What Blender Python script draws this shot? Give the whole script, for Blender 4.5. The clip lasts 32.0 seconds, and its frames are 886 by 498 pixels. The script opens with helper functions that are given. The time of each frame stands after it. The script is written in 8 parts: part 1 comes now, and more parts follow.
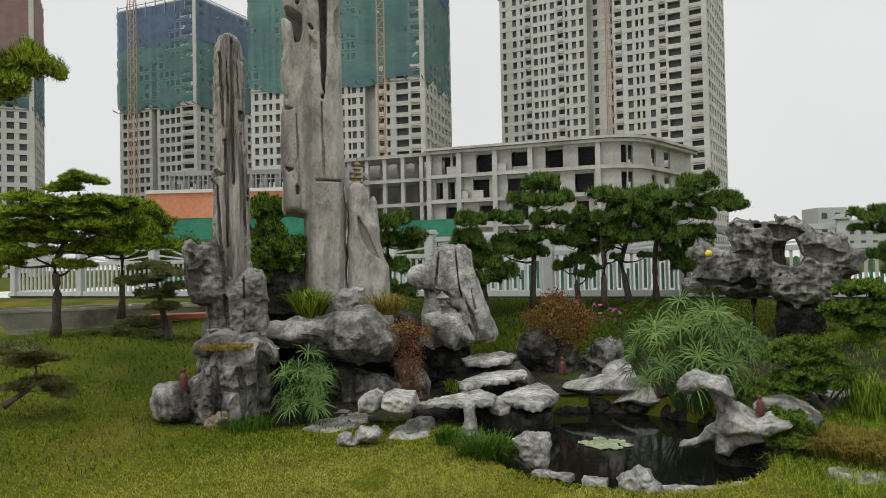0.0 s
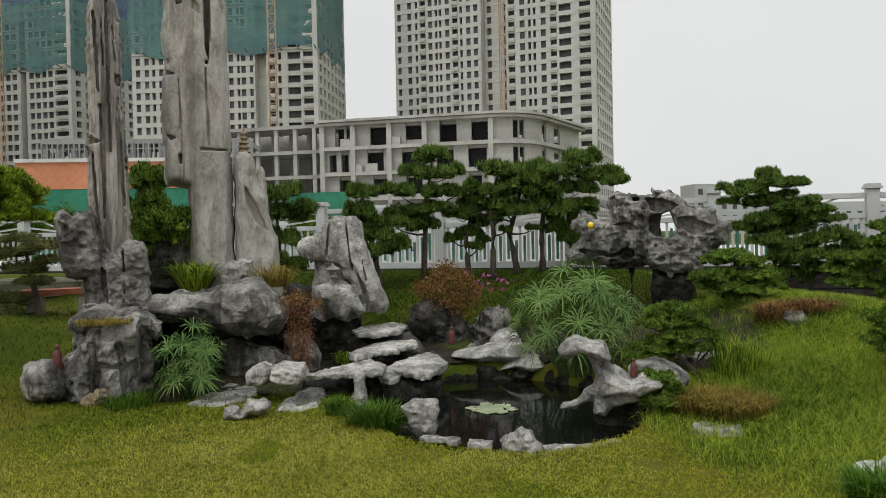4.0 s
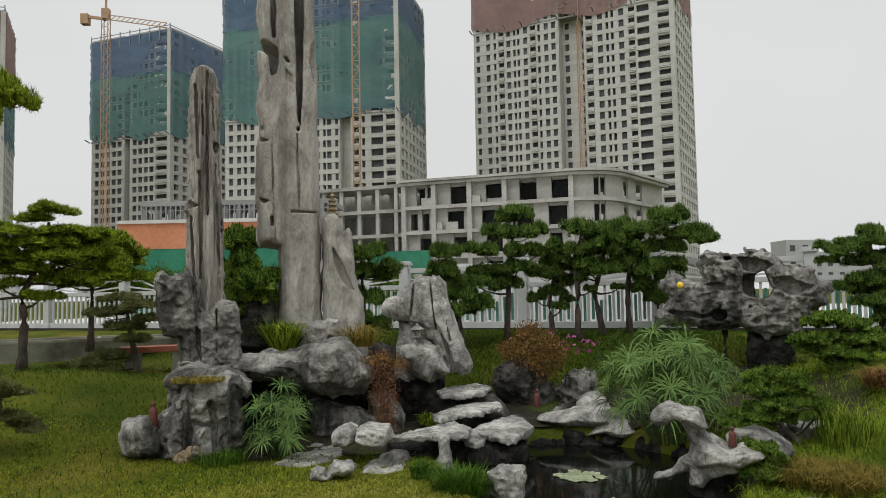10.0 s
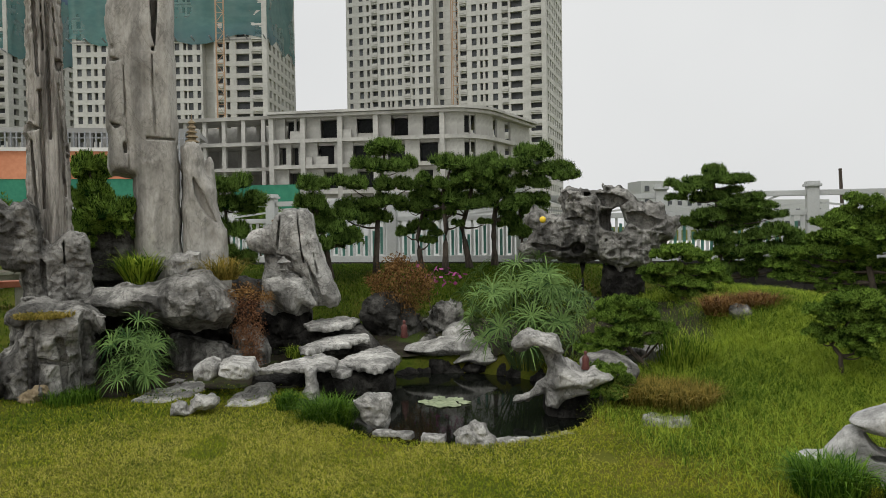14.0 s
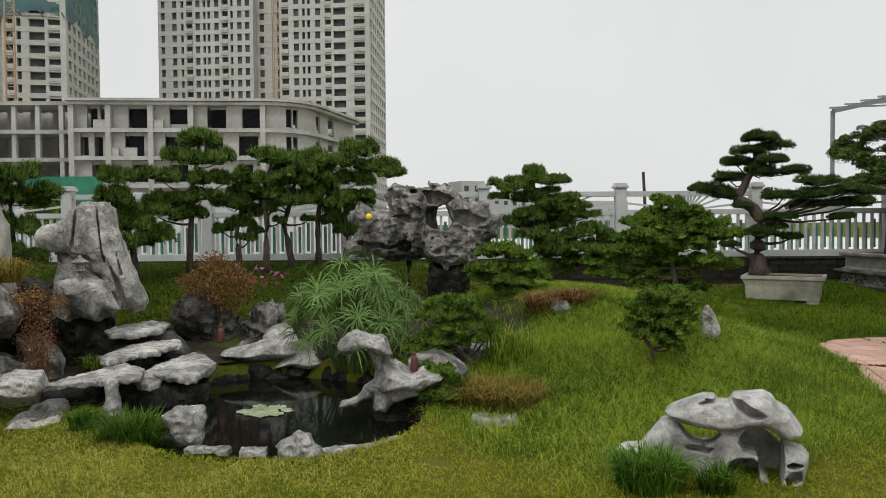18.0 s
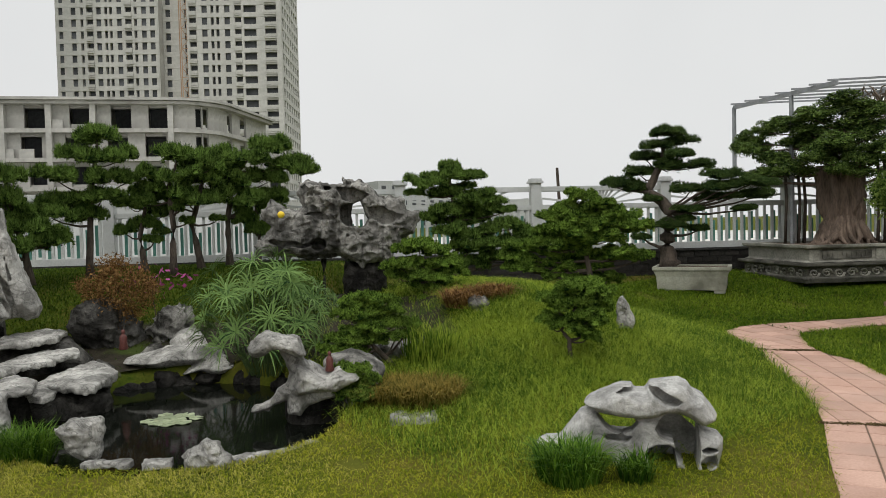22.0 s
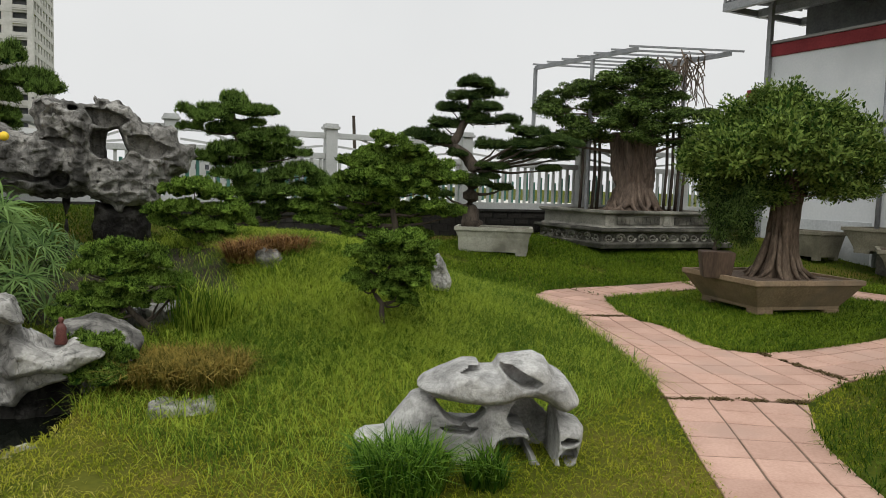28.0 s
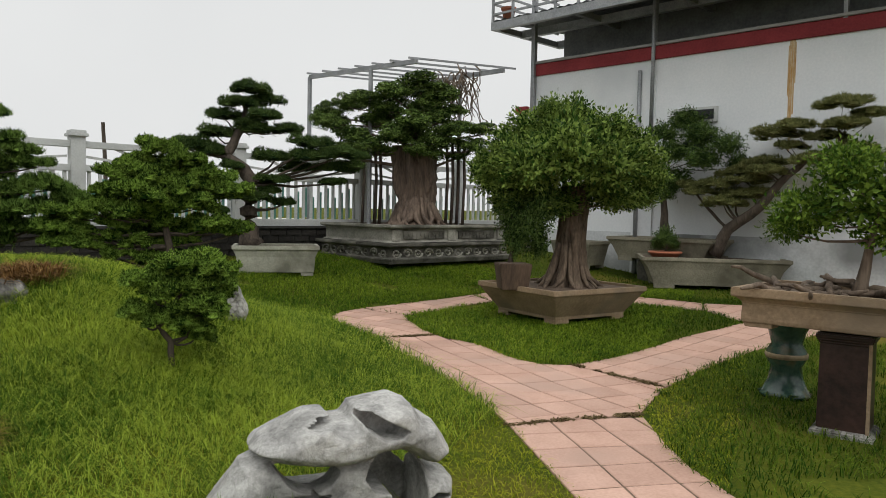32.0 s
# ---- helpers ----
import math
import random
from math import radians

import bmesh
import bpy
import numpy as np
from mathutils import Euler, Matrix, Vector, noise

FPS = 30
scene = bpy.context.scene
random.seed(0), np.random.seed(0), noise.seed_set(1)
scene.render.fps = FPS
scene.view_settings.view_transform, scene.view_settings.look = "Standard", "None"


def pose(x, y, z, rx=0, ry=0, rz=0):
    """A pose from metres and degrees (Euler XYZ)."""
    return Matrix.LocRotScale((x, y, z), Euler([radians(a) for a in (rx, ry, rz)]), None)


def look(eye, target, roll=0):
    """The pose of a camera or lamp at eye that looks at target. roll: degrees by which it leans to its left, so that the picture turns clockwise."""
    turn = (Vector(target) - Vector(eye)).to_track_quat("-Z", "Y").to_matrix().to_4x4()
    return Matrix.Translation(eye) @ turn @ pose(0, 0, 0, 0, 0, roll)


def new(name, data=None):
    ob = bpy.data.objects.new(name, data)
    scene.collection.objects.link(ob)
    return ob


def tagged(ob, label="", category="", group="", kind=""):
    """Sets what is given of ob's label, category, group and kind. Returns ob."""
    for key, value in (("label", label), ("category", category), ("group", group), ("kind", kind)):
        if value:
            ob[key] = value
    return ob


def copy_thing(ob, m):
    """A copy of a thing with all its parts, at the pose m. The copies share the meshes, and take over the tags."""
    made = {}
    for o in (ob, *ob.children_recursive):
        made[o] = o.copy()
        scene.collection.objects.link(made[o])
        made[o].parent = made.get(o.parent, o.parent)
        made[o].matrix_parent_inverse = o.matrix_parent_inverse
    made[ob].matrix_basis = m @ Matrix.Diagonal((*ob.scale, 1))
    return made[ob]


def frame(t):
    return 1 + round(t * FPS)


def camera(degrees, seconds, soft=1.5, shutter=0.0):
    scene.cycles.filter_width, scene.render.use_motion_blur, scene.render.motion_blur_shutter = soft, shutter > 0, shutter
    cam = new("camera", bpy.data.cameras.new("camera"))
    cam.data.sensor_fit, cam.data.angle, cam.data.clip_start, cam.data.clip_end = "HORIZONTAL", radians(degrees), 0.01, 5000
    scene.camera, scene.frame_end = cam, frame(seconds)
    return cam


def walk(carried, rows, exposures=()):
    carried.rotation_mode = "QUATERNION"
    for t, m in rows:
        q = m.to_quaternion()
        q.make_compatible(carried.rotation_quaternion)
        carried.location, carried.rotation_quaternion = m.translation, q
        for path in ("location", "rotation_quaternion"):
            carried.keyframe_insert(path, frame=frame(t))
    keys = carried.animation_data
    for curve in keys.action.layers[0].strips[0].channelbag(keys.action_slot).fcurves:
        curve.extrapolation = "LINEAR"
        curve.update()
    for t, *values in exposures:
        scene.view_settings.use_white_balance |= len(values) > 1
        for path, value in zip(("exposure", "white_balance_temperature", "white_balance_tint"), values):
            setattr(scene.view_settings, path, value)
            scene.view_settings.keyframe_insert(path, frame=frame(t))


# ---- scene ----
# camera and its path
PATH = [
    (0, (0.001, 0.001, 1.807), (0.000, 9.999, 1.998), -1.08),
    (0.5, (0.007, -0.011, 1.803), (0.024, 9.987, 1.974), -1.11),
    (1, (0.018, -0.018, 1.792), (0.142, 9.981, 1.832), -0.96),
    (1.5, (0.023, -0.022, 1.781), (0.338, 9.973, 1.693), -0.98),
    (2, (0.023, -0.018, 1.774), (0.636, 9.962, 1.615), -0.82),
    (2.5, (0.029, -0.022, 1.770), (0.869, 9.941, 1.594), -0.79),
    (3, (0.041, -0.027, 1.767), (1.163, 9.907, 1.551), -0.93),
    (3.5, (0.049, -0.038, 1.769), (1.430, 9.864, 1.546), -1.08),
    (5.5, (0.051, -0.052, 1.813), (1.372, 9.858, 1.987), -1.76),
    (6, (0.032, -0.059, 1.818), (0.981, 9.889, 2.173), -1.87),
    (6.5, (0.023, -0.049, 1.824), (0.713, 9.915, 2.317), -1.87),
    (7, (0.004, -0.034, 1.831), (0.499, 9.931, 2.495), -1.75),
    (7.5, (-0.004, -0.020, 1.835), (0.450, 9.933, 2.699), -1.50),
    (8, (-0.016, -0.020, 1.837), (0.350, 9.918, 2.884), -1.03),
    (8.5, (-0.017, -0.021, 1.837), (0.265, 9.911, 2.968), -1.04),
    (9, (-0.015, -0.029, 1.833), (0.246, 9.911, 2.892), -1.04),
    (9.5, (-0.013, -0.024, 1.825), (0.255, 9.931, 2.738), -1.07),
    (10, (-0.004, -0.024, 1.813), (0.342, 9.952, 2.414), -1.06),
    (10.5, (-0.000, -0.014, 1.802), (0.428, 9.972, 2.129), -1.08),
    (11, (-0.000, -0.004, 1.791), (0.504, 9.983, 1.861), -1.15),
    (11.5, (0.006, 0.005, 1.781), (0.668, 9.982, 1.727), -1.11),
    (12, (0.005, 0.002, 1.773), (0.954, 9.955, 1.620), -1.06),
    (12.5, (0.015, 0.000, 1.766), (1.151, 9.933, 1.555), -1.03),
    (13, (0.021, -0.002, 1.763), (1.475, 9.889, 1.498), -0.87),
    (13.5, (0.022, -0.001, 1.761), (1.770, 9.841, 1.489), -0.79),
    (14, (0.027, 0.001, 1.763), (2.063, 9.788, 1.493), -0.77),
    (14.5, (0.031, 0.013, 1.759), (2.406, 9.722, 1.467), -0.77),
    (16.5, (0.154, 0.209, 1.751), (3.337, 9.683, 1.433), -0.31),
    (17, (0.117, 0.263, 1.753), (3.546, 9.648, 1.364), -0.53),
    (17.5, (0.091, 0.277, 1.756), (3.974, 9.484, 1.372), -0.31),
    (18, (0.090, 0.297, 1.758), (4.345, 9.341, 1.435), -0.41),
    (18.5, (0.081, 0.311, 1.759), (4.527, 9.262, 1.437), -0.62),
    (19, (0.091, 0.317, 1.757), (4.643, 9.214, 1.401), -0.79),
    (19.5, (0.107, 0.309, 1.756), (4.726, 9.168, 1.340), -1.07),
    (20, (0.117, 0.301, 1.753), (4.802, 9.124, 1.291), -1.20),
    (20.5, (0.116, 0.310, 1.750), (4.897, 9.080, 1.260), -1.14),
    (21, (0.091, 0.328, 1.741), (5.093, 8.975, 1.289), -1.05),
    (21.5, (0.108, 0.357, 1.721), (5.239, 8.931, 1.305), -1.33),
    (22, (0.187, 0.424, 1.707), (5.397, 8.952, 1.367), -1.35),
    (22.5, (0.255, 0.494, 1.692), (5.508, 8.997, 1.362), -0.96),
    (23, (0.311, 0.581, 1.670), (5.676, 9.013, 1.344), -0.38),
    (23.5, (0.328, 0.684, 1.645), (5.777, 9.059, 1.244), -0.54),
    (24, (0.344, 0.775, 1.619), (5.823, 9.120, 1.031), -0.51),
    (24.5, (0.398, 0.873, 1.595), (5.771, 9.272, 0.836), -0.67),
    (26.5, (0.577, 1.334, 1.515), (7.078, 8.885, 0.671), 0.83),
    (27, (0.634, 1.418, 1.509), (7.561, 8.591, 0.751), 0.82),
    (27.5, (0.737, 1.504, 1.513), (7.855, 8.490, 0.773), 0.97),
    (28, (0.825, 1.613, 1.508), (8.261, 8.247, 0.678), 1.76),
    (28.5, (0.867, 1.746, 1.504), (8.608, 8.017, 0.636), 1.67),
    (29, (0.893, 1.878, 1.486), (9.019, 7.637, 0.588), 1.59),
    (29.5, (0.945, 1.961, 1.475), (9.247, 7.462, 0.566), 1.57),
    (30, (1.049, 2.038, 1.475), (9.495, 7.341, 0.734), 1.64),
    (30.5, (1.116, 2.117, 1.473), (9.736, 7.138, 0.770), 1.85),
    (31, (1.162, 2.239, 1.469), (10.057, 6.761, 0.818), 1.46),
    (31.5, (1.181, 2.326, 1.460), (10.227, 6.549, 0.891), 1.20),
    (32, (1.183, 2.367, 1.454), (10.344, 6.341, 0.932), 1.10),
]
cam = camera(61.17, 32.0, soft=0.58)
walk(cam, [(t, look(e, a, r)) for t, e, a, r in PATH], ((0.0, 0.0), (7.0, -0.06), (9.0, -0.15), (11.0, -0.04), (18.0, 0.0), (32.0, 0.03)))

# overcast sky and a wide, weak sun
world = bpy.data.worlds.new("overcast_sky")
scene.world = world
world.use_nodes = True
wn = world.node_tree
sky = wn.nodes.new("ShaderNodeTexSky")
sky.sky_type = "NISHITA"
sky.sun_disc = False
sky.sun_elevation, sky.sun_rotation = radians(58), radians(200)
sky.dust_density, sky.air_density = 6.0, 1.5
skyhsv = wn.nodes.new("ShaderNodeHueSaturation")
skyhsv.inputs["Saturation"].default_value = 0.12
skyhsv.inputs["Value"].default_value = 0.05
cloud_noise = wn.nodes.new("ShaderNodeTexNoise")
cloud_noise.inputs["Scale"].default_value = 2.2
cloud_noise.inputs["Detail"].default_value = 4.0
cloud_ramp = wn.nodes.new("ShaderNodeValToRGB")
cloud_ramp.color_ramp.elements[0].position, cloud_ramp.color_ramp.elements[1].position = 0.25, 0.8
cloud_ramp.color_ramp.elements[0].color = (0.803, 0.815, 0.818, 1)
cloud_ramp.color_ramp.elements[1].color = (0.895, 0.905, 0.90, 1)
skymix = wn.nodes.new("ShaderNodeMixRGB")
skymix.inputs["Fac"].default_value = 0.88
wtc = wn.nodes.new("ShaderNodeTexCoord")
wn.links.new(wtc.outputs["Generated"], cloud_noise.inputs["Vector"])
wn.links.new(cloud_noise.outputs["Fac"], cloud_ramp.inputs["Fac"])
wn.links.new(sky.outputs["Color"], skyhsv.inputs["Color"])
wn.links.new(skyhsv.outputs["Color"], skymix.inputs["Color1"])
wn.links.new(cloud_ramp.outputs["Color"], skymix.inputs["Color2"])
sep = wn.nodes.new("ShaderNodeSeparateXYZ")
rise = wn.nodes.new("ShaderNodeMapRange")
rise.inputs["From Min"].default_value, rise.inputs["From Max"].default_value = 0.42, 1.0
rise.inputs["To Min"].default_value, rise.inputs["To Max"].default_value = 1.0, 2.35
brighter = wn.nodes.new("ShaderNodeVectorMath")
brighter.operation = "SCALE"
wn.links.new(wtc.outputs["Generated"], sep.inputs["Vector"])
wn.links.new(sep.outputs["Z"], rise.inputs["Value"])
wn.links.new(skymix.outputs["Color"], brighter.inputs[0])
wn.links.new(rise.outputs["Result"], brighter.inputs["Scale"])
wn.links.new(brighter.outputs["Vector"], wn.nodes["Background"].inputs["Color"])
wn.nodes["Background"].inputs["Strength"].default_value = 1.0
sun = new("sun", bpy.data.lights.new("sun", "SUN"))
sun.data.energy, sun.data.angle, sun.data.color = 0.8, radians(35), (1.0, 0.97, 0.92)
sun.matrix_world = look((-18, -8, 28), (0, 6, 0))


# ---- materials ----
def mat(name, a, b, scale=6.0, rough=0.8, bump=0.2, fine=60.0, metal=0.0, c=None, rnd=0.0, stretch=(1, 1, 1), trans=0.0, coat=0.0, mid=0.5, spec=0.3):
    """Two colours mixed by noise at two scales, with relief; c: a third colour in sparse stains; rnd: change from piece to piece."""
    m = bpy.data.materials.new(name)
    m.use_nodes = True
    nt = m.node_tree
    bs = nt.nodes["Principled BSDF"]
    tc = nt.nodes.new("ShaderNodeTexCoord")
    mp = nt.nodes.new("ShaderNodeMapping")
    mp.inputs["Scale"].default_value = stretch
    nt.links.new(tc.outputs["Object"], mp.inputs["Vector"])
    n1 = nt.nodes.new("ShaderNodeTexNoise")
    n1.inputs["Scale"].default_value, n1.inputs["Detail"].default_value = scale, 6.0
    n2 = nt.nodes.new("ShaderNodeTexNoise")
    n2.inputs["Scale"].default_value, n2.inputs["Detail"].default_value = fine, 3.0
    for n in (n1, n2):
        nt.links.new(mp.outputs["Vector"], n.inputs["Vector"])
    add = nt.nodes.new("ShaderNodeMath")
    add.operation = "MULTIPLY_ADD"
    add.inputs[1].default_value, add.inputs[2].default_value = 0.4, 0.0
    nt.links.new(n2.outputs["Fac"], add.inputs[0])
    s = nt.nodes.new("ShaderNodeMath")
    s.operation = "MULTIPLY_ADD"
    s.inputs[1].default_value = 0.6
    nt.links.new(n1.outputs["Fac"], s.inputs[0])
    nt.links.new(add.outputs[0], s.inputs[2])
    r = nt.nodes.new("ShaderNodeValToRGB")
    r.color_ramp.elements[0].position, r.color_ramp.elements[1].position = mid - 0.16, mid + 0.16
    r.color_ramp.elements[0].color, r.color_ramp.elements[1].color = (*a, 1), (*b, 1)
    nt.links.new(s.outputs[0], r.inputs["Fac"])
    out = r.outputs["Color"]
    if c is not None:
        n3 = nt.nodes.new("ShaderNodeTexNoise")
        n3.inputs["Scale"].default_value, n3.inputs["Detail"].default_value = scale * 0.45, 5.0
        nt.links.new(mp.outputs["Vector"], n3.inputs["Vector"])
        r3 = nt.nodes.new("ShaderNodeValToRGB")
        r3.color_ramp.elements[0].position, r3.color_ramp.elements[1].position = 0.52, 0.66
        nt.links.new(n3.outputs["Fac"], r3.inputs["Fac"])
        mx = nt.nodes.new("ShaderNodeMixRGB")
        mx.inputs["Color2"].default_value = (*c, 1)
        nt.links.new(r3.outputs["Color"], mx.inputs["Fac"])
        nt.links.new(out, mx.inputs["Color1"])
        out = mx.outputs["Color"]
    if rnd:
        oi = nt.nodes.new("ShaderNodeObjectInfo")
        mr = nt.nodes.new("ShaderNodeMapRange")
        mr.inputs["To Min"].default_value, mr.inputs["To Max"].default_value = 1 - rnd, 1 + rnd
        nt.links.new(oi.outputs["Random"], mr.inputs["Value"])
        hs = nt.nodes.new("ShaderNodeHueSaturation")
        nt.links.new(mr.outputs["Result"], hs.inputs["Value"])
        nt.links.new(out, hs.inputs["Color"])
        out = hs.outputs["Color"]
    nt.links.new(out, bs.inputs["Base Color"])
    bs.inputs["Roughness"].default_value, bs.inputs["Metallic"].default_value = rough, metal
    bs.inputs["Coat Weight"].default_value = coat
    bs.inputs["Specular IOR Level"].default_value = spec
    if trans:
        tb = nt.nodes.new("ShaderNodeBsdfTranslucent")
        nt.links.new(out, tb.inputs["Color"])
        ms = nt.nodes.new("ShaderNodeMixShader")
        ms.inputs["Fac"].default_value = trans
        nt.links.new(bs.outputs[0], ms.inputs[1])
        nt.links.new(tb.outputs[0], ms.inputs[2])
        nt.links.new(ms.outputs[0], nt.nodes["Material Output"].inputs["Surface"])
    if bump:
        bp = nt.nodes.new("ShaderNodeBump")
        bp.inputs["Strength"].default_value, bp.inputs["Distance"].default_value = bump, 0.02
        nt.links.new(s.outputs[0], bp.inputs["Height"])
        nt.links.new(bp.outputs["Normal"], bs.inputs["Normal"])
    return m


def stone(name, dark, mid, pale, scale=2.2, rough=0.85, streak=0.0, bump=0.8, seam=0.55):
    """Weathered limestone: broad patches, pale crust, thin dark seams and fine relief."""
    dark, mid, pale = ((k * c[0], k * 0.985 * c[1], k * 0.93 * c[2]) for k, c in ((0.75, dark), (0.85, mid), (0.88, pale)))
    m = mat(name, dark, pale, scale, rough, 0.0, 40.0, spec=0.08)
    nt = m.node_tree
    bs = nt.nodes["Principled BSDF"]
    mp = [n for n in nt.nodes if n.type == "MAPPING"][0]

    def noise_of(sc, detail, dist, stretch=None):
        n = nt.nodes.new("ShaderNodeTexNoise")
        n.inputs["Scale"].default_value, n.inputs["Detail"].default_value, n.inputs["Distortion"].default_value = sc, detail, dist
        n.inputs["Roughness"].default_value = 0.62
        src = mp.outputs["Vector"]
        if stretch:
            k = nt.nodes.new("ShaderNodeMapping")
            k.inputs["Scale"].default_value = stretch
            nt.links.new(src, k.inputs["Vector"])
            src = k.outputs["Vector"]
        nt.links.new(src, n.inputs["Vector"])
        return n.outputs["Fac"]

    def ramp(fac, *stops):
        r = nt.nodes.new("ShaderNodeValToRGB")
        while len(r.color_ramp.elements) < len(stops):
            r.color_ramp.elements.new(0.5)
        for e, (p, c) in zip(r.color_ramp.elements, stops):
            e.position, e.color = p, (*c, 1)
        nt.links.new(fac, r.inputs["Fac"])
        return r.outputs["Color"]

    base = ramp(noise_of(scale * 1.8, 10, 0.5), (0.33, dark), (0.48, mid), (0.64, pale))
    one = (1, 1, 1)
    seams = ramp(noise_of(scale * 1.7, 5, 1.8), (0.478, one), (0.497, (1 - seam, 1 - seam, 1 - seam)), (0.516, one))
    drips = ramp(noise_of(scale * 2.2, 4, 0.3, (1, 1, 0.18)), (0.42, (1 - streak, 1 - streak, 1 - streak)), (0.56, one))
    grain = ramp(noise_of(scale * 26, 3, 0.0), (0.3, (0.84, 0.84, 0.84)), (0.7, (1.1, 1.1, 1.1)))
    bend = nt.nodes.new("ShaderNodeVectorMath")
    bend.operation = "MULTIPLY_ADD"
    bend.inputs[1].default_value = (0.35 / scale,) * 3
    wob = nt.nodes.new("ShaderNodeTexNoise")
    wob.inputs["Scale"].default_value, wob.inputs["Detail"].default_value = scale * 2.5, 4.0
    nt.links.new(mp.outputs["Vector"], wob.inputs["Vector"])
    nt.links.new(wob.outputs["Color"], bend.inputs[0])
    nt.links.new(mp.outputs["Vector"], bend.inputs[2])
    vor = nt.nodes.new("ShaderNodeTexVoronoi")
    vor.feature = "DISTANCE_TO_EDGE"
    vor.inputs["Scale"].default_value = scale * 2.0
    nt.links.new(bend.outputs["Vector"], vor.inputs["Vector"])
    cracks = ramp(vor.outputs["Distance"], (0.0, (1 - 0.5 * seam,) * 3), (0.03, one))
    blots = ramp(noise_of(scale * 5.5, 6, 0.8), (0.36, (0.78, 0.78, 0.78)), (0.45, one), (0.66, (1.07, 1.07, 1.07)))
    out = base
    for c in (seams, drips, grain, cracks, blots):
        x = nt.nodes.new("ShaderNodeMixRGB")
        x.blend_type = "MULTIPLY"
        x.inputs["Fac"].default_value = 1.0
        nt.links.new(out, x.inputs["Color1"])
        nt.links.new(c, x.inputs["Color2"])
        out = x.outputs["Color"]
    nt.links.new(out, bs.inputs["Base Color"])
    bp = nt.nodes.new("ShaderNodeBump")
    bp.inputs["Strength"].default_value, bp.inputs["Distance"].default_value = bump, 0.05
    nt.links.new(noise_of(scale * 4, 10, 1.0), bp.inputs["Height"])
    pit = nt.nodes.new("ShaderNodeTexVoronoi")
    pit.inputs["Scale"].default_value = scale * 11
    nt.links.new(bend.outputs["Vector"], pit.inputs["Vector"])
    b2 = nt.nodes.new("ShaderNodeBump")
    b2.inputs["Strength"].default_value, b2.inputs["Distance"].default_value = 0.6 * bump, 0.02
    nt.links.new(pit.outputs["Distance"], b2.inputs["Height"])
    nt.links.new(bp.outputs["Normal"], b2.inputs["Normal"])
    nt.links.new(b2.outputs["Normal"], bs.inputs["Normal"])
    return m


def leafy(name, a, b, trans=0.25, rough=0.55, rnd=0.15, patch=2.0, spread=0.16):
    """Leaves: colour changes from leaf to leaf, with some light let through."""
    a, b = tuple(0.74 * x for x in a), tuple(0.78 * x for x in b)
    m = mat(name, a, b, patch, rough, 0.0, 9.0, rnd=rnd, trans=trans, spec=0.04)
    nt = m.node_tree
    geo = nt.nodes.new("ShaderNodeNewGeometry")
    ramp = [n for n in nt.nodes if n.type == "VALTORGB"][0]
    ramp.color_ramp.elements[0].position, ramp.color_ramp.elements[1].position = 0.5 - spread, 0.5 + spread
    mx = nt.nodes.new("ShaderNodeMath")
    mx.operation = "MULTIPLY_ADD"
    mx.inputs[1].default_value = 0.45
    src = ramp.inputs["Fac"].links[0].from_socket
    sub = nt.nodes.new("ShaderNodeMath")
    sub.operation = "SUBTRACT"
    sub.inputs[1].default_value = 0.225
    nt.links.new(src, sub.inputs[0])
    nt.links.new(geo.outputs["Random Per Island"], mx.inputs[0])
    nt.links.new(sub.outputs[0], mx.inputs[2])
    nt.links.new(mx.outputs[0], ramp.inputs["Fac"])
    return m


M_ROCK = stone("weathered_limestone", (0.14, 0.137, 0.131), (0.27, 0.265, 0.256), (0.43, 0.424, 0.41), 1.6, 0.85, 0.68, 1.0, 0.5)
M_ROCKPALE = stone("pale_limestone", (0.27, 0.267, 0.261), (0.43, 0.426, 0.417), (0.62, 0.615, 0.603), 1.6, 0.8, 0.42, 0.9, 0.5)
# M_ROCKDARK also stands in for shade in undercuts and gaps
M_ROCKDARK = stone("dark_rock_with_shade", (0.008, 0.0078, 0.0072), (0.026, 0.025, 0.0235), (0.07, 0.068, 0.064), 2.0, 0.65, 0.4)
M_PILLAR = stone("grey_standing_stone", (0.29, 0.28, 0.266), (0.42, 0.408, 0.388), (0.55, 0.538, 0.515), 1.3, 0.85, 0.35, 0.5, 0.25)
M_LOG = stone("petrified_wood_log", (0.15, 0.14, 0.132), (0.37, 0.352, 0.333), (0.58, 0.56, 0.54), 5.0, 0.85, 0.3, 0.8, 0.0)
# darker copy of the limestone, shade between the rocks put into its colour
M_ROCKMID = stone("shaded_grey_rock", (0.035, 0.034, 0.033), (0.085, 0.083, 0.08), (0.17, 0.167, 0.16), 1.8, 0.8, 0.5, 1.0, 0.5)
M_PIERCED = stone("smooth_pale_limestone", (0.24, 0.241, 0.243), (0.38, 0.381, 0.383), (0.54, 0.541, 0.543), 2.4, 0.8, 0.2, 0.35, 0.12)
for m_, z_ in ((M_LOG, 0.12), (M_PILLAR, 0.45)):
    [n for n in m_.node_tree.nodes if n.type == "MAPPING"][0].inputs["Scale"].default_value = (1, 1, z_)
M_LAWN = mat("lawn_soil", (0.026, 0.045, 0.005), (0.095, 0.105, 0.012), 1.1, 0.95, 0.6, 30, c=(0.12, 0.10, 0.02), spec=0.05)
M_BLADE = leafy("short_grass", (0.18, 0.245, 0.014), (0.47, 0.475, 0.046), 0.45, 0.7, patch=1.3, spread=0.14)
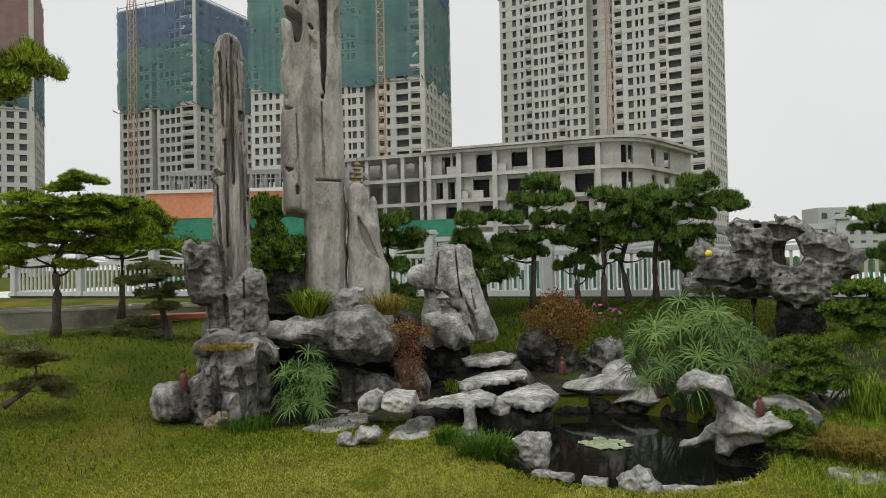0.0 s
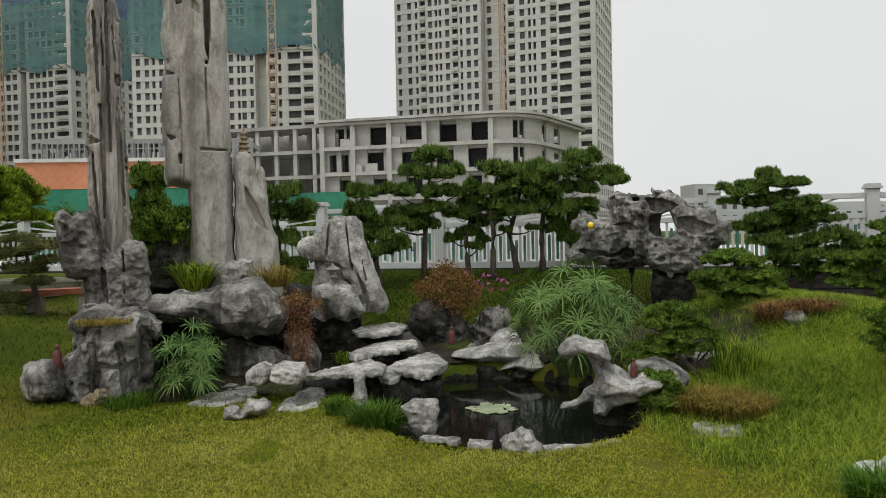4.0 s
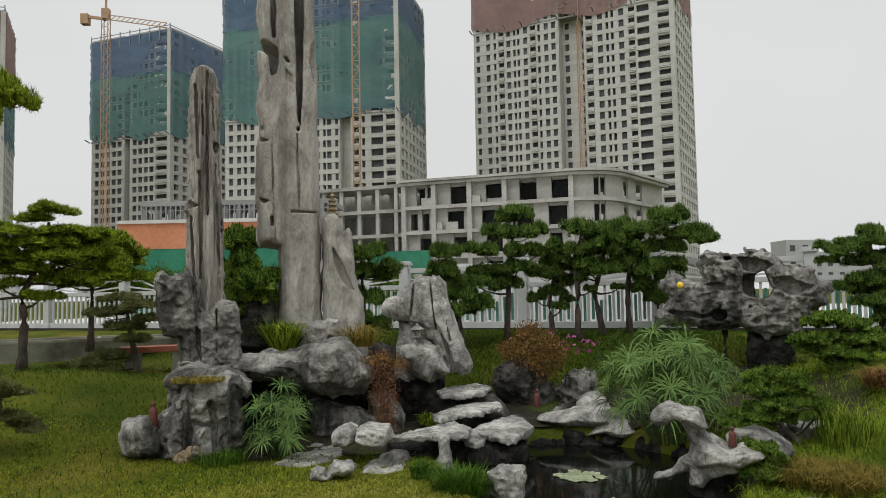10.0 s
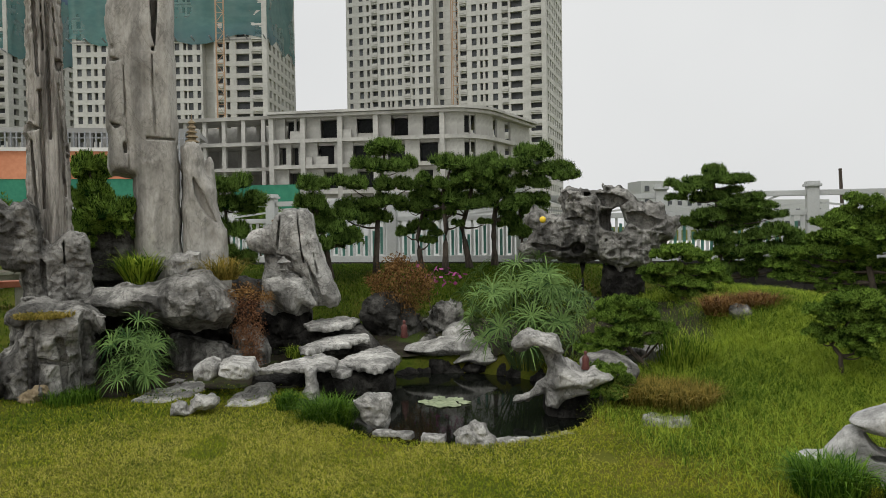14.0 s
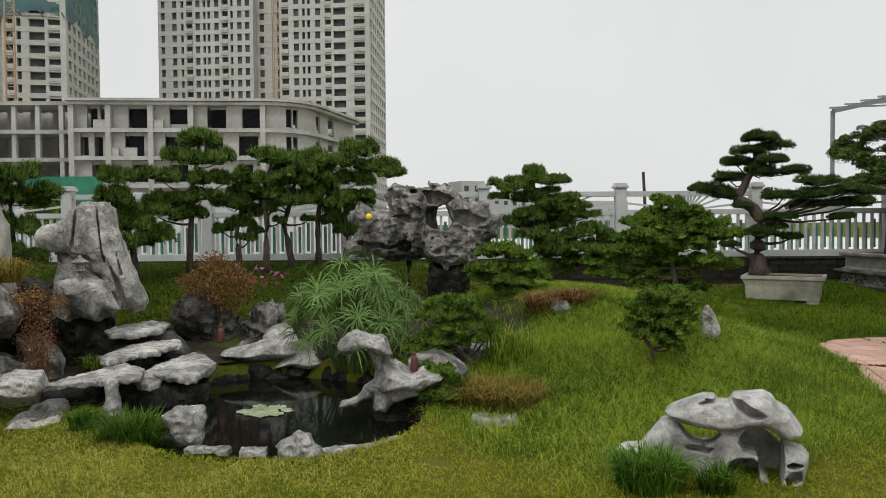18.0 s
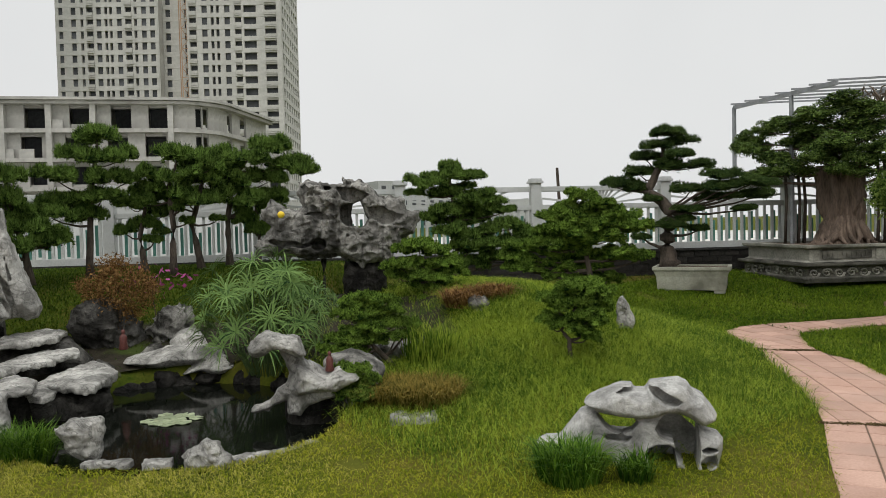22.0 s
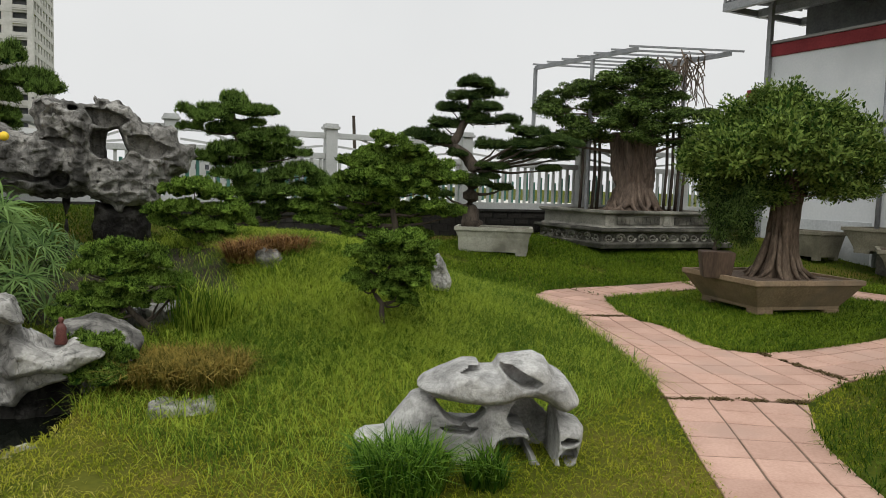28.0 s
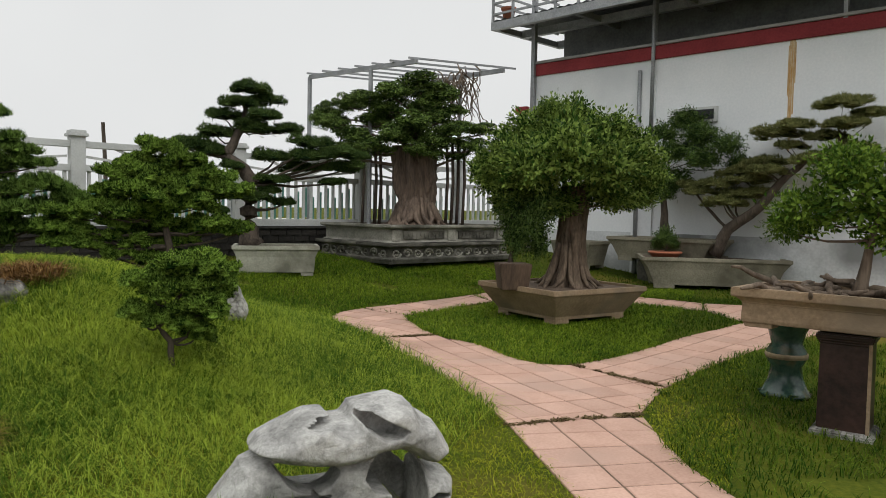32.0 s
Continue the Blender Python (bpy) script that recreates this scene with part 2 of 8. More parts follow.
M_BLADELONG = leafy("long_grass", (0.07, 0.155, 0.014), (0.46, 0.57, 0.07), 0.45, 0.6, patch=1.1, spread=0.12)
M_BLADEDRY = leafy("dry_grass", (0.12, 0.115, 0.02), (0.46, 0.35, 0.085), 0.4, 0.7, patch=5.0)
M_BLADEPALE = leafy("dry_lawn_blades", (0.26, 0.26, 0.05), (0.60, 0.55, 0.13), 0.4, 0.7, patch=1.6, spread=0.14)
M_TUFT = leafy("mondo_grass", (0.03, 0.09, 0.008), (0.17, 0.30, 0.035), 0.3, 0.45)
M_SEDGE = leafy("sedge_leaves", (0.018, 0.06, 0.016), (0.18, 0.29, 0.085), 0.2, 0.45)
M_PINE = leafy("pine_needles", (0.012, 0.035, 0.006), (0.235, 0.37, 0.075), 0.15, 0.6)
M_PINELIGHT = leafy("bright_pine_needles", (0.04, 0.085, 0.008), (0.46, 0.60, 0.055), 0.2, 0.6)
M_JUNIPER = leafy("juniper_foliage", (0.014, 0.045, 0.006), (0.30, 0.46, 0.075), 0.18, 0.6)
M_DUSTY = leafy("dusty_needles", (0.08, 0.095, 0.03), (0.30, 0.31, 0.12), 0.2, 0.7)
M_FICUS = leafy("ficus_leaves", (0.018, 0.045, 0.010), (0.19, 0.28, 0.065), 0.15, 0.4)
M_OSMAN = leafy("glossy_leaves", (0.03, 0.075, 0.012), (0.28, 0.385, 0.085), 0.3, 0.35)
M_DARKLEAF = leafy("dark_leaves", (0.018, 0.045, 0.012), (0.15, 0.23, 0.06), 0.2, 0.4)
M_BRIGHT = leafy("young_leaves", (0.04, 0.095, 0.012), (0.20, 0.31, 0.045), 0.25, 0.4)
M_RUSTY = leafy("rusty_leaves", (0.13, 0.07, 0.026), (0.40, 0.235, 0.09), 0.25, 0.6)
M_REDLEAF = leafy("reddish_stems", (0.12, 0.055, 0.03), (0.32, 0.17, 0.09), 0.2, 0.7)
M_PINK = leafy("pink_petals", (0.35, 0.07, 0.20), (0.5, 0.14, 0.32), 0.2, 0.5)
M_BARK = mat("dark_bark", (0.035, 0.028, 0.022), (0.12, 0.095, 0.075), 14, 0.9, 1.0, 50, stretch=(1, 1, 0.35))
M_BARKPALE = mat("fig_bark", (0.06, 0.043, 0.031), (0.21, 0.16, 0.118), 8, 0.85, 1.0, 40, stretch=(1, 1, 0.2))
M_BARKOSM = mat("grey_brown_bark", (0.045, 0.032, 0.022), (0.19, 0.14, 0.10), 9, 0.9, 1.0, 40, stretch=(1, 1, 0.3))
M_BARKFIG = mat("dark_fig_bark", (0.04, 0.029, 0.022), (0.20, 0.148, 0.112), 8, 0.85, 1.0, 40, stretch=(1, 1, 0.2))
# grass green lowered so that it holds the shade on the banks
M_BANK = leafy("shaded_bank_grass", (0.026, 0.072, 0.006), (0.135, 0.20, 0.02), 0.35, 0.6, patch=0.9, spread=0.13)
M_FRESH = leafy("fresh_lawn_grass", (0.06, 0.14, 0.01), (0.29, 0.40, 0.035), 0.4, 0.6, patch=0.9, spread=0.14)
M_WHITE = mat("white_fence_paint", (0.41, 0.42, 0.41), (0.56, 0.57, 0.56), 2.0, 0.6, 0.1, 40)
M_BRICK = mat("dark_brick", (0.011, 0.010, 0.009), (0.042, 0.038, 0.034), 5, 0.9, 0.6, 40, rnd=0.3)
M_MORTAR = mat("old_mortar", (0.022, 0.021, 0.02), (0.06, 0.058, 0.053), 8, 0.95, 0.5, 50)
M_WATER = mat("pond_water", (0.003, 0.004, 0.003), (0.007, 0.008, 0.006), 1.2, 0.06, 0.02, 9, spec=0.25)
M_PAD = mat("lily_pad", (0.16, 0.20, 0.11), (0.32, 0.36, 0.22), 5, 0.5, 0.2, 40, rnd=0.2)
M_TILE = mat("pink_paving_tile", (0.37, 0.225, 0.17), (0.50, 0.325, 0.255), 3, 0.8, 0.25, 60, c=(0.40, 0.265, 0.21), rnd=0.10)
M_JOINT = mat("tile_joint", (0.09, 0.06, 0.04), (0.18, 0.12, 0.085), 6, 0.95, 0.4, 60)
M_SOIL = mat("dry_soil", (0.06, 0.042, 0.03), (0.15, 0.11, 0.08), 8, 0.95, 0.8, 60)
M_POTWHITE = mat("pale_cement_pot", (0.24, 0.24, 0.195), (0.42, 0.415, 0.34), 3, 0.8, 0.3, 40, c=(0.14, 0.135, 0.105))
M_POTTAN = mat("tan_cement_pot", (0.13, 0.12, 0.088), (0.28, 0.26, 0.195), 3, 0.8, 0.3, 40, c=(0.10, 0.092, 0.066))
M_POTBROWN = mat("brown_cement_pot", (0.17, 0.118, 0.072), (0.33, 0.24, 0.152), 3, 0.75, 0.35, 40, c=(0.17, 0.13, 0.088))
M_PLINTH = mat("grey_carved_stone", (0.16, 0.157, 0.135), (0.39, 0.378, 0.325), 3, 0.9, 0.5, 30, c=(0.085, 0.083, 0.068))
M_PLINTHDARK = mat("dark_weathered_stone", (0.035, 0.033, 0.028), (0.13, 0.125, 0.105), 4, 0.9, 0.6, 30, c=(0.22, 0.21, 0.18))
M_BED = mat("mossy_earth_and_shade", (0.016, 0.014, 0.010), (0.05, 0.043, 0.030), 5, 0.95, 0.9, 50, c=(0.045, 0.062, 0.015), spec=0.1)
M_LITTER = leafy("dry_litter", (0.10, 0.07, 0.03), (0.24, 0.18, 0.09), 0.2, 0.8)
M_PINEFINE = leafy("fine_pine_needles", (0.016, 0.04, 0.012), (0.11, 0.17, 0.045), 0.12, 0.6)
M_CERAMIC = mat("green_glazed_ceramic", (0.010, 0.032, 0.026), (0.045, 0.085, 0.06), 6, 0.25, 0.2, 30, c=(0.15, 0.095, 0.035), spec=0.5)
M_BOXWOOD = mat("weathered_brown_wood", (0.045, 0.03, 0.02), (0.12, 0.08, 0.055), 6, 0.85, 0.4, 40, stretch=(1, 1, 0.2))
M_STANDWOOD = mat("dark_lacquered_stand", (0.012, 0.007, 0.006), (0.05, 0.026, 0.021), 4, 0.4, 0.2, 30)
M_WALL = mat("painted_render_wall", (0.64, 0.67, 0.685), (0.76, 0.775, 0.785), 0.7, 0.85, 0.15, 25, c=(0.56, 0.585, 0.60))
M_WALLBASE = mat("darker_mottled_render", (0.44, 0.46, 0.465), (0.66, 0.68, 0.685), 1.1, 0.9, 0.25, 25, c=(0.20, 0.21, 0.205))
M_REDBAND = mat("dark_red_paint", (0.17, 0.018, 0.022), (0.27, 0.035, 0.04), 2, 0.7, 0.1, 30)
M_STEEL = mat("grey_painted_steel", (0.20, 0.21, 0.22), (0.34, 0.35, 0.36), 5, 0.5, 0.1, 40, metal=0.3)
# sheet grey darkened for the shade under the canopy
M_SHEET = mat("corrugated_sheet", (0.09, 0.095, 0.10), (0.18, 0.187, 0.19), 3, 0.6, 0.1, 20, metal=0.0)
M_RUST = mat("rust_stain", (0.40, 0.20, 0.04), (0.62, 0.50, 0.33), 9, 0.9, 0.0, 40, stretch=(1, 1, 0.25), mid=0.5)
# near-black panels stand for unlit rooms behind openings and panes
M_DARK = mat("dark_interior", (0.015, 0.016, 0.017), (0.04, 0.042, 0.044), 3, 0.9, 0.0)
M_CONC = mat("raw_concrete", (0.43, 0.425, 0.395), (0.60, 0.59, 0.555), 0.12, 0.95, 0.1, 1.5)
M_CONCLOW = mat("stained_raw_concrete", (0.33, 0.325, 0.30), (0.50, 0.488, 0.455), 0.35, 0.95, 0.1, 2.5, c=(0.27, 0.262, 0.24))
# darker copy of the raw concrete, with shade put into its colour
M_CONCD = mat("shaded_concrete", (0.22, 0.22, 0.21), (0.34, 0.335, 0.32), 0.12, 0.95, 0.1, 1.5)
# window panels: interior shade put into the colour, lightened for distance haze
M_GLASSDK = mat("dim_hazy_window", (0.045, 0.049, 0.055), (0.11, 0.116, 0.124), 0.15, 0.6, 0.0, 0.6, rnd=0.35)
# net colours are raised and greyed, distance haze put into them
M_NETTEAL = mat("teal_debris_net", (0.08, 0.20, 0.195), (0.15, 0.29, 0.275), 0.06, 0.9, 0.2, 0.6, c=(0.10, 0.19, 0.22), stretch=(1, 1, 2))
M_NETBLUE = mat("blue_debris_net", (0.08, 0.14, 0.23), (0.14, 0.21, 0.32), 0.08, 0.9, 0.2, 0.6, stretch=(1, 1, 2))
M_NETRED = mat("rust_red_debris_net", (0.27, 0.16, 0.145), (0.38, 0.245, 0.225), 0.05, 0.9, 0.2, 0.5, c=(0.30, 0.22, 0.21))
for m_ in (M_NETTEAL, M_NETBLUE, M_NETRED):
    nt_ = m_.node_tree
    thin = nt_.nodes.new("ShaderNodeBsdfTransparent")
    weave = nt_.nodes.new("ShaderNodeMixShader")
    patch = nt_.nodes.new("ShaderNodeTexNoise")
    patch.inputs["Scale"].default_value, patch.inputs["Detail"].default_value = 0.09, 4.0
    span = nt_.nodes.new("ShaderNodeMapRange")
    span.inputs["From Min"].default_value, span.inputs["From Max"].default_value = 0.3, 0.7
    span.inputs["To Min"].default_value, span.inputs["To Max"].default_value = 0.18, 0.5
    place = nt_.nodes.new("ShaderNodeTexCoord")
    nt_.links.new(place.outputs["Object"], patch.inputs["Vector"])
    nt_.links.new(patch.outputs["Fac"], span.inputs["Value"])
    nt_.links.new(span.outputs["Result"], weave.inputs["Fac"])
    nt_.links.new(nt_.nodes["Principled BSDF"].outputs[0], weave.inputs[1])
    nt_.links.new(thin.outputs[0], weave.inputs[2])
    nt_.links.new(weave.outputs[0], nt_.nodes["Material Output"].inputs["Surface"])
M_CRANE = mat("orange_crane_paint", (0.40, 0.25, 0.15), (0.50, 0.34, 0.22), 1, 0.6, 0.0)
M_ORANGE = mat("orange_hoarding", (0.40, 0.15, 0.075), (0.54, 0.235, 0.13), 0.4, 0.85, 0.1, 4)
M_GREENNET = mat("green_hoarding", (0.015, 0.12, 0.075), (0.04, 0.20, 0.12), 0.4, 0.85, 0.3, 4)
M_STATUE = mat("brown_figurine_glaze", (0.06, 0.02, 0.017), (0.15, 0.05, 0.04), 20, 0.5, 0.1, 80)
M_YELLOW = mat("yellow_plastic", (0.75, 0.50, 0.02), (0.85, 0.62, 0.05), 10, 0.4, 0.0)
M_STRAW = mat("weathered_pagoda_stone", (0.16, 0.12, 0.07), (0.30, 0.24, 0.15), 8, 0.85, 0.4, 40)
M_TEALGLASS = mat("green_glass_strip", (0.05, 0.16, 0.13), (0.12, 0.28, 0.23), 2, 0.3, 0.0, 12)
M_TERRA = mat("terracotta", (0.28, 0.09, 0.05), (0.42, 0.16, 0.09), 6, 0.8, 0.2, 40)
M_STEMS = mat("green_stems", (0.03, 0.06, 0.015), (0.07, 0.11, 0.03), 6, 0.7, 0.1, 40)


# ---- mesh helpers ----
def from_arrays(name, verts, faces, material, smooth=False):
    """A mesh from an (n, 3) array and an (m, k) array of corners."""
    me = bpy.data.meshes.new(name)
    v, fc = np.asarray(verts, np.float32), np.asarray(faces, np.int32)
    k = fc.shape[1]
    me.vertices.add(len(v))
    me.vertices.foreach_set("co", v.ravel())
    me.loops.add(fc.size)
    me.loops.foreach_set("vertex_index", fc.ravel())
    me.polygons.add(len(fc))
    me.polygons.foreach_set("loop_start", np.arange(0, fc.size, k, dtype=np.int32))
    me.polygons.foreach_set("use_smooth", np.full(len(fc), smooth))
    me.update(calc_edges=True)
    me.materials.append(material)
    return me


class Build:
    """Gathers boxes, tubes and turned shapes into one mesh."""

    def __init__(self):
        self.v, self.f = [], []

    def box(self, c, s, rz=0.0, taper=1.0, tilt=None):
        b = len(self.v)
        m = tilt if tilt is not None else Matrix.Rotation(rz, 3, "Z")
        for z in (-0.5, 0.5):
            k = taper if z > 0 else 1.0
            for x, y in ((-0.5, -0.5), (0.5, -0.5), (0.5, 0.5), (-0.5, 0.5)):
                self.v.append(tuple(Vector(c) + m @ Vector((x * s[0] * k, y * s[1] * k, z * s[2]))))
        for q in ((0, 3, 2, 1), (4, 5, 6, 7), (0, 1, 5, 4), (1, 2, 6, 5), (2, 3, 7, 6), (3, 0, 4, 7)):
            self.f.append(tuple(b + i for i in q))
        return self

    def beam(self, p, q, w, h=None):
        p, q = Vector(p), Vector(q)
        t = (q - p).to_track_quat("Z", "Y").to_matrix()
        return self.box((p + q) / 2, (w, h or w, (q - p).length), tilt=t)

    def tube(self, pts, radii, n=7, cap=True):
        pts = [Vector(p) for p in pts]
        b = len(self.v)
        for i, p in enumerate(pts):
            d = (pts[min(i + 1, len(pts) - 1)] - pts[max(i - 1, 0)]).normalized()
            t = d.to_track_quat("Z", "Y").to_matrix()
            for j in range(n):
                a = 2 * math.pi * j / n
                self.v.append(tuple(p + t @ Vector((math.cos(a), math.sin(a), 0)) * radii[i]))
        for i in range(len(pts) - 1):
            for j in range(n):
                k = (j + 1) % n
                self.f.append((b + i * n + j, b + i * n + k, b + (i + 1) * n + k, b + (i + 1) * n + j))
        if cap:
            self.f.append(tuple(b + (len(pts) - 1) * n + j for j in range(n)))
            self.f.append(tuple(b + j for j in reversed(range(n))))
        return self

    def lathe(self, prof, n=20, at=(0, 0, 0)):
        """Turned about the upright axis: (radius, height) from below."""
        b = len(self.v)
        for r, z in prof:
            for j in range(n):
                a = 2 * math.pi * j / n
                self.v.append((at[0] + r * math.cos(a), at[1] + r * math.sin(a), at[2] + z))
        for i in range(len(prof) - 1):
            for j in range(n):
                k = (j + 1) % n
                self.f.append((b + i * n + j, b + i * n + k, b + (i + 1) * n + k, b + (i + 1) * n + j))
        self.f.append(tuple(b + (len(prof) - 1) * n + j for j in range(n)))
        self.f.append(tuple(b + j for j in reversed(range(n))))
        return self

    def loft(self, rects):
        """Boxes with sloping sides: (half width, half depth, height) from below."""
        b = len(self.v)
        for w, d, z in rects:
            self.v += [(-w, -d, z), (w, -d, z), (w, d, z), (-w, d, z)]
        for i in range(len(rects) - 1):
            for j in range(4):
                k = (j + 1) % 4
                self.f.append((b + i * 4 + j, b + i * 4 + k, b + i * 4 + 4 + k, b + i * 4 + 4 + j))
        n = b + 4 * (len(rects) - 1)
        self.f += [(n, n + 1, n + 2, n + 3), (b + 3, b + 2, b + 1, b)]
        return self

    def mesh(self, name, material, smooth=False, bevel=0.0):
        me = bpy.data.meshes.new(name)
        me.from_pydata(self.v, [], self.f)
        if bevel:
            bm = bmesh.new()
            bm.from_mesh(me)
            es = [e for e in bm.edges if len(e.link_faces) == 2 and e.calc_face_angle(0) > 0.5]
            bmesh.ops.bevel(bm, geom=es, offset=bevel, segments=2, affect="EDGES", clamp_overlap=True)
            bm.to_mesh(me)
            bm.free()
        if smooth:
            me.polygons.foreach_set("use_smooth", np.full(len(me.polygons), True))
        me.update()
        me.materials.append(material)
        return me


def part(name, data, parent, label="", at=None):
    ob = new(name, data)
    ob.parent = parent
    if at is not None:
        ob.matrix_basis = at
    return tagged(ob, label)


def thing(name, label, category, m=None, data=None, group="", kind=""):
    ob = new(name, data)
    if data is None:
        ob.empty_display_size = 0.1
    if m is not None:
        ob.matrix_world = m
    return tagged(ob, label, category, group, kind)


def spot(x, y, z, az=0.0):
    """A pose turned so that its y axis points along the azimuth az (degrees clockwise from +y)."""
    return pose(x, y, z, 0, 0, -az)


def hash3(x, y, z, seed):
    h = (x.astype(np.uint32) * np.uint32(374761393) + y.astype(np.uint32) * np.uint32(668265263) + z.astype(np.uint32) * np.uint32(2246822519) + np.uint32(seed * 3266489917 % 4294967296))
    h = (h ^ (h >> np.uint32(13))) * np.uint32(1274126177)
    return ((h ^ (h >> np.uint32(16))) & np.uint32(65535)).astype(np.float32) / 32767.5 - 1.0


def vnoise(x, y, z, seed=0):
    """Smooth value noise from -1 to 1."""
    xi, yi, zi = np.floor(x), np.floor(y), np.floor(z)
    fx, fy, fz = x - xi, y - yi, z - zi
    fx, fy, fz = (t * t * (3 - 2 * t) for t in (fx, fy, fz))
    xi, yi, zi = (t.astype(np.int64) + 100000 for t in (xi, yi, zi))
    out = 0
    for a in (0, 1):
        for b in (0, 1):
            for c in (0, 1):
                w = (fx if a else 1 - fx) * (fy if b else 1 - fy) * (fz if c else 1 - fz)
                out = out + w * hash3(xi + a, yi + b, zi + c, seed)
    return out


def surface(fn, lo, hi, step):
    """The zero surface of a distance field, as vertices and quads."""
    ax = [np.arange(l, h + step, step, dtype=np.float32) for l, h in zip(lo, hi)]
    X, Y, Z = np.meshgrid(*ax, indexing="ij")
    D = fn(X, Y, Z).astype(np.float32)
    D[0], D[-1], D[:, 0], D[:, -1], D[:, :, 0], D[:, :, -1] = (9.0,) * 6
    n = np.array(D.shape) - 1
    acc, cnt = np.zeros((*n, 3), np.float32), np.zeros(n, np.float32)
    faces = []
    I = np.stack(np.meshgrid(*[np.arange(k) for k in n], indexing="ij"), -1)
    for axis in range(3):
        o1, o2 = [k for k in range(3) if k != axis]
        for p in (0, 1):
            for q in (0, 1):
                sl = [None] * 3
                sl[axis], sl[o1], sl[o2] = slice(0, n[axis]), slice(p, p + n[o1]), slice(q, q + n[o2])
                a = D[tuple(sl)]
                sl[axis] = slice(1, n[axis] + 1)
                b = D[tuple(sl)]
                cr = (a < 0) != (b < 0)
                t = np.where(cr, a / np.where(cr, a - b, 1), 0)
                pt = I.astype(np.float32).copy()
                pt[..., axis] += t
                pt[..., o1] += p
                pt[..., o2] += q
                acc += pt * cr[..., None]
                cnt += cr
    on = cnt > 0
    idx = -np.ones(n, np.int64)
    idx[on] = np.arange(on.sum())
    verts = acc[on] / cnt[on][:, None] * step + np.array(lo, np.float32)
    for axis in range(3):
        o1, o2 = (axis + 1) % 3, (axis + 2) % 3
        sl = [slice(1, -1)] * 3
        sl[axis] = slice(0, n[axis])
        s2 = list(sl)
        s2[axis] = slice(1, n[axis] + 1)
        a, b = D[tuple(sl)], D[tuple(s2)]
        w = np.argwhere((a < 0) != (b < 0))
        if not len(w):
            continue
        flip = (a < 0)[tuple(w.T)]
        c = w.copy()
        c[:, o1] += 1
        c[:, o2] += 1
        def cell(d1, d2):
            k = c.copy()
            k[:, o1] += d1
            k[:, o2] += d2
            return idx[tuple(k.T)]
        q = np.stack([cell(-1, -1), cell(0, -1), cell(0, 0), cell(-1, 0)], 1)
        q[~flip] = q[~flip][:, ::-1]
        faces.append(q)
    return verts, np.concatenate(faces)


def blob(X, Y, Z, c, r, tilt=0.0):
    """Distance to an ellipsoid; tilt: turn in the x-z plane, degrees."""
    x, y, z = X - c[0], Y - c[1], Z - c[2]
    if tilt:
        s, k = math.sin(radians(tilt)), math.cos(radians(tilt))
        x, z = x * k + z * s, -x * s + z * k
    k0 = np.sqrt((x / r[0]) ** 2 + (y / r[1]) ** 2 + (z / r[2]) ** 2)
    k1 = np.sqrt((x / r[0] ** 2) ** 2 + (y / r[1] ** 2) ** 2 + (z / r[2] ** 2) ** 2) + 1e-6
    return k0 * (k0 - 1) / k1


def slabbox(X, Y, Z, c, r, e=0.15, tilt=0.0):
    """Distance to a rounded box."""
    x, y, z = X - c[0], Y - c[1], Z - c[2]
    if tilt:
        s, k = math.sin(radians(tilt)), math.cos(radians(tilt))
        x, z = x * k + z * s, -x * s + z * k
    e = e * min(r)
    qx, qy, qz = np.abs(x) - r[0] + e, np.abs(y) - r[1] + e, np.abs(z) - r[2] + e
    return np.sqrt(np.maximum(qx, 0) ** 2 + np.maximum(qy, 0) ** 2 + np.maximum(qz, 0) ** 2) + np.minimum(np.maximum(qx, np.maximum(qy, qz)), 0) - e


def smin(a, b, k):
    h = np.clip(0.5 + 0.5 * (b - a) / k, 0, 1)
    return b * (1 - h) + a * h - k * h * (1 - h)


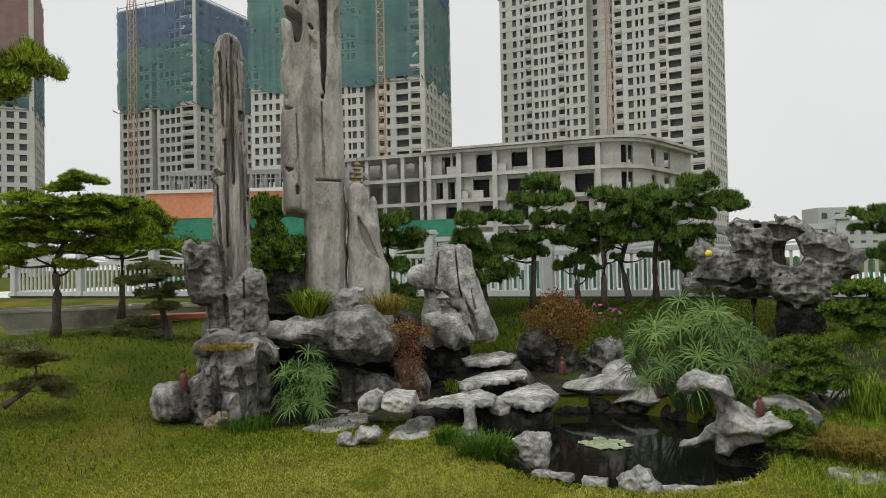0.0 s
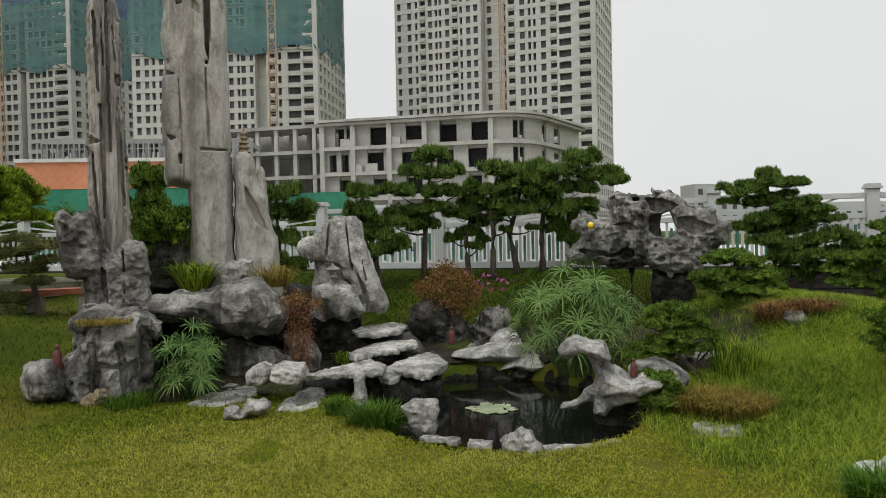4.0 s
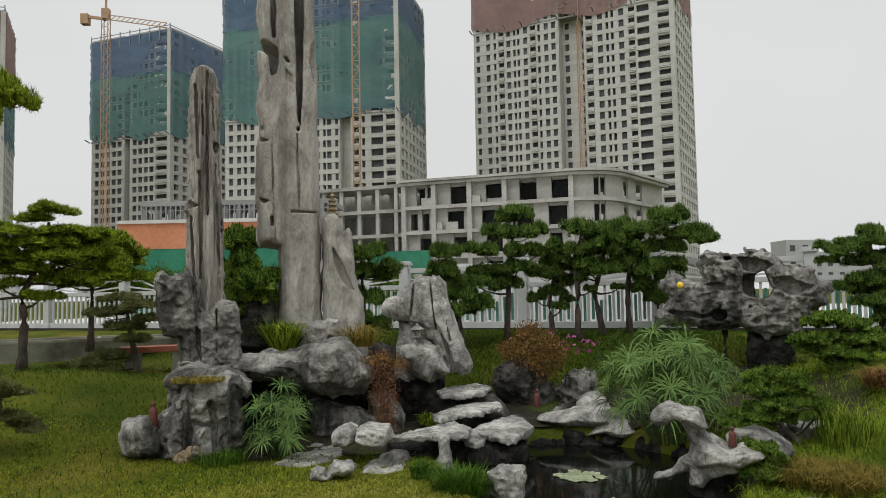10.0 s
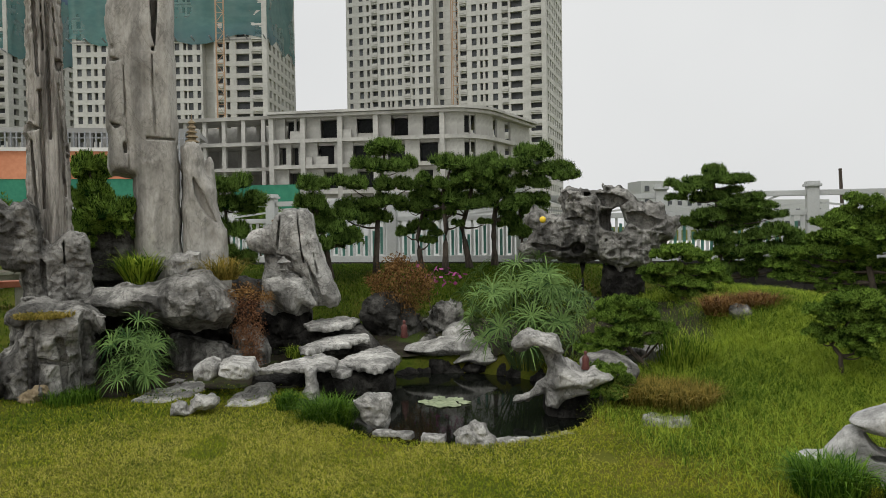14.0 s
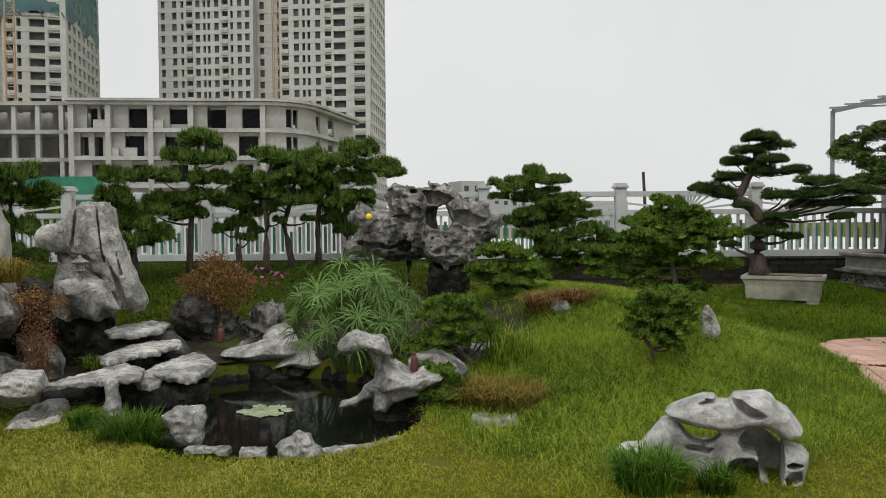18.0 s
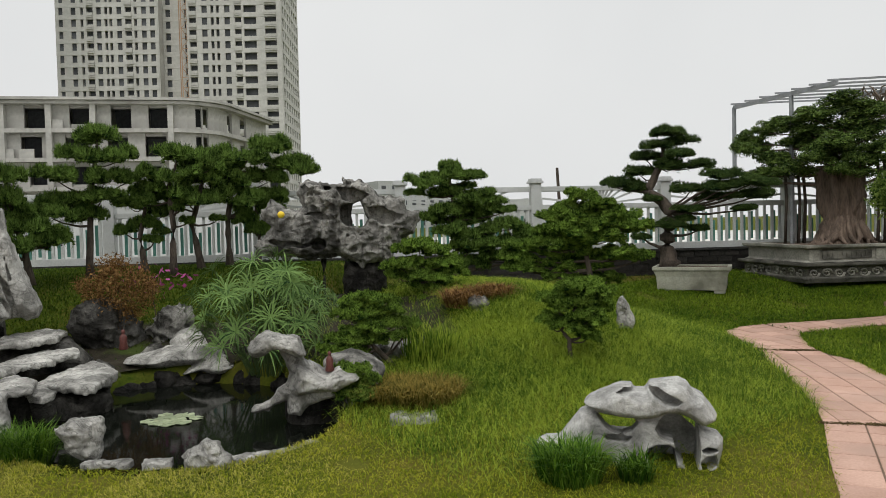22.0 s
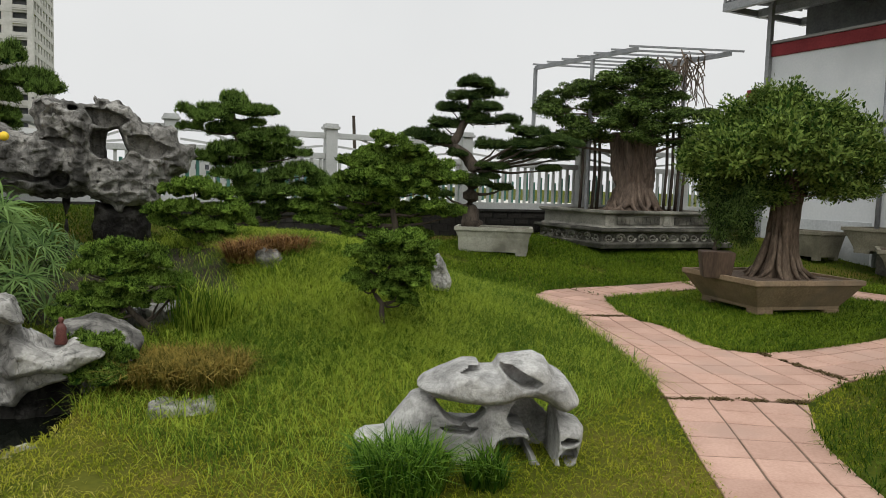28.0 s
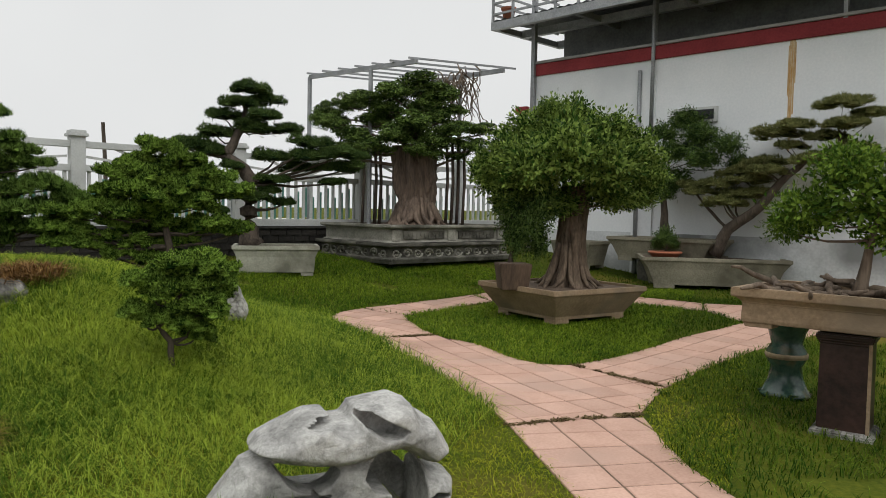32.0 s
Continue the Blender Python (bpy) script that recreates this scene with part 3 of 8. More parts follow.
def rock_mesh(name, material, u, add, cut=(), step=4.0, rough=5.0, grain=26.0, blend=10.0, seed=1, strata=0.0, smooth=True, tall=1.0, warp=1.3):
    """A stone as blended ellipsoids and boxes less hollows, made uneven. Sizes in steps of u metres.
    add: (kind, x, y, z, rx, ry, rz, tilt); cut the same."""
    P = np.array([[a[1] - a[4] * 1.1 - abs(a[6]) * (a[7] != 0), a[2] - a[5] * 1.1, a[3] - a[6] * 1.1 - abs(a[4]) * (a[7] != 0)] for a in add])
    Q = np.array([[a[1] + a[4] * 1.1 + abs(a[6]) * (a[7] != 0), a[2] + a[5] * 1.1, a[3] + a[6] * 1.1 + abs(a[4]) * (a[7] != 0)] for a in add])
    lo, hi = P.min(0) - rough - 2 * step, Q.max(0) + rough + 2 * step

    def fn(X, Y, Z):
        d = None
        g = grain * 2.2
        wx, wz = warp * rough * vnoise(X / g, Y / g, Z / g, seed + 7), warp * rough * vnoise(X / g, Y / g, Z / g, seed + 9)
        for a in add:
            f = (blob if a[0] == "e" else slabbox)(X + wx, Y, Z + wz, a[1:4], a[4:7], tilt=a[7])
            d = f if d is None else smin(d, f, blend)
        Zt = (Z + 0.35 * X * (tall == 1.0)) / tall
        n = vnoise(X / grain, Y / grain, Zt / grain, seed)
        n2 = vnoise(X / grain * 2.3, Y / grain * 2.3, Zt / grain * 2.3, seed + 1)
        n3 = vnoise(X / grain * 5.1, Y / grain * 5.1, Zt / grain * 5.1, seed + 2)
        d = d + rough * (1.25 * (np.abs(n) * 1.9 - 0.45) + 0.5 * (np.abs(n2) * 1.8 - 0.4) + 0.34 * (np.abs(n3) * 1.8 - 0.4))
        if strata:
            d = d + strata * np.sin(Z / grain * 5 + 2 * n) * 0.5
        for a in cut:
            f = (blob if a[0] == "e" else slabbox)(X + wx, Y, Z + wz, a[1:4], a[4:7], tilt=a[7])
            d = -smin(-d, f + 0.5 * rough * n2, 3.0)
        return d

    v, f = surface(fn, lo, hi, step)
    return from_arrays(name, v * u, f, material, smooth)


def rock(name, label, m, material, u, add, category="rock", group="", **kw):
    return thing(name, label, category, m, rock_mesh(name, material, u, add, **kw), group)


# ---- ground ----
def ease(a, b, x):
    t = np.clip((x - a) / (b - a), 0, 1)
    return t * t * (3 - 2 * t)


FENCE_A, FENCE_B = np.array([-7.0, 19.0]), np.array([9.24, 11.8])
FENCE_D = (FENCE_B - FENCE_A) / np.linalg.norm(FENCE_B - FENCE_A)
FENCE_N = np.array([FENCE_D[1], -FENCE_D[0]])  # towards the garden


def ground_z(x, y):
    x, y = np.asarray(x, float), np.asarray(y, float)
    off = (x - FENCE_A[0]) * FENCE_N[0] + (y - FENCE_A[1]) * FENCE_N[1]
    s = np.hypot(x - 1.2, y - 2.4)
    right = ease(5.5, 9, x)
    z = (0.06 + 0.05 * ease(4, 8, y)) * (1 - right) + right * 0.035 * np.clip(s - 6, 0, 14)
    z = z + (1 - right) * 0.95 * ease(6.5, 1.0, off) + right * 0.35 * ease(4.5, 1.0, off)
    z = z + 0.62 * np.exp(-(((x - 5.6) / 1.9) ** 2 + ((y - 7.6) / 1.9) ** 2))
    z = z - 0.24 * np.exp(-(((x - 4.15) / 0.55) ** 2 + ((y - 8.0) / 0.75) ** 2))
    z = z + 0.75 * np.exp(-(((x + 5.2) / 2.2) ** 2 + ((y - 10.6) / 2.4) ** 2))
    z = z * (1 - ease(0.0, -3.0, off)) + 0.2 * ease(0.0, -3.0, off)
    pond = np.sqrt(((x - 1.62) / 1.42) ** 2 + ((y - 7.35) / 1.72) ** 2)
    z = z - 0.55 * ease(1.02, 0.85, pond)
    near = ease(60, 20, np.hypot(x, y))
    z = z + near * (0.012 * vnoise(x * 1.3, y * 1.3, x * 0, 3) + 0.003 * vnoise(x * 5, y * 5, x * 0, 4))
    return z


def gz(x, y):
    return float(ground_z(x, y))


gx = np.concatenate([-np.geomspace(2500, 16, 14), np.arange(-15, 22, 0.16), np.geomspace(23, 2500, 14)])
gy = np.concatenate([-np.geomspace(2500, 7, 14), np.arange(-6, 22.5, 0.16), np.geomspace(23.5, 2500, 14)])
GX, GY = np.meshgrid(gx, gy, indexing="ij")
gv = np.stack([GX, GY, ground_z(GX, GY)], -1).reshape(-1, 3)
ii = np.arange(len(gx) * len(gy)).reshape(len(gx), len(gy))
gf = np.stack([ii[:-1, :-1], ii[1:, :-1], ii[1:, 1:], ii[:-1, 1:]], -1).reshape(-1, 4)
thing("ground", "uneven green lawn rising in mounds towards the fence", "lawn", None, from_arrays("ground", gv, gf, M_LAWN, True), kind="structure")

a = np.linspace(0, 2 * np.pi, 48, endpoint=False)
wv = np.concatenate([[[1.62, 7.35, 0.0]], np.stack([1.62 + 1.46 * np.cos(a), 7.35 + 1.76 * np.sin(a), 0 * a], -1)])
wf = [(0, 1 + i, 1 + (i + 1) % 48) for i in range(48)]
thing("water", "still dark pond water reflecting the sky", "pond", None, from_arrays("water", wv, wf, M_WATER), kind="structure")

# dark planting bed behind and beside the pond; shade among rocks painted in
def in_bed(x, y):
    n = 0.35 * vnoise(x * 1.6, y * 1.6, 0 * x, 71)
    a = np.hypot((x - 1.55) / 2.25, (y - 9.15) / 1.25)
    b = np.hypot((x + 1.2) / 1.8, (y - 9.0) / 1.15)
    c = np.hypot((x - 3.9) / 1.0, (y - 8.6) / 1.5)
    return np.minimum(np.minimum(a, b), c) + n < 1.0


BX, BY = np.meshgrid(np.arange(-3.6, 5.6, 0.06), np.arange(7.0, 11.2, 0.06), indexing="ij")
BI = np.arange(BX.size).reshape(BX.shape)
BQ = np.stack([BI[:-1, :-1], BI[1:, :-1], BI[1:, 1:], BI[:-1, 1:]], -1)
BQ = BQ[in_bed(BX, BY)[:-1, :-1] & (((BX - 1.62) / 1.42) ** 2 + ((BY - 7.35) / 1.72) ** 2 > 1.0)[:-1, :-1]]
BZ = ground_z(BX, BY) + 0.012 + 0.012 * vnoise(BX * 9, BY * 9, 0 * BX, 72)
thing("planting_bed", "dark earth with moss and dead leaves, shade put into its colour", "soil bed", None, from_arrays("planting_bed", np.stack([BX, BY, BZ], -1).reshape(-1, 3), BQ.reshape(-1, 4), M_BED, True), kind="structure")

# ---- paving ----
def outline(X, Z, pts):
    """Signed distance, in plan x-z, to a closed outline."""
    p = np.asarray(pts, float)
    best, odd = None, np.zeros(np.broadcast(X, Z).shape, bool)
    for (ax, az), (bx, bz) in zip(p, np.roll(p, -1, 0)):
        ex, ez = bx - ax, bz - az
        wx, wz = X - ax, Z - az
        t = np.clip((wx * ex + wz * ez) / (ex * ex + ez * ez + 1e-9), 0, 1)
        d = (wx - ex * t) ** 2 + (wz - ez * t) ** 2
        best = d if best is None else np.minimum(best, d)
        if az != bz:
            odd ^= ((az > Z) != (bz > Z)) & (X < ex * (Z - az) / ez + ax)
    return np.where(odd, -1, 1) * np.sqrt(best)


def clip_convex(poly, clip):
    for i in range(len(clip)):
        (ax, ay), (bx, by) = clip[i], clip[(i + 1) % len(clip)]
        side = [(bx - ax) * (p[1] - ay) - (by - ay) * (p[0] - ax) for p in poly]
        out = []
        for j in range(len(poly)):
            p, q, sp, sq = poly[j], poly[(j + 1) % len(poly)], side[j], side[(j + 1) % len(poly)]
            if sp >= 0:
                out.append(p)
            if (sp >= 0) != (sq >= 0):
                t = sp / (sp - sq)
                out.append((p[0] + t * (q[0] - p[0]), p[1] + t * (q[1] - p[1])))
        poly = out
        if len(poly) < 3:
            return []
    return poly


def ccw(poly):
    area = sum(poly[i][0] * poly[(i + 1) % len(poly)][1] - poly[(i + 1) % len(poly)][0] * poly[i][1] for i in range(len(poly)))
    return poly if area > 0 else poly[::-1]


PAVED = [
    ("near", ccw([(3.55, 2.42), (4.4, 2.93), (5.0, 3.36), (5.72, 3.84), (6.44, 3.13), (5.75, 2.87), (5.43, 2.72), (5.09, 2.48), (4.05, 1.66)]), (0.83, 0.56)),
    ("left", ccw([(5.735, 3.85), (6.1, 4.15), (6.46, 4.47), (6.97, 5.0), (7.55, 5.68), (7.85, 5.95), (8.5, 5.62), (8.3, 5.02), (7.88, 4.53), (7.80, 4.28), (7.90, 3.96), (7.42, 3.10), (6.8, 3.13), (6.455, 3.14)]), (0.63, 0.77)),
    ("right", ccw([(7.915, 3.95), (8.56, 3.64), (9.7, 3.21), (10.97, 2.62), (14.2, 1.25), (13.6, 0.1), (9.55, 2.40), (8.54, 2.80), (7.435, 3.085)]), (0.93, -0.38)),
    ("back", ccw([(7.86, 5.965), (8.1, 6.42), (8.45, 6.9), (8.75, 7.12), (9.2, 7.25), (9.68, 7.15), (9.58, 6.5), (9.2, 6.28), (8.78, 5.92), (8.515, 5.635)]), (0.98, -0.21)),
    ("back", ccw([(9.695, 7.145), (10.4, 6.86), (11.49, 6.335), (11.15, 5.935), (10.4, 6.20), (9.595, 6.495)]), (0.98, -0.21)),
    ("bend", ccw([(11.17, 5.925), (12.05, 5.215), (12.74, 5.315), (12.5, 6.0), (11.51, 6.325)]), (0.78, -0.62)),
    ("side", ccw([(12.05, 5.2), (11.80, 3.11), (12.45, 3.21), (12.75, 5.3)]), (0.12, 0.99)),
    ("corner", ccw([(11.80, 3.095), (11.05, 2.59), (12.5, 1.99), (12.46, 3.195)]), (0.93, -0.38)),
]
PATIO = ccw([(-6, 6.15), (-2.15, 5.22), (-1.2, 5.0), (0.2, 4.38), (3.5, 2.36), (4.0, 1.6), (4, -5), (-6, -5)])


def inside(poly, x, y, grow=0.0):
    """True within an outline that is widened by grow."""
    x, y = np.asarray(x, float), np.asarray(y, float)
    return outline(x, y, poly) < grow


path = thing("path", "pink square paving tiles winding through the lawn", "garden path", kind="structure")


def plate(poly, z_of, t):
    """A thin plate with bevelled rim over a convex outline."""
    n = len(poly)
    cx, cy = sum(p[0] for p in poly) / n, sum(p[1] for p in poly) / n
    v = [(x, y, z_of(x, y) - 0.03) for x, y in poly] + [(x, y, z_of(x, y) + t - 0.004) for x, y in poly]
    v += [(x + (cx - x) * 0.03, y + (cy - y) * 0.03, z_of(x, y) + t) for x, y in poly]
    f = [(i, (i + 1) % n, n + (i + 1) % n, n + i) for i in range(n)] + [(n + i, n + (i + 1) % n, 2 * n + (i + 1) % n, 2 * n + i) for i in range(n)]
    f.append(tuple(2 * n + i for i in range(n)))
    return v, f


rngp = random.Random(5)


def tiles(poly, way, size=0.305, gap=0.0065, z0=0.0):
    dx, dy = way[0] / math.hypot(*way), way[1] / math.hypot(*way)
    us = [p[0] * dx + p[1] * dy for p in poly]
    vs = [-p[0] * dy + p[1] * dx for p in poly]
    i0, i1, j0, j1 = (math.floor(min(us) / size), math.ceil(max(us) / size), math.floor(min(vs) / size), math.ceil(max(vs) / size))
    for i in range(i0, i1):
        for j in range(j0, j1):
            c = [(i * size + gap, j * size + gap), ((i + 1) * size - gap, j * size + gap), ((i + 1) * size - gap, (j + 1) * size - gap), (i * size + gap, (j + 1) * size - gap)]
            q = clip_convex(poly, [(u * dx - v * dy, u * dy + v * dx) for u, v in c])
            if len(q) >= 3:
                area = abs(sum(q[k][0] * q[(k + 1) % len(q)][1] - q[(k + 1) % len(q)][0] * q[k][1] for k in range(len(q)))) / 2
                if area > 0.006:
                    yield q, z0 + rngp.uniform(-0.002, 0.002)


def smooth_ground(x, y):
    s = math.hypot(x - 1.2, y - 2.4)
    return max(gz(x, y), 0.02)


for nm, poly, way in PAVED:
    bv, bf = [], []
    for q, dz in tiles(poly, way, gap=0.0):
        k = len(bv)
        bv += [(x, y, smooth_ground(x, y) + 0.007) for x, y in q]
        bf.append(tuple(range(k, k + len(q))))
    me = bpy.data.meshes.new("joint_bed")
    me.from_pydata(bv, [], bf)
    me.materials.append(M_JOINT)
    part("joint_bed", me, path, "brown sandy joints between tiles")
    for q, dz in tiles(poly, way):
        v, f = plate(q, smooth_ground, 0.013 + dz)
        me = bpy.data.meshes.new("tile")
        me.from_pydata(v, [], f)
        me.materials.append(M_TILE)
        part("tile", me, path)
allv, allf = [], []
for q, dz in tiles(PATIO, (0.97, -0.22)):
    v, f = plate(q, smooth_ground, 0.012 + dz)
    b = len(allv)
    allv += v
    allf += [tuple(b + i for i in k) for k in f]
me = bpy.data.meshes.new("paving")
me.from_pydata(allv, [], allf)
me.materials.append(M_TILE)
patio = thing("pavement", "pink tiled paving along the lawn's edge", "paving", None, None, kind="structure")
tagged(part("paving_tiles", me, patio), kind="stuff")

# ---- fence ----
BASE_Z = 1.10


def fence_point(s, off=0.0):
    p = FENCE_B + FENCE_D * s + FENCE_N * off
    return p[0], p[1]


FENCE_TURN = math.atan2(FENCE_D[1], FENCE_D[0])
SPAN = 2.6
b = Build().box((0, 0, 0.66), (0.20, 0.20, 1.36)).box((0, 0, 1.355), (0.27, 0.27, 0.05)).box((0, 0, 1.40), (0.22, 0.22, 0.05)).box((0, 0, 0.05), (0.26, 0.26, 0.12))
ME_POST = b.mesh("post", M_WHITE, bevel=0.008)
ME_RAIL = Build().box((0, 0, 0), (SPAN - 0.2, 0.09, 0.10)).mesh("rail", M_WHITE, bevel=0.008)
ME_RAILLOW = Build().box((0, 0, 0), (SPAN - 0.2, 0.12, 0.13)).mesh("rail", M_WHITE, bevel=0.008)
ME_PICKET = Build().box((0, 0, 0), (0.05, 0.035, 0.70)).mesh("picket", M_WHITE)
ME_STRIP = Build().box((0, 0, 0), (0.055, 0.01, 0.55)).mesh("strip", M_TEALGLASS)
fence = None
count = 0
NP = 15
for k in range(-9, 4):
    x, y = fence_point((k + 0.5) * SPAN)
    m = pose(x, y, BASE_Z, 0, 0, math.degrees(FENCE_TURN))
    if fence is None:
        fence = thing("fence_panel", "white painted picket fence panel with sunburst top", "fence", m, group="garden fence")
        part("post", ME_POST, fence, at=pose(-SPAN / 2, 0, 0))
        part("rail", ME_RAILLOW, fence, at=pose(0, 0, 0.07))
        part("rail", ME_RAIL, fence, at=pose(0, 0, 0.87))
        part("rail", ME_RAIL, fence, at=pose(0, 0, 1.22))
        for i in range(NP):
            xx = -SPAN / 2 + 0.17 + (SPAN - 0.34) * i / (NP - 1)
            part("picket", ME_PICKET, fence, at=pose(xx, 0, 0.47))
            part("glass_strip", ME_STRIP, fence, "green glass strip", at=pose(xx + 0.08, 0.06, 0.36 + 0.10 * math.sin(i * 2.1)))
        for i in range(13):
            a = radians(180 * (i + 0.5) / 13)
            r = min(1.16 / max(abs(math.cos(a)), 1e-3), 0.29 / max(math.sin(a), 1e-3))
            e = Build().beam((0.06 * math.cos(a), 0, 0.91 + 0.03 * math.sin(a)), (r * math.cos(a), 0, 0.90 + r * math.sin(a)), 0.036, 0.036)
            part("sunburst_ray", e.mesh("sunburst_ray", M_WHITE), fence)
    else:
        copy_thing(fence, m)
# brick footing under the fence
wall = thing("wall_footing", "low dark brick wall under the white fence", "brick wall", kind="structure")
x0, y0 = fence_point(-9.0 * SPAN, 0.02)
x1, y1 = fence_point(4.2 * SPAN, 0.02)
L = math.hypot(x1 - x0, y1 - y0)
part("wall_core", Build().box((0, 0, 0), (L, 0.20, 1.2)).mesh("wall_core", M_MORTAR), wall, at=pose((x0 + x1) / 2, (y0 + y1) / 2, BASE_Z - 0.62, 0, 0, math.degrees(FENCE_TURN)))
part("coping", Build().box((0, 0, 0), (L, 0.30, 0.05)).mesh("coping", M_MORTAR, bevel=0.01), wall, at=pose((x0 + x1) / 2, (y0 + y1) / 2, BASE_Z - 0.012, 0, 0, math.degrees(FENCE_TURN)))
ME_BR = Build().box((0, 0, 0), (0.30, 0.06, 0.105)).mesh("brick", M_BRICK, bevel=0.006)
n = 0
rest = Build()
for row in range(5):
    for i in range(int(L / 0.316)):
        s = -9.0 * SPAN + 0.16 + i * 0.316 + (0.158 if row % 2 else 0)
        x, y = fence_point(s, 0.11)
        z = BASE_Z - 0.10 - row * 0.118
        if -1.0 < s < 7.6:
            part("brick", ME_BR, wall, at=pose(x, y, z, 0, 0, math.degrees(FENCE_TURN)))
        else:
            rest.box((x, y, z), (0.30, 0.06, 0.105), FENCE_TURN)
tagged(part("brickwork", rest.mesh("brickwork", M_BRICK), wall), kind="stuff")


# ---- distant buildings ----
def far(az, d, z=0.0):
    return Vector((d * math.sin(radians(az)), d * math.cos(radians(az)), z))


def tower(name, label, p, q, depth, z0, floors, fh, bays, net_from, nets, side_bays=0, limit=150, wall_mat=None, steps=()):
    """A block between plan corners p and q (left to right), going back by depth: floor bands, piers and recessed openings.
    bays: (middle, width, kind), kind 1 a window, 2 a balcony, 3 a full-height opening; steps: (from, to, set back) parts of the front."""
    t = thing(name, label, "apartment block", Matrix.Translation((p.x, p.y, 0)))
    w = (q - p).length
    turn = math.atan2(q.y - p.y, q.x - p.x)
    m = Matrix.Rotation(turn, 4, "Z")
    H = floors * fh
    wall_mat = wall_mat or M_CONC
    segs, prev = [], 0.0
    for x0, x1, back in steps:
        segs += [(prev, x0, 0.0), (x0, x1, back)]
        prev = x1
    segs = [k for k in segs + [(prev, w, 0.0)] if k[1] - k[0] > 0.1]
    deep = max(k[2] for k in segs)
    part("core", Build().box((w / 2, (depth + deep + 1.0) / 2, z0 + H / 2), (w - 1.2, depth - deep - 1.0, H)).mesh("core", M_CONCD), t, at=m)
    Ht = floors * fh

    def back_at(x):
        return next((k[2] for k in segs if k[0] <= x <= k[1]), 0.0)

    for x0, x1, back in segs:
        me_band = Build().box(((x0 + x1) / 2, 0.25 + back, 0), (x1 - x0, 1.1, 1.15)).mesh("spandrel", wall_mat)
        for fl in range(floors + 1):
            part("spandrel", me_band, t, at=m @ Matrix.Translation((0, 0, z0 + fl * fh)))
        if back:
            for x in (x0, x1):
                part("return_wall", Build().box((x, back / 2 + 0.1, z0 + Ht / 2), (0.5, back + 0.6, Ht)).mesh("return_wall", wall_mat), t, at=m)
    if side_bays:
        me_side = Build().box((w - 0.3, depth / 2 + 0.4, 0), (1.3, depth - 0.8, 1.14)).mesh("spandrel", wall_mat)
        for fl in range(floors + 1):
            part("spandrel", me_side, t, at=m @ Matrix.Translation((0, 0, z0 + fl * fh)))
        step = depth / side_bays
        for k in range(side_bays + 1):
            part("pier", Build().box((w - 0.3, k * step, z0 + Ht / 2), (1.2, step * 0.5, Ht)).mesh("pier", wall_mat), t, at=m)
    edges = sorted((x - ww / 2, x + ww / 2) for x, ww, kind in bays)
    prev = 0.0
    for l, r in edges + [(w, w)]:
        if l - prev > 0.05:
            cuts = [prev] + [k[1] for k in segs if prev < k[1] < l] + [l]
            for x0, x1 in zip(cuts[:-1], cuts[1:]):
                part("pier", Build().box(((x0 + x1) / 2, 0.25 + back_at((x0 + x1) / 2), z0 + Ht / 2), (x1 - x0, 1.0, Ht)).mesh("pier", wall_mat), t, at=m)
        prev = r
    made, rest, bal = 0, Build(), Build()
    shared = {}
    for x, ww, kind in bays:
        key = (round(ww, 2), kind)
        if key not in shared:
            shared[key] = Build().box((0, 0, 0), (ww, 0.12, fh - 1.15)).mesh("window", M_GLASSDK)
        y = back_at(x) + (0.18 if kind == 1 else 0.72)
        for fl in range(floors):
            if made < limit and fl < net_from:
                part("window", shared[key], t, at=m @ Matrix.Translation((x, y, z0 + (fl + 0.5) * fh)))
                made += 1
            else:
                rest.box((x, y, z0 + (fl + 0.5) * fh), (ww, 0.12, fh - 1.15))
            if kind == 2:
                bal.box((x, -0.45 + back_at(x), z0 + (fl + 0.22) * fh), (ww * 1.04, 0.2, 0.75)).box((x, 0.0 + back_at(x), z0 + fl * fh + 0.05), (ww * 1.04, 1.1, 0.3))
    if rest.v:
        tagged(part("far_window", rest.mesh("far_window", M_GLASSDK), t, at=m), kind="stuff")
    if bal.v:
        tagged(part("far_balcony", bal.mesh("far_balcony", wall_mat), t, at=m), kind="stuff")
    # netting in upright strips over the unfinished storeys
    zt = z0 + floors * fh
    zb = z0 + net_from * fh
    for nm, mt, f0, f1 in nets:
        za, zc = zb + (zt - zb) * f0, zb + (zt - zb) * f1
        n = 26
        gridv, gridf = [], []
        outline = [(-0.55, depth), (-0.55, -0.62), (w + 0.55, -0.62), (w + 0.55, depth)]
        pts = []
        for (ax, ay), (bx, by) in zip(outline[:-1], outline[1:]):
            for k in range(n):
                pts.append((ax + (bx - ax) * k / n, ay + (by - ay) * k / n))
        rows_ = 14
        rr = random.Random(len(name) + int(za))
        sag = [[rr.uniform(-0.22, 0.22) for _ in pts] for _ in range(rows_ + 1)]
        for j in range(rows_ + 1):
            for k, (x, y) in enumerate(pts):
                s = sag[j][k]
                zz = za + (zc - za) * j / rows_
                if f0 == 0 and j == 0:
                    zz += 1.2 * math.sin(k * 0.55) + s
                gridv.append((x + s * (1 if abs(x) > w * 0.5 else 0.3), y + s * 0.8, zz))
        for j in range(rows_):
            for k in range(len(pts) - 1):
                a = j * len(pts) + k
                gridf.append((a, a + 1, a + 1 + len(pts), a + len(pts)))
        part("debris_net", from_arrays("debris_net", gridv, gridf, mt, True), t, nm, at=m)
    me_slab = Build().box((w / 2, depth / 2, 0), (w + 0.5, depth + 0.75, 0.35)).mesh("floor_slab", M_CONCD)
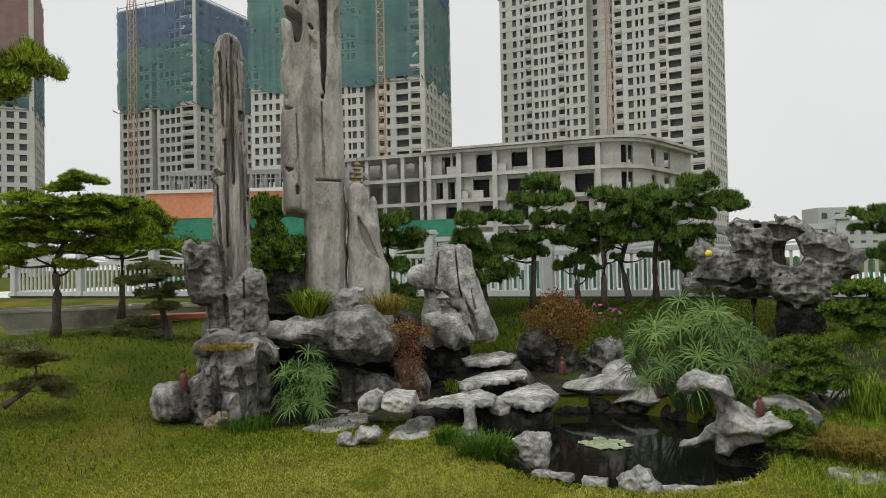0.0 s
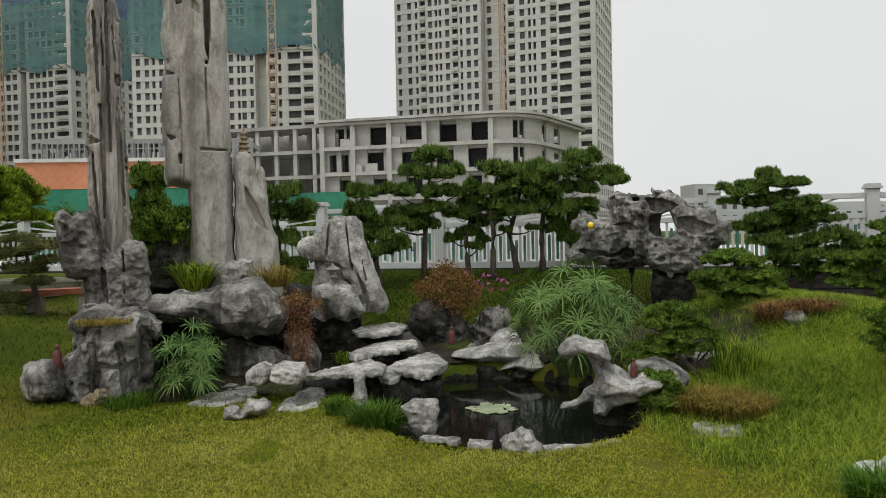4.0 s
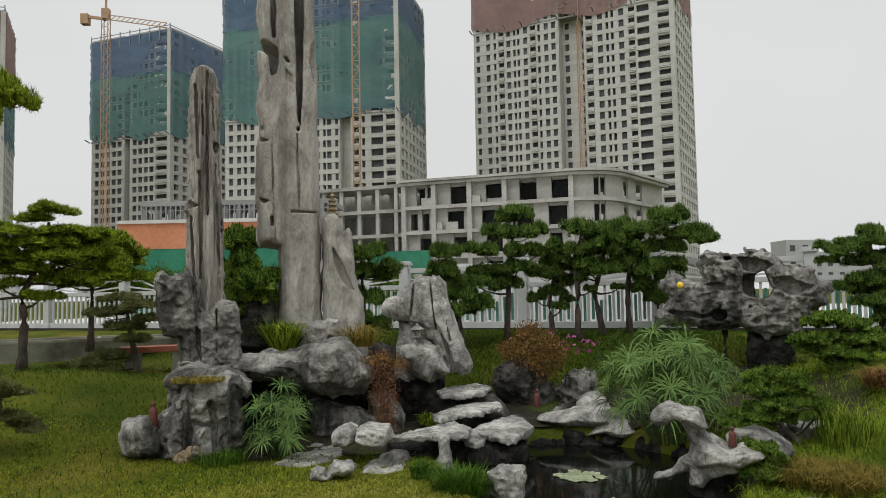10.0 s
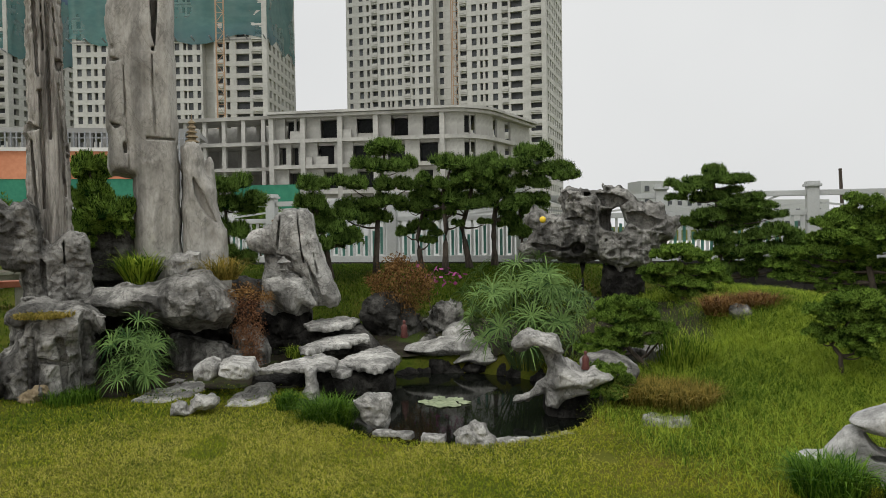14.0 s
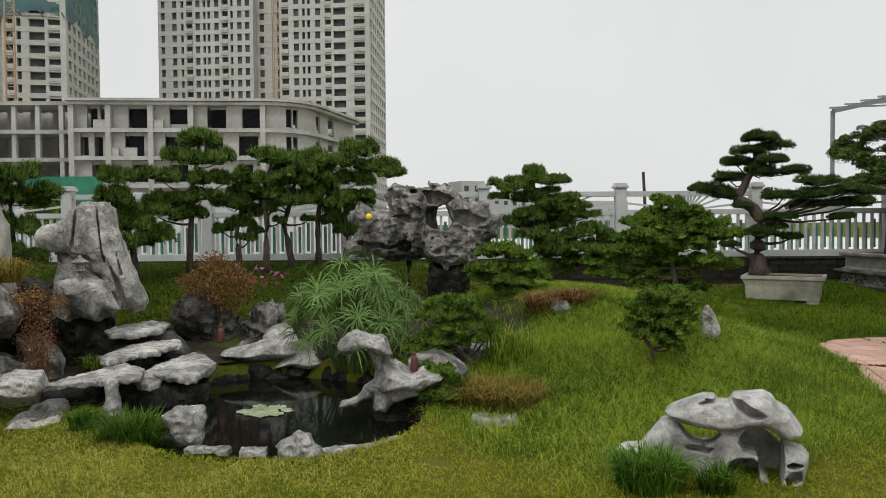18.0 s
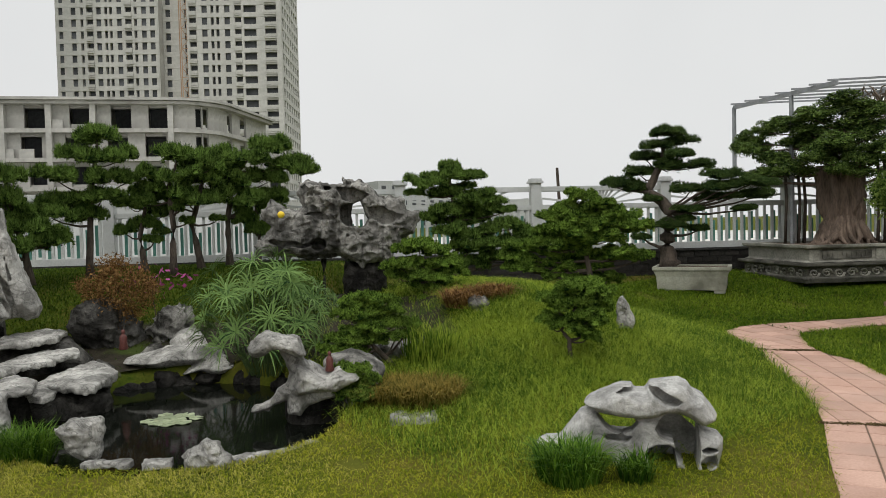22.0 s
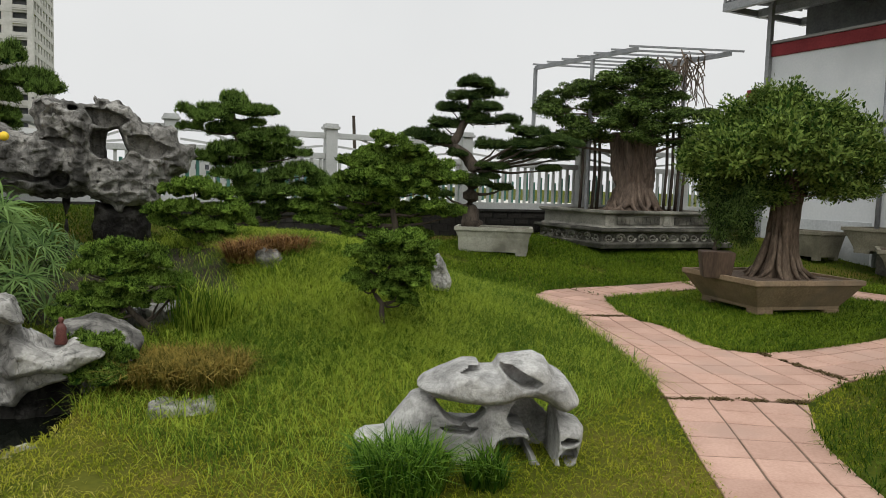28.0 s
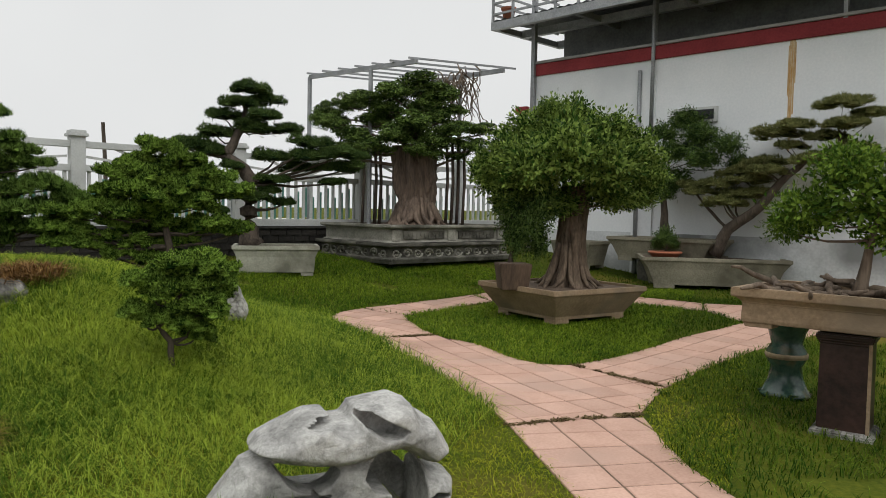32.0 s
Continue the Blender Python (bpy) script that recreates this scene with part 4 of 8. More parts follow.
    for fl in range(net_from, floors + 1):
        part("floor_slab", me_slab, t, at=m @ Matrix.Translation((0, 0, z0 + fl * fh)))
    cage = Build()
    for k in range(9):
        cage.beam((w * k / 8, -0.7, zt - 3), (w * k / 8, -0.7, zt + 1.8), 0.25)
        cage.beam((w * k / 8, depth, zt - 3), (w * k / 8, depth, zt + 2.2), 0.25)
    cage.beam((0, -0.7, zt + 1.2), (w, -0.7, zt + 1.2), 0.2).beam((w, -0.7, zt + 1.2), (w, depth, zt + 1.2), 0.2)
    for k in range(12):
        cage.beam((w * k / 11, -1.0, zb - 0.2), (w * k / 11, -3.0, zb + 0.4), 0.25)
    tagged(part("scaffold", cage.mesh("scaffold", M_STEEL), t, at=m), kind="stuff")
    return t, m


def bays_even(x0, x1, n, ww, kind=0):
    return [(x0 + (x1 - x0) * (i + 0.5) / n, ww, kind) for i in range(n)]


def front(w, x0, x1, row):
    """Bays laid out along a front: (place, width, kind), measured from x0 to x1 and spread over the width w."""
    k = w / (x1 - x0)
    return [((x - x0) * k, ww * k, kind) for x, ww, kind in row]


p, q = far(4.7, 211), far(19.7, 194)
w = (q - p).length
row = [(866, 7, 1), (887, 8, 1), (901, 5, 3), (914, 11, 2), (929, 8, 1), (941, 5, 3), (949, 5, 3), (963, 8, 1), (978, 11, 2), (990, 5, 3), (1004, 8, 1), (1018, 8, 1), (1037, 8, 1), (1069, 8, 1), (1085, 12, 2), (1105, 9, 1), (1118, 5, 3), (1127, 5, 3), (1143, 9, 1), (1161, 11, 2), (1181, 21, 3), (1216, 20, 2)]
tower("tower_block", "pale concrete apartment tower wrapped in rust red netting", p, q, 24, -4, 39, 2.95, front(w, 857, 1232, row), 27,
      [("rust red debris netting", M_NETRED, 0.0, 1.0)], side_bays=7, limit=300, steps=((w * 0.452, w * 0.585, 3.2),))
p, q = far(-14.2, 209), far(-1.2, 191)
w = (q - p).length
row = [(424, 8, 1), (440, 8, 1), (452, 6, 3), (466, 8, 1), (482, 6, 3), (492, 6, 3), (508, 8, 1), (525, 11, 2), (540, 6, 3), (552, 8, 1), (570, 8, 1), (590, 8, 1), (603, 5, 3), (612, 8, 1), (627, 8, 1), (662, 10, 2), (675, 6, 3), (700, 22, 3), (726, 20, 2)]
tower("tower_block", "concrete apartment tower wrapped in green and blue netting", p, q, 28, -4, 30, 2.95, front(w, 413, 740, row), 18,
      [("green debris netting", M_NETTEAL, 0.0, 0.72), ("blue debris netting", M_NETBLUE, 0.70, 1.0)], side_bays=7, limit=150, steps=((w * 0.665, w * 0.735, 2.6),))
p, q = far(-23.2, 262), far(-18.0, 240)
w = (q - p).length
bay = bays_even(1.0, w * 0.40, 5, 1.7, 1) + bays_even(w * 0.52, w * 0.80, 4, 1.6, 1) + bays_even(w * 0.82, w * 0.98, 2, 2.8, 2)
tower("tower_block", "concrete apartment tower in teal and blue netting", p, q, 34, -4, 30, 2.95, bay, 19,
      [("teal debris netting", M_NETTEAL, 0.0, 0.62), ("blue debris netting", M_NETBLUE, 0.60, 1.0)], side_bays=9, limit=150, steps=((w * 0.42, w * 0.5, 3.0),))
p, q = far(-40.0, 245), far(-28.6, 235)
w = (q - p).length
bay = bays_even(1.5, w * 0.98, 15, 1.8, 1)
tower("tower_block", "rounded concrete tower with teal and red netting", p, q, 24, -4, 29, 2.95, bay, 17,
      [("teal debris netting", M_NETTEAL, 0.0, 0.4), ("red debris netting", M_NETRED, 0.38, 1.0)], side_bays=6, limit=80)


def crane(p, h, jib, az, tilt, label):
    c = thing("tower_crane", label, "crane", Matrix.Translation(p))
    b = Build()
    for sx in (-0.9, 0.9):
        for sy in (-0.9, 0.9):
            b.beam((sx, sy, 0), (sx, sy, h), 0.2)
    n = int(h / 2.4)
    for i in range(n):
        z0, z1 = h * i / n, h * (i + 1) / n
        s = 1 if i % 2 else -1
        b.beam((-0.9 * s, -0.9, z0), (0.9 * s, -0.9, z1), 0.12).beam((0.9, -0.9 * s, z0), (0.9, 0.9 * s, z1), 0.12).beam((-0.9, -0.9, z1), (0.9, -0.9, z1), 0.12)
    part("mast", b.mesh("mast", M_CRANE), c)
    if jib:
        j = Build()
        d = Vector((math.sin(radians(az)) * math.cos(radians(tilt)), math.cos(radians(az)) * math.cos(radians(tilt)), math.sin(radians(tilt))))
        o = Vector((0, 0, h))
        for k in range(12):
            a0, a1 = o + d * (jib * k / 12), o + d * (jib * (k + 1) / 12)
            up = Vector((0, 0, 1.4))
            j.beam(a0, a1, 0.25).beam(a0 + up, a1 + up, 0.2).beam(a0, a1 + up, 0.16)
        part("jib", j.mesh("jib", M_CRANE), c)
        k = Build().beam(o, o - d * (jib * 0.35), 0.8).box(o - d * (jib * 0.35) - Vector((0, 0, 1)), (2.2, 2.2, 3)).box(o + Vector((0, 0, 1.5)), (2, 2, 3)).beam(o, o + Vector((0, 0, 6)), 0.5)
        part("counterweight", k.mesh("counterweight", M_CRANE), c)
    return c


crane(far(-22.4, 236, -4), 88, 22, 110, -14, "orange tower crane with lattice jib")
crane(far(-4.5, 188, -4), 94, 0, 0, 0, "tall orange lattice hoist mast on the facade")
crane(far(-7.2, 212, -4), 88, 20, 60, 48, "blue-grey luffing crane above the tower roof")
crane(far(12.9, 200, -4), 104, 0, 0, 0, "slender lattice hoist mast on the tower")

# ---- unfinished concrete building ----
low = thing("unfinished_building", "unfinished raw concrete building with rounded corner and empty openings", "building", Matrix.Translation((0, 0, 0)))


class Pieces:
    """Adds each box as a part of its own."""

    def __init__(self, name, material, parent):
        self.a = (name, material, parent)

    def box(self, c, s, rz=0.0):
        part(self.a[0], Build().box((0, 0, 0), s).mesh(self.a[0], self.a[1]), self.a[2], at=pose(*c, 0, 0, math.degrees(rz)))


b_wall, b_col, b_beam = Pieces("wall_panel", M_CONCLOW, low), Pieces("column", M_CONCLOW, low), Pieces("beam", M_CONCLOW, low)
ME_OPEN = {}
LOW_A, LOW_B, LOW_L = Vector((-1.5, 96.5, 0)), Vector((18.6, 88.6, 0)), Vector((-20.0, 104.5, 0))
LOW_D = (LOW_B - LOW_A).normalized()
LOW_N = Vector((LOW_D.y, -LOW_D.x, 0))
# the rounded end: an arc from the long front round to the short side
CEN = LOW_B - LOW_N * 5.6
ARC = [CEN + (LOW_N * math.cos(k) + LOW_D * math.sin(k)) * 5.6 for k in [radians(9 * i) for i in range(11)]]
SIDE_D = (LOW_D * math.cos(radians(72)) - LOW_N * math.sin(radians(72))).normalized()
ARC = ARC[:9] + [ARC[8] + SIDE_D * 14.0]
FLOORS = (0.2, 3.4, 6.6, 9.8, 13.0)


def low_slab(name, z, thick, grow):
    """One floor plate with the rounded end."""
    out = [LOW_A + LOW_N * grow - LOW_D * 0.4]
    for i, k in enumerate(ARC):
        n = (k - CEN).normalized() if i < 9 else (ARC[8] - CEN).normalized()
        out.append(k + n * grow)
    out += [ARC[-1] - LOW_D * 12, LOW_A - LOW_N * 12 - LOW_D * 0.4]
    n = len(out)
    me = bpy.data.meshes.new(name)
    me.from_pydata([(k.x, k.y, zz) for zz in (z, z + thick) for k in out], [], [tuple(range(n))[::-1], tuple(range(n, 2 * n))] + [(i, (i + 1) % n, n + (i + 1) % n, n + i) for i in range(n)])
    me.materials.append(M_CONCLOW)
    part(name, me, low)


for z in FLOORS[1:]:
    low_slab("floor_slab", z - 0.35, 0.45, 0.45)
low_slab("roof_slab", 15.75, 0.35, 0.75)
low_slab("roof_slab", 16.15, 0.3, 1.1)


def run(pa, pb, holes, z, back=0.0):
    """A wall from pa to pb with openings: (from, to, sill, head, set back)."""
    d = pb - pa
    ln = d.length
    d.normalize()
    turn = math.atan2(d.y, d.x)
    nrm = Vector((d.y, -d.x, 0))
    prev = 0.0
    for a, e, sill, head, in_ in list(holes) + [(ln, ln, 0, 0, 0)]:
        if a - prev > 0.05:
            k = pa + d * ((prev + a) / 2) - nrm * back
            b_wall.box((k.x, k.y, z + 1.43), (a - prev, 0.3, 2.85), turn)
        if e > a:
            k = pa + d * ((a + e) / 2) - nrm * (back + in_)
            if sill > 0.05:
                b_wall.box((k.x, k.y, z + sill / 2), (e - a, 0.28, sill), turn)
            b_wall.box((k.x, k.y, z + (2.85 + head) / 2), (e - a, 0.28, 2.85 - head), turn)
            # flat dark panel in place of the shade inside the opening
            key = (round(e - a, 1), round(head - sill, 1))
            if key not in ME_OPEN:
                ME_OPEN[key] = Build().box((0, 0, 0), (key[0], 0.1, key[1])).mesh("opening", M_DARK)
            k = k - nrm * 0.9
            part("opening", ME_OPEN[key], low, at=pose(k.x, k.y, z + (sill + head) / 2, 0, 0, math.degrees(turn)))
        prev = e


LF = (LOW_B - LOW_A).length
HOLES = {13.0: ((0.07, 0.125, 0.3, 2.5, 0.3), (0.14, 0.175, 0.0, 2.5, 0.3), (0.285, 0.385, 0.25, 2.45, 0.3), (0.50, 0.60, 0.7, 2.45, 0.3), (0.70, 0.80, 0.2, 2.5, 1.2), (0.885, 0.985, 0.25, 2.5, 0.3)),
         9.8: ((0.03, 0.075, 0.3, 2.4, 0.3), (0.105, 0.15, 0.0, 2.4, 0.3), (0.265, 0.365, 0.0, 2.5, 0.3), (0.475, 0.585, 0.5, 2.4, 0.3), (0.68, 0.78, 0.2, 2.5, 1.0), (0.865, 0.97, 0.25, 2.5, 0.3)),
         6.6: ((0.09, 0.16, 0.4, 2.4, 0.3), (0.30, 0.40, 0.4, 2.4, 0.3), (0.50, 0.60, 0.4, 2.4, 0.3), (0.87, 0.94, 0.0, 2.4, 0.3)),
         3.4: ((0.1, 0.2, 0.4, 2.4, 0.3), (0.5, 0.6, 0.4, 2.4, 0.3)), 0.2: ((0.4, 0.5, 0.0, 2.4, 0.3),)}
for z in FLOORS:
    run(LOW_A, LOW_B, [(f * LF, g * LF, s_, h_, in_) for f, g, s_, h_, in_ in HOLES[z]], z, 0.5)
    for i in range(9):
        pa, pb = ARC[i], ARC[i + 1]
        run(pa, pb, [(0.08, (pb - pa).length - 0.08, 0.4, 2.5, 0.2)] if i in (3, 4) and z > 6 else ([(1.2, 2.6, 0.4, 2.4, 0.3), (5.0, 7.0, 0.4, 2.4, 0.3)] if i == 8 else []), z, 0.3)
for f in (0.0, 0.19, 0.41, 0.62, 1.0):
    k = LOW_A + LOW_D * (f * LF) + LOW_N * 0.15
    b_col.box((k.x, k.y, 7.9), (0.6, 0.7, 15.7), math.atan2(LOW_D.y, LOW_D.x))
for f, z in ((0.145, 13.0), (0.44, 13.0), (0.30, 9.8), (0.205, 9.8)):
    k = LOW_A + LOW_D * (f * LF) + LOW_N * 0.1
    b_wall.box((k.x, k.y, z + 0.55), (1.5, 0.25, 1.1), math.atan2(LOW_D.y, LOW_D.x))
# the open frame that carries on to the left
for z in (16.0, 12.75, 9.55, 6.35):
    c = (LOW_L + LOW_A) / 2 - LOW_N * 2.6
    b_beam.box((c.x, c.y, z), ((LOW_A - LOW_L).length, 5.6, 0.45), math.atan2(LOW_D.y, LOW_D.x))
for i in range(8):
    for dpt in (0.4, 5.0):
        k = LOW_L.lerp(LOW_A, i / 7.5) - LOW_N * dpt
        b_col.box((k.x, k.y, 8.0), (0.5, 0.5, 15.6), math.atan2(LOW_D.y, LOW_D.x))
bk = Build()
for pa, pb, o in ((LOW_L, LOW_A, 6.5), (LOW_A, LOW_B, 5.5)):
    c = (pa + pb) / 2 - LOW_N * o
    bk.box((c.x, c.y, 8.0), ((pb - pa).length, 0.3, 15.6), math.atan2(LOW_D.y, LOW_D.x))
part("back_wall", bk.mesh("back_wall", M_CONCLOW), low)

# hoardings, podium and white walls beyond the fence
p, q = far(-21.5, 60), far(-9.5, 56)
h = thing("hoarding", "orange site hoarding with green netting below", "hoarding", Matrix.Identity(4))
tn = math.atan2(q.y - p.y, q.x - p.x)
part("orange_panel", Build().box((*((p + q) / 2)[:2], 6.45), ((q - p).length, 0.4, 1.9), tn).mesh("orange_panel", M_ORANGE), h)
part("green_panel", Build().box((*((p + q) / 2)[:2], 2.85), ((q - p).length, 0.3, 5.3), tn).mesh("green_panel", M_GREENNET), h)
part("coping", Build().box((*((p + q) / 2)[:2], 7.5), ((q - p).length, 0.7, 0.25), tn).mesh("coping", M_CONC), h)
pod = thing("podium_frame", "scaffolded concrete podium under the towers", "building site", Matrix.Identity(4))
p, q = far(-19, 90), far(-6, 84)
b = Build()
for z in (8.8, 12.0):
    b.box((*((p + q) / 2)[:2], z), ((q - p).length, 8, 0.5), tn)
for i in range(15):
    k = p.lerp(q, i / 14)
    b.box((k.x, k.y - 3.5, 6), (0.6, 0.6, 12))
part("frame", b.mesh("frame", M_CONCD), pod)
b = Build()
for i in range(40):
    k = p.lerp(q, i / 39)
    b.beam((k.x, k.y - 4.5, 6), (k.x, k.y - 4.5, 11.8), 0.14)
    if i:
        for zz in (6.6, 8.6, 9.6, 11.2):
            b.beam((pk.x, pk.y - 4.5, zz), (k.x, k.y - 4.5, zz), 0.1)
    pk = k
tagged(part("scaffold", b.mesh("scaffold", M_STEEL), pod), kind="stuff")
p, q = far(-3.6, 33), far(1.0, 32)
gh = thing("site_screen", "green site screen above a white wall", "hoarding", Matrix.Identity(4))
tn = math.atan2(q.y - p.y, q.x - p.x)
part("screen", Build().box((*((p + q) / 2)[:2], 3.2), ((q - p).length, 0.2, 1.0), tn).mesh("screen", M_GREENNET), gh)
part("white_wall", Build().box((*((p + q) / 2)[:2], 1.2), ((q - p).length + 1, 0.3, 2.6), tn).mesh("white_wall", M_WHITE), gh)
p, q = far(2.5, 29), far(19, 30)
ww = thing("white_annex", "long white rendered building beyond the fence", "building", Matrix.Identity(4))
tn = math.atan2(q.y - p.y, q.x - p.x)
part("wall", Build().box((*((p + q) / 2)[:2], 1.5), ((q - p).length, 3, 2.4), tn).mesh("wall", M_WHITE), ww)
part("roof_edge", Build().box((*((p + q) / 2)[:2], 2.8), ((q - p).length + 0.6, 3.6, 0.2), tn).mesh("roof_edge", M_WHITE), ww)
for az, d, hh, wd in ((27.0, 260, 16.5, 9), (30.5, 300, 14, 40), (36, 280, 10, 30)):
    k = far(az, d)
    o = thing("distant_block", "pale flat-roofed building far beyond the garden", "building", Matrix.Translation(k))
    part("body", Build().box((0, 0, hh / 2), (wd, 10, hh)).mesh("body", M_WHITE), o)
    b = Build()
    for i in range(int(wd / 4)):
        for j in range(int(hh / 4)):
            b.box((-wd / 2 + 2 + i * 4, -5.0, 2 + j * 4), (1.6, 0.3, 1.8))
    tagged(part("far_window", b.mesh("far_window", M_GLASSDK), o), kind="stuff")
k = (10.9, 13.05)
pole = thing("utility_pole", "thin dark pole standing beyond the fence", "pole", Matrix.Translation((k[0], k[1], 0.2)))
part("shaft", Build().tube([(0, 0, 0), (0, 0, 1.9), (-0.05, 0, 2.66)], [0.04, 0.035, 0.03], 8).mesh("shaft", M_BARK), pole)

# concrete yard beyond the fence
yd, yn = Vector((*FENCE_D, 0)), Vector((*-FENCE_N, 0))
y0 = Vector((*FENCE_A, 0)) - yd * 40 + yn * 3.2
yv = [y0, y0 + yd * 95, y0 + yd * 95 + yn * 60, y0 + yn * 60]
yard = bpy.data.meshes.new("yard")
yard.from_pydata([(v.x, v.y, z) for z in (0.16, 0.28) for v in yv], [], [(4, 5, 6, 7), (0, 1, 5, 4), (1, 2, 6, 5), (2, 3, 7, 6), (3, 0, 4, 7)])
yard.materials.append(M_CONC)
thing("yard", "bare pale concrete yard outside the garden fence", "pavement", None, yard, kind="structure")


# ---- house ----
HC = Vector((16.5, 6.98, 0))
HD = (Vector((14.1, 0.89, 0)) - HC).normalized()
HT = math.degrees(math.atan2(HD.y, HD.x))
house = thing("house", "white rendered house wall with dark red band and steel canopy", "house", Matrix.Translation(HC) @ Matrix.Rotation(radians(HT), 4, "Z"))
# local x runs along the wall away from the corner, local y points away from the garden
SGN = 1.0
part("wall", Build().box((8.0, SGN * 1.5, 2.15), (16, 3.0, 4.3)).mesh("wall", M_WALL), house)
part("wall_base", Build().box((8.0, SGN * 1.49, 0.55), (16.01, 3.0, 1.1)).mesh("wall_base", M_WALLBASE), house, "darker mottled grey foot of the wall")
part("red_band", Build().box((8.0, SGN * 1.48, 4.40), (16.06, 3.04, 0.24)).mesh("red_band", M_REDBAND, bevel=0.01), house, "dark red painted band")
part("band_cap", Build().box((8.0, SGN * 1.48, 4.55), (16.12, 3.1, 0.05)).mesh("band_cap", M_CONCD), house)
part("upper_wall", Build().box((8.0, SGN * 0.95, 5.0), (15.8, 0.2, 0.9)).mesh("upper_wall", M_SHEET), house, "shaded grey sheet wall")


def pipe(x, z0, z1, r=0.045, y=-0.08):
    return Build().tube([(x, SGN * y, z0), (x, SGN * y, z1)], [r, r], 10)


part("downpipe", pipe(2.78, 2.9, 6.0, 0.035).mesh("downpipe", M_STEEL, True), house, "grey downpipe")
part("downpipe", pipe(2.52, 0.0, 4.1, 0.04).mesh("downpipe", M_STEEL, True), house, "grey downpipe")
part("pilaster", Build().box((2.62, -0.02, 2.0), (0.42, 0.06, 4.0)).mesh("pilaster", M_WALL), house)
part("pilaster", Build().box((8.3, -0.02, 2.0), (0.5, 0.06, 4.0)).mesh("pilaster", M_WALL), house)
for z, wd in ((3.20, 0.72), (2.66, 0.4)):
    wdo = part("window", Build().box((3.62, -0.03, z), (wd + 0.08, 0.08, 0.26)).mesh("window", M_WHITE), house)
    part("pane", Build().box((3.62, -0.075, z), (wd - 0.02, 0.02, 0.17)).mesh("pane", M_DARK), wdo)
streak = Build()
for o_, w_, z0_, z1_ in ((0, 0.03, 4.28, 2.5), (0.032, 0.022, 4.28, 3.1), (-0.03, 0.022, 4.28, 2.8), (-0.052, 0.016, 4.2, 3.4), (0.053, 0.014, 4.25, 3.6)):
    streak.box((5.22 + o_, -0.003, (z0_ + z1_) / 2), (w_, 0.006 + abs(o_) * 0.02, z0_ - z1_))
part("rust_streak", streak.mesh("rust_streak", M_RUST), house, "faded orange rust streak")
canopy = Build()
for y in (-0.75, 0.2, 1.5):
    canopy.beam((-0.55, SGN * y, 5.25), (16, SGN * y, 5.25), 0.12, 0.16)
for i in range(9):
    canopy.beam((-0.55 + i * 2.0, SGN * -0.75, 5.25), (-0.55 + i * 2.0, SGN * 1.6, 5.25), 0.09, 0.12)
for x in (0.0, 2.78, 6.0, 9.2):
    canopy.beam((x, -0.02, 4.5), (x, -0.02, 6.6), 0.06)
canopy.beam((0.0, -0.05, 0.0), (0.0, -0.05, 5.3), 0.09)
part("canopy_frame", canopy.mesh("canopy_frame", M_STEEL), house, "grey steel canopy frame")
sv, sf = [], []
for i in range(171):
    x = -0.55 + i * 0.1
    z = 5.36 + (0.03 if i % 2 else 0)
    sv += [(x, SGN * -0.755, z), (x, SGN * 2.7, z + 0.25)]
    if i:
        sf.append((2 * i - 2, 2 * i - 1, 2 * i + 1, 2 * i))
part("canopy_sheet", from_arrays("canopy_sheet", sv, sf, M_SHEET), house, "corrugated grey sheet")
rail = Build()
for z in (5.5, 5.72, 5.94, 6.16, 6.4):
    rail.beam((-0.55, SGN * -0.75, z), (3.2, SGN * -0.75, z), 0.04).beam((-0.55, SGN * -0.75, z), (-0.55, SGN * 1.5, z), 0.04)
for i in range(8):
    rail.beam((-0.55 + i * 0.53, SGN * -0.75, 5.25), (-0.55 + i * 0.53, SGN * -0.75, 6.45), 0.045)
part("railing", rail.mesh("railing", M_STEEL), house, "grey steel railing")
part("floodlight", Build().box((-0.12, -0.25, 3.55), (0.3, 0.12, 0.16)).mesh("floodlight", M_REDBAND, bevel=0.01), house, "small red lamp box")
fp = thing("flower_pot", "terracotta flower pot on the balcony", "flower pot", house.matrix_world @ Matrix.Translation((-0.3, SGN * -0.55, 5.34)), Build().lathe([(0.09, 0), (0.14, 0.25), (0.16, 0.26), (0.16, 0.3), (0.13, 0.3)]).mesh("flower_pot", M_TERRA, True))

# ---- pergola ----
perg = thing("pergola", "thin grey steel pergola frame with dried vine", "pergola", Matrix.Identity(4))
PA, PB, PC, PD = Vector((13.74, 10.73, 4.0)), Vector((12.95, 8.02, 4.0)), Vector((14.96, 8.52, 4.0)), Vector((14.18, 6.87, 4.0))
PE = PC - (PB - PA) * 0.35
for p in (PA, PA.lerp(PB, 0.6), PC.lerp(PD, 0.36)):
    part("post", Build().beam((p.x, p.y, gz(p.x, p.y) - 0.1), p, 0.06).mesh("post", M_STEEL), perg)
for a_, b_ in ((PA, PB), (PE, PD)):
    part("beam", Build().beam(a_, b_, 0.05, 0.08).mesh("beam", M_STEEL), perg)
for i in range(7):
    k = PA.lerp(PB, 0.03 + 0.157 * i)
    e = PE.lerp(PD, 0.03 + 0.157 * i)
    part("bar", Build().beam(k + (k - e) * 0.06 + Vector((0, 0, 0.06)), e + (e - k) * 0.18 + Vector((0, 0, 0.06)), 0.032).mesh("bar", M_STEEL), perg)
rv = random.Random(8)
b = Build()
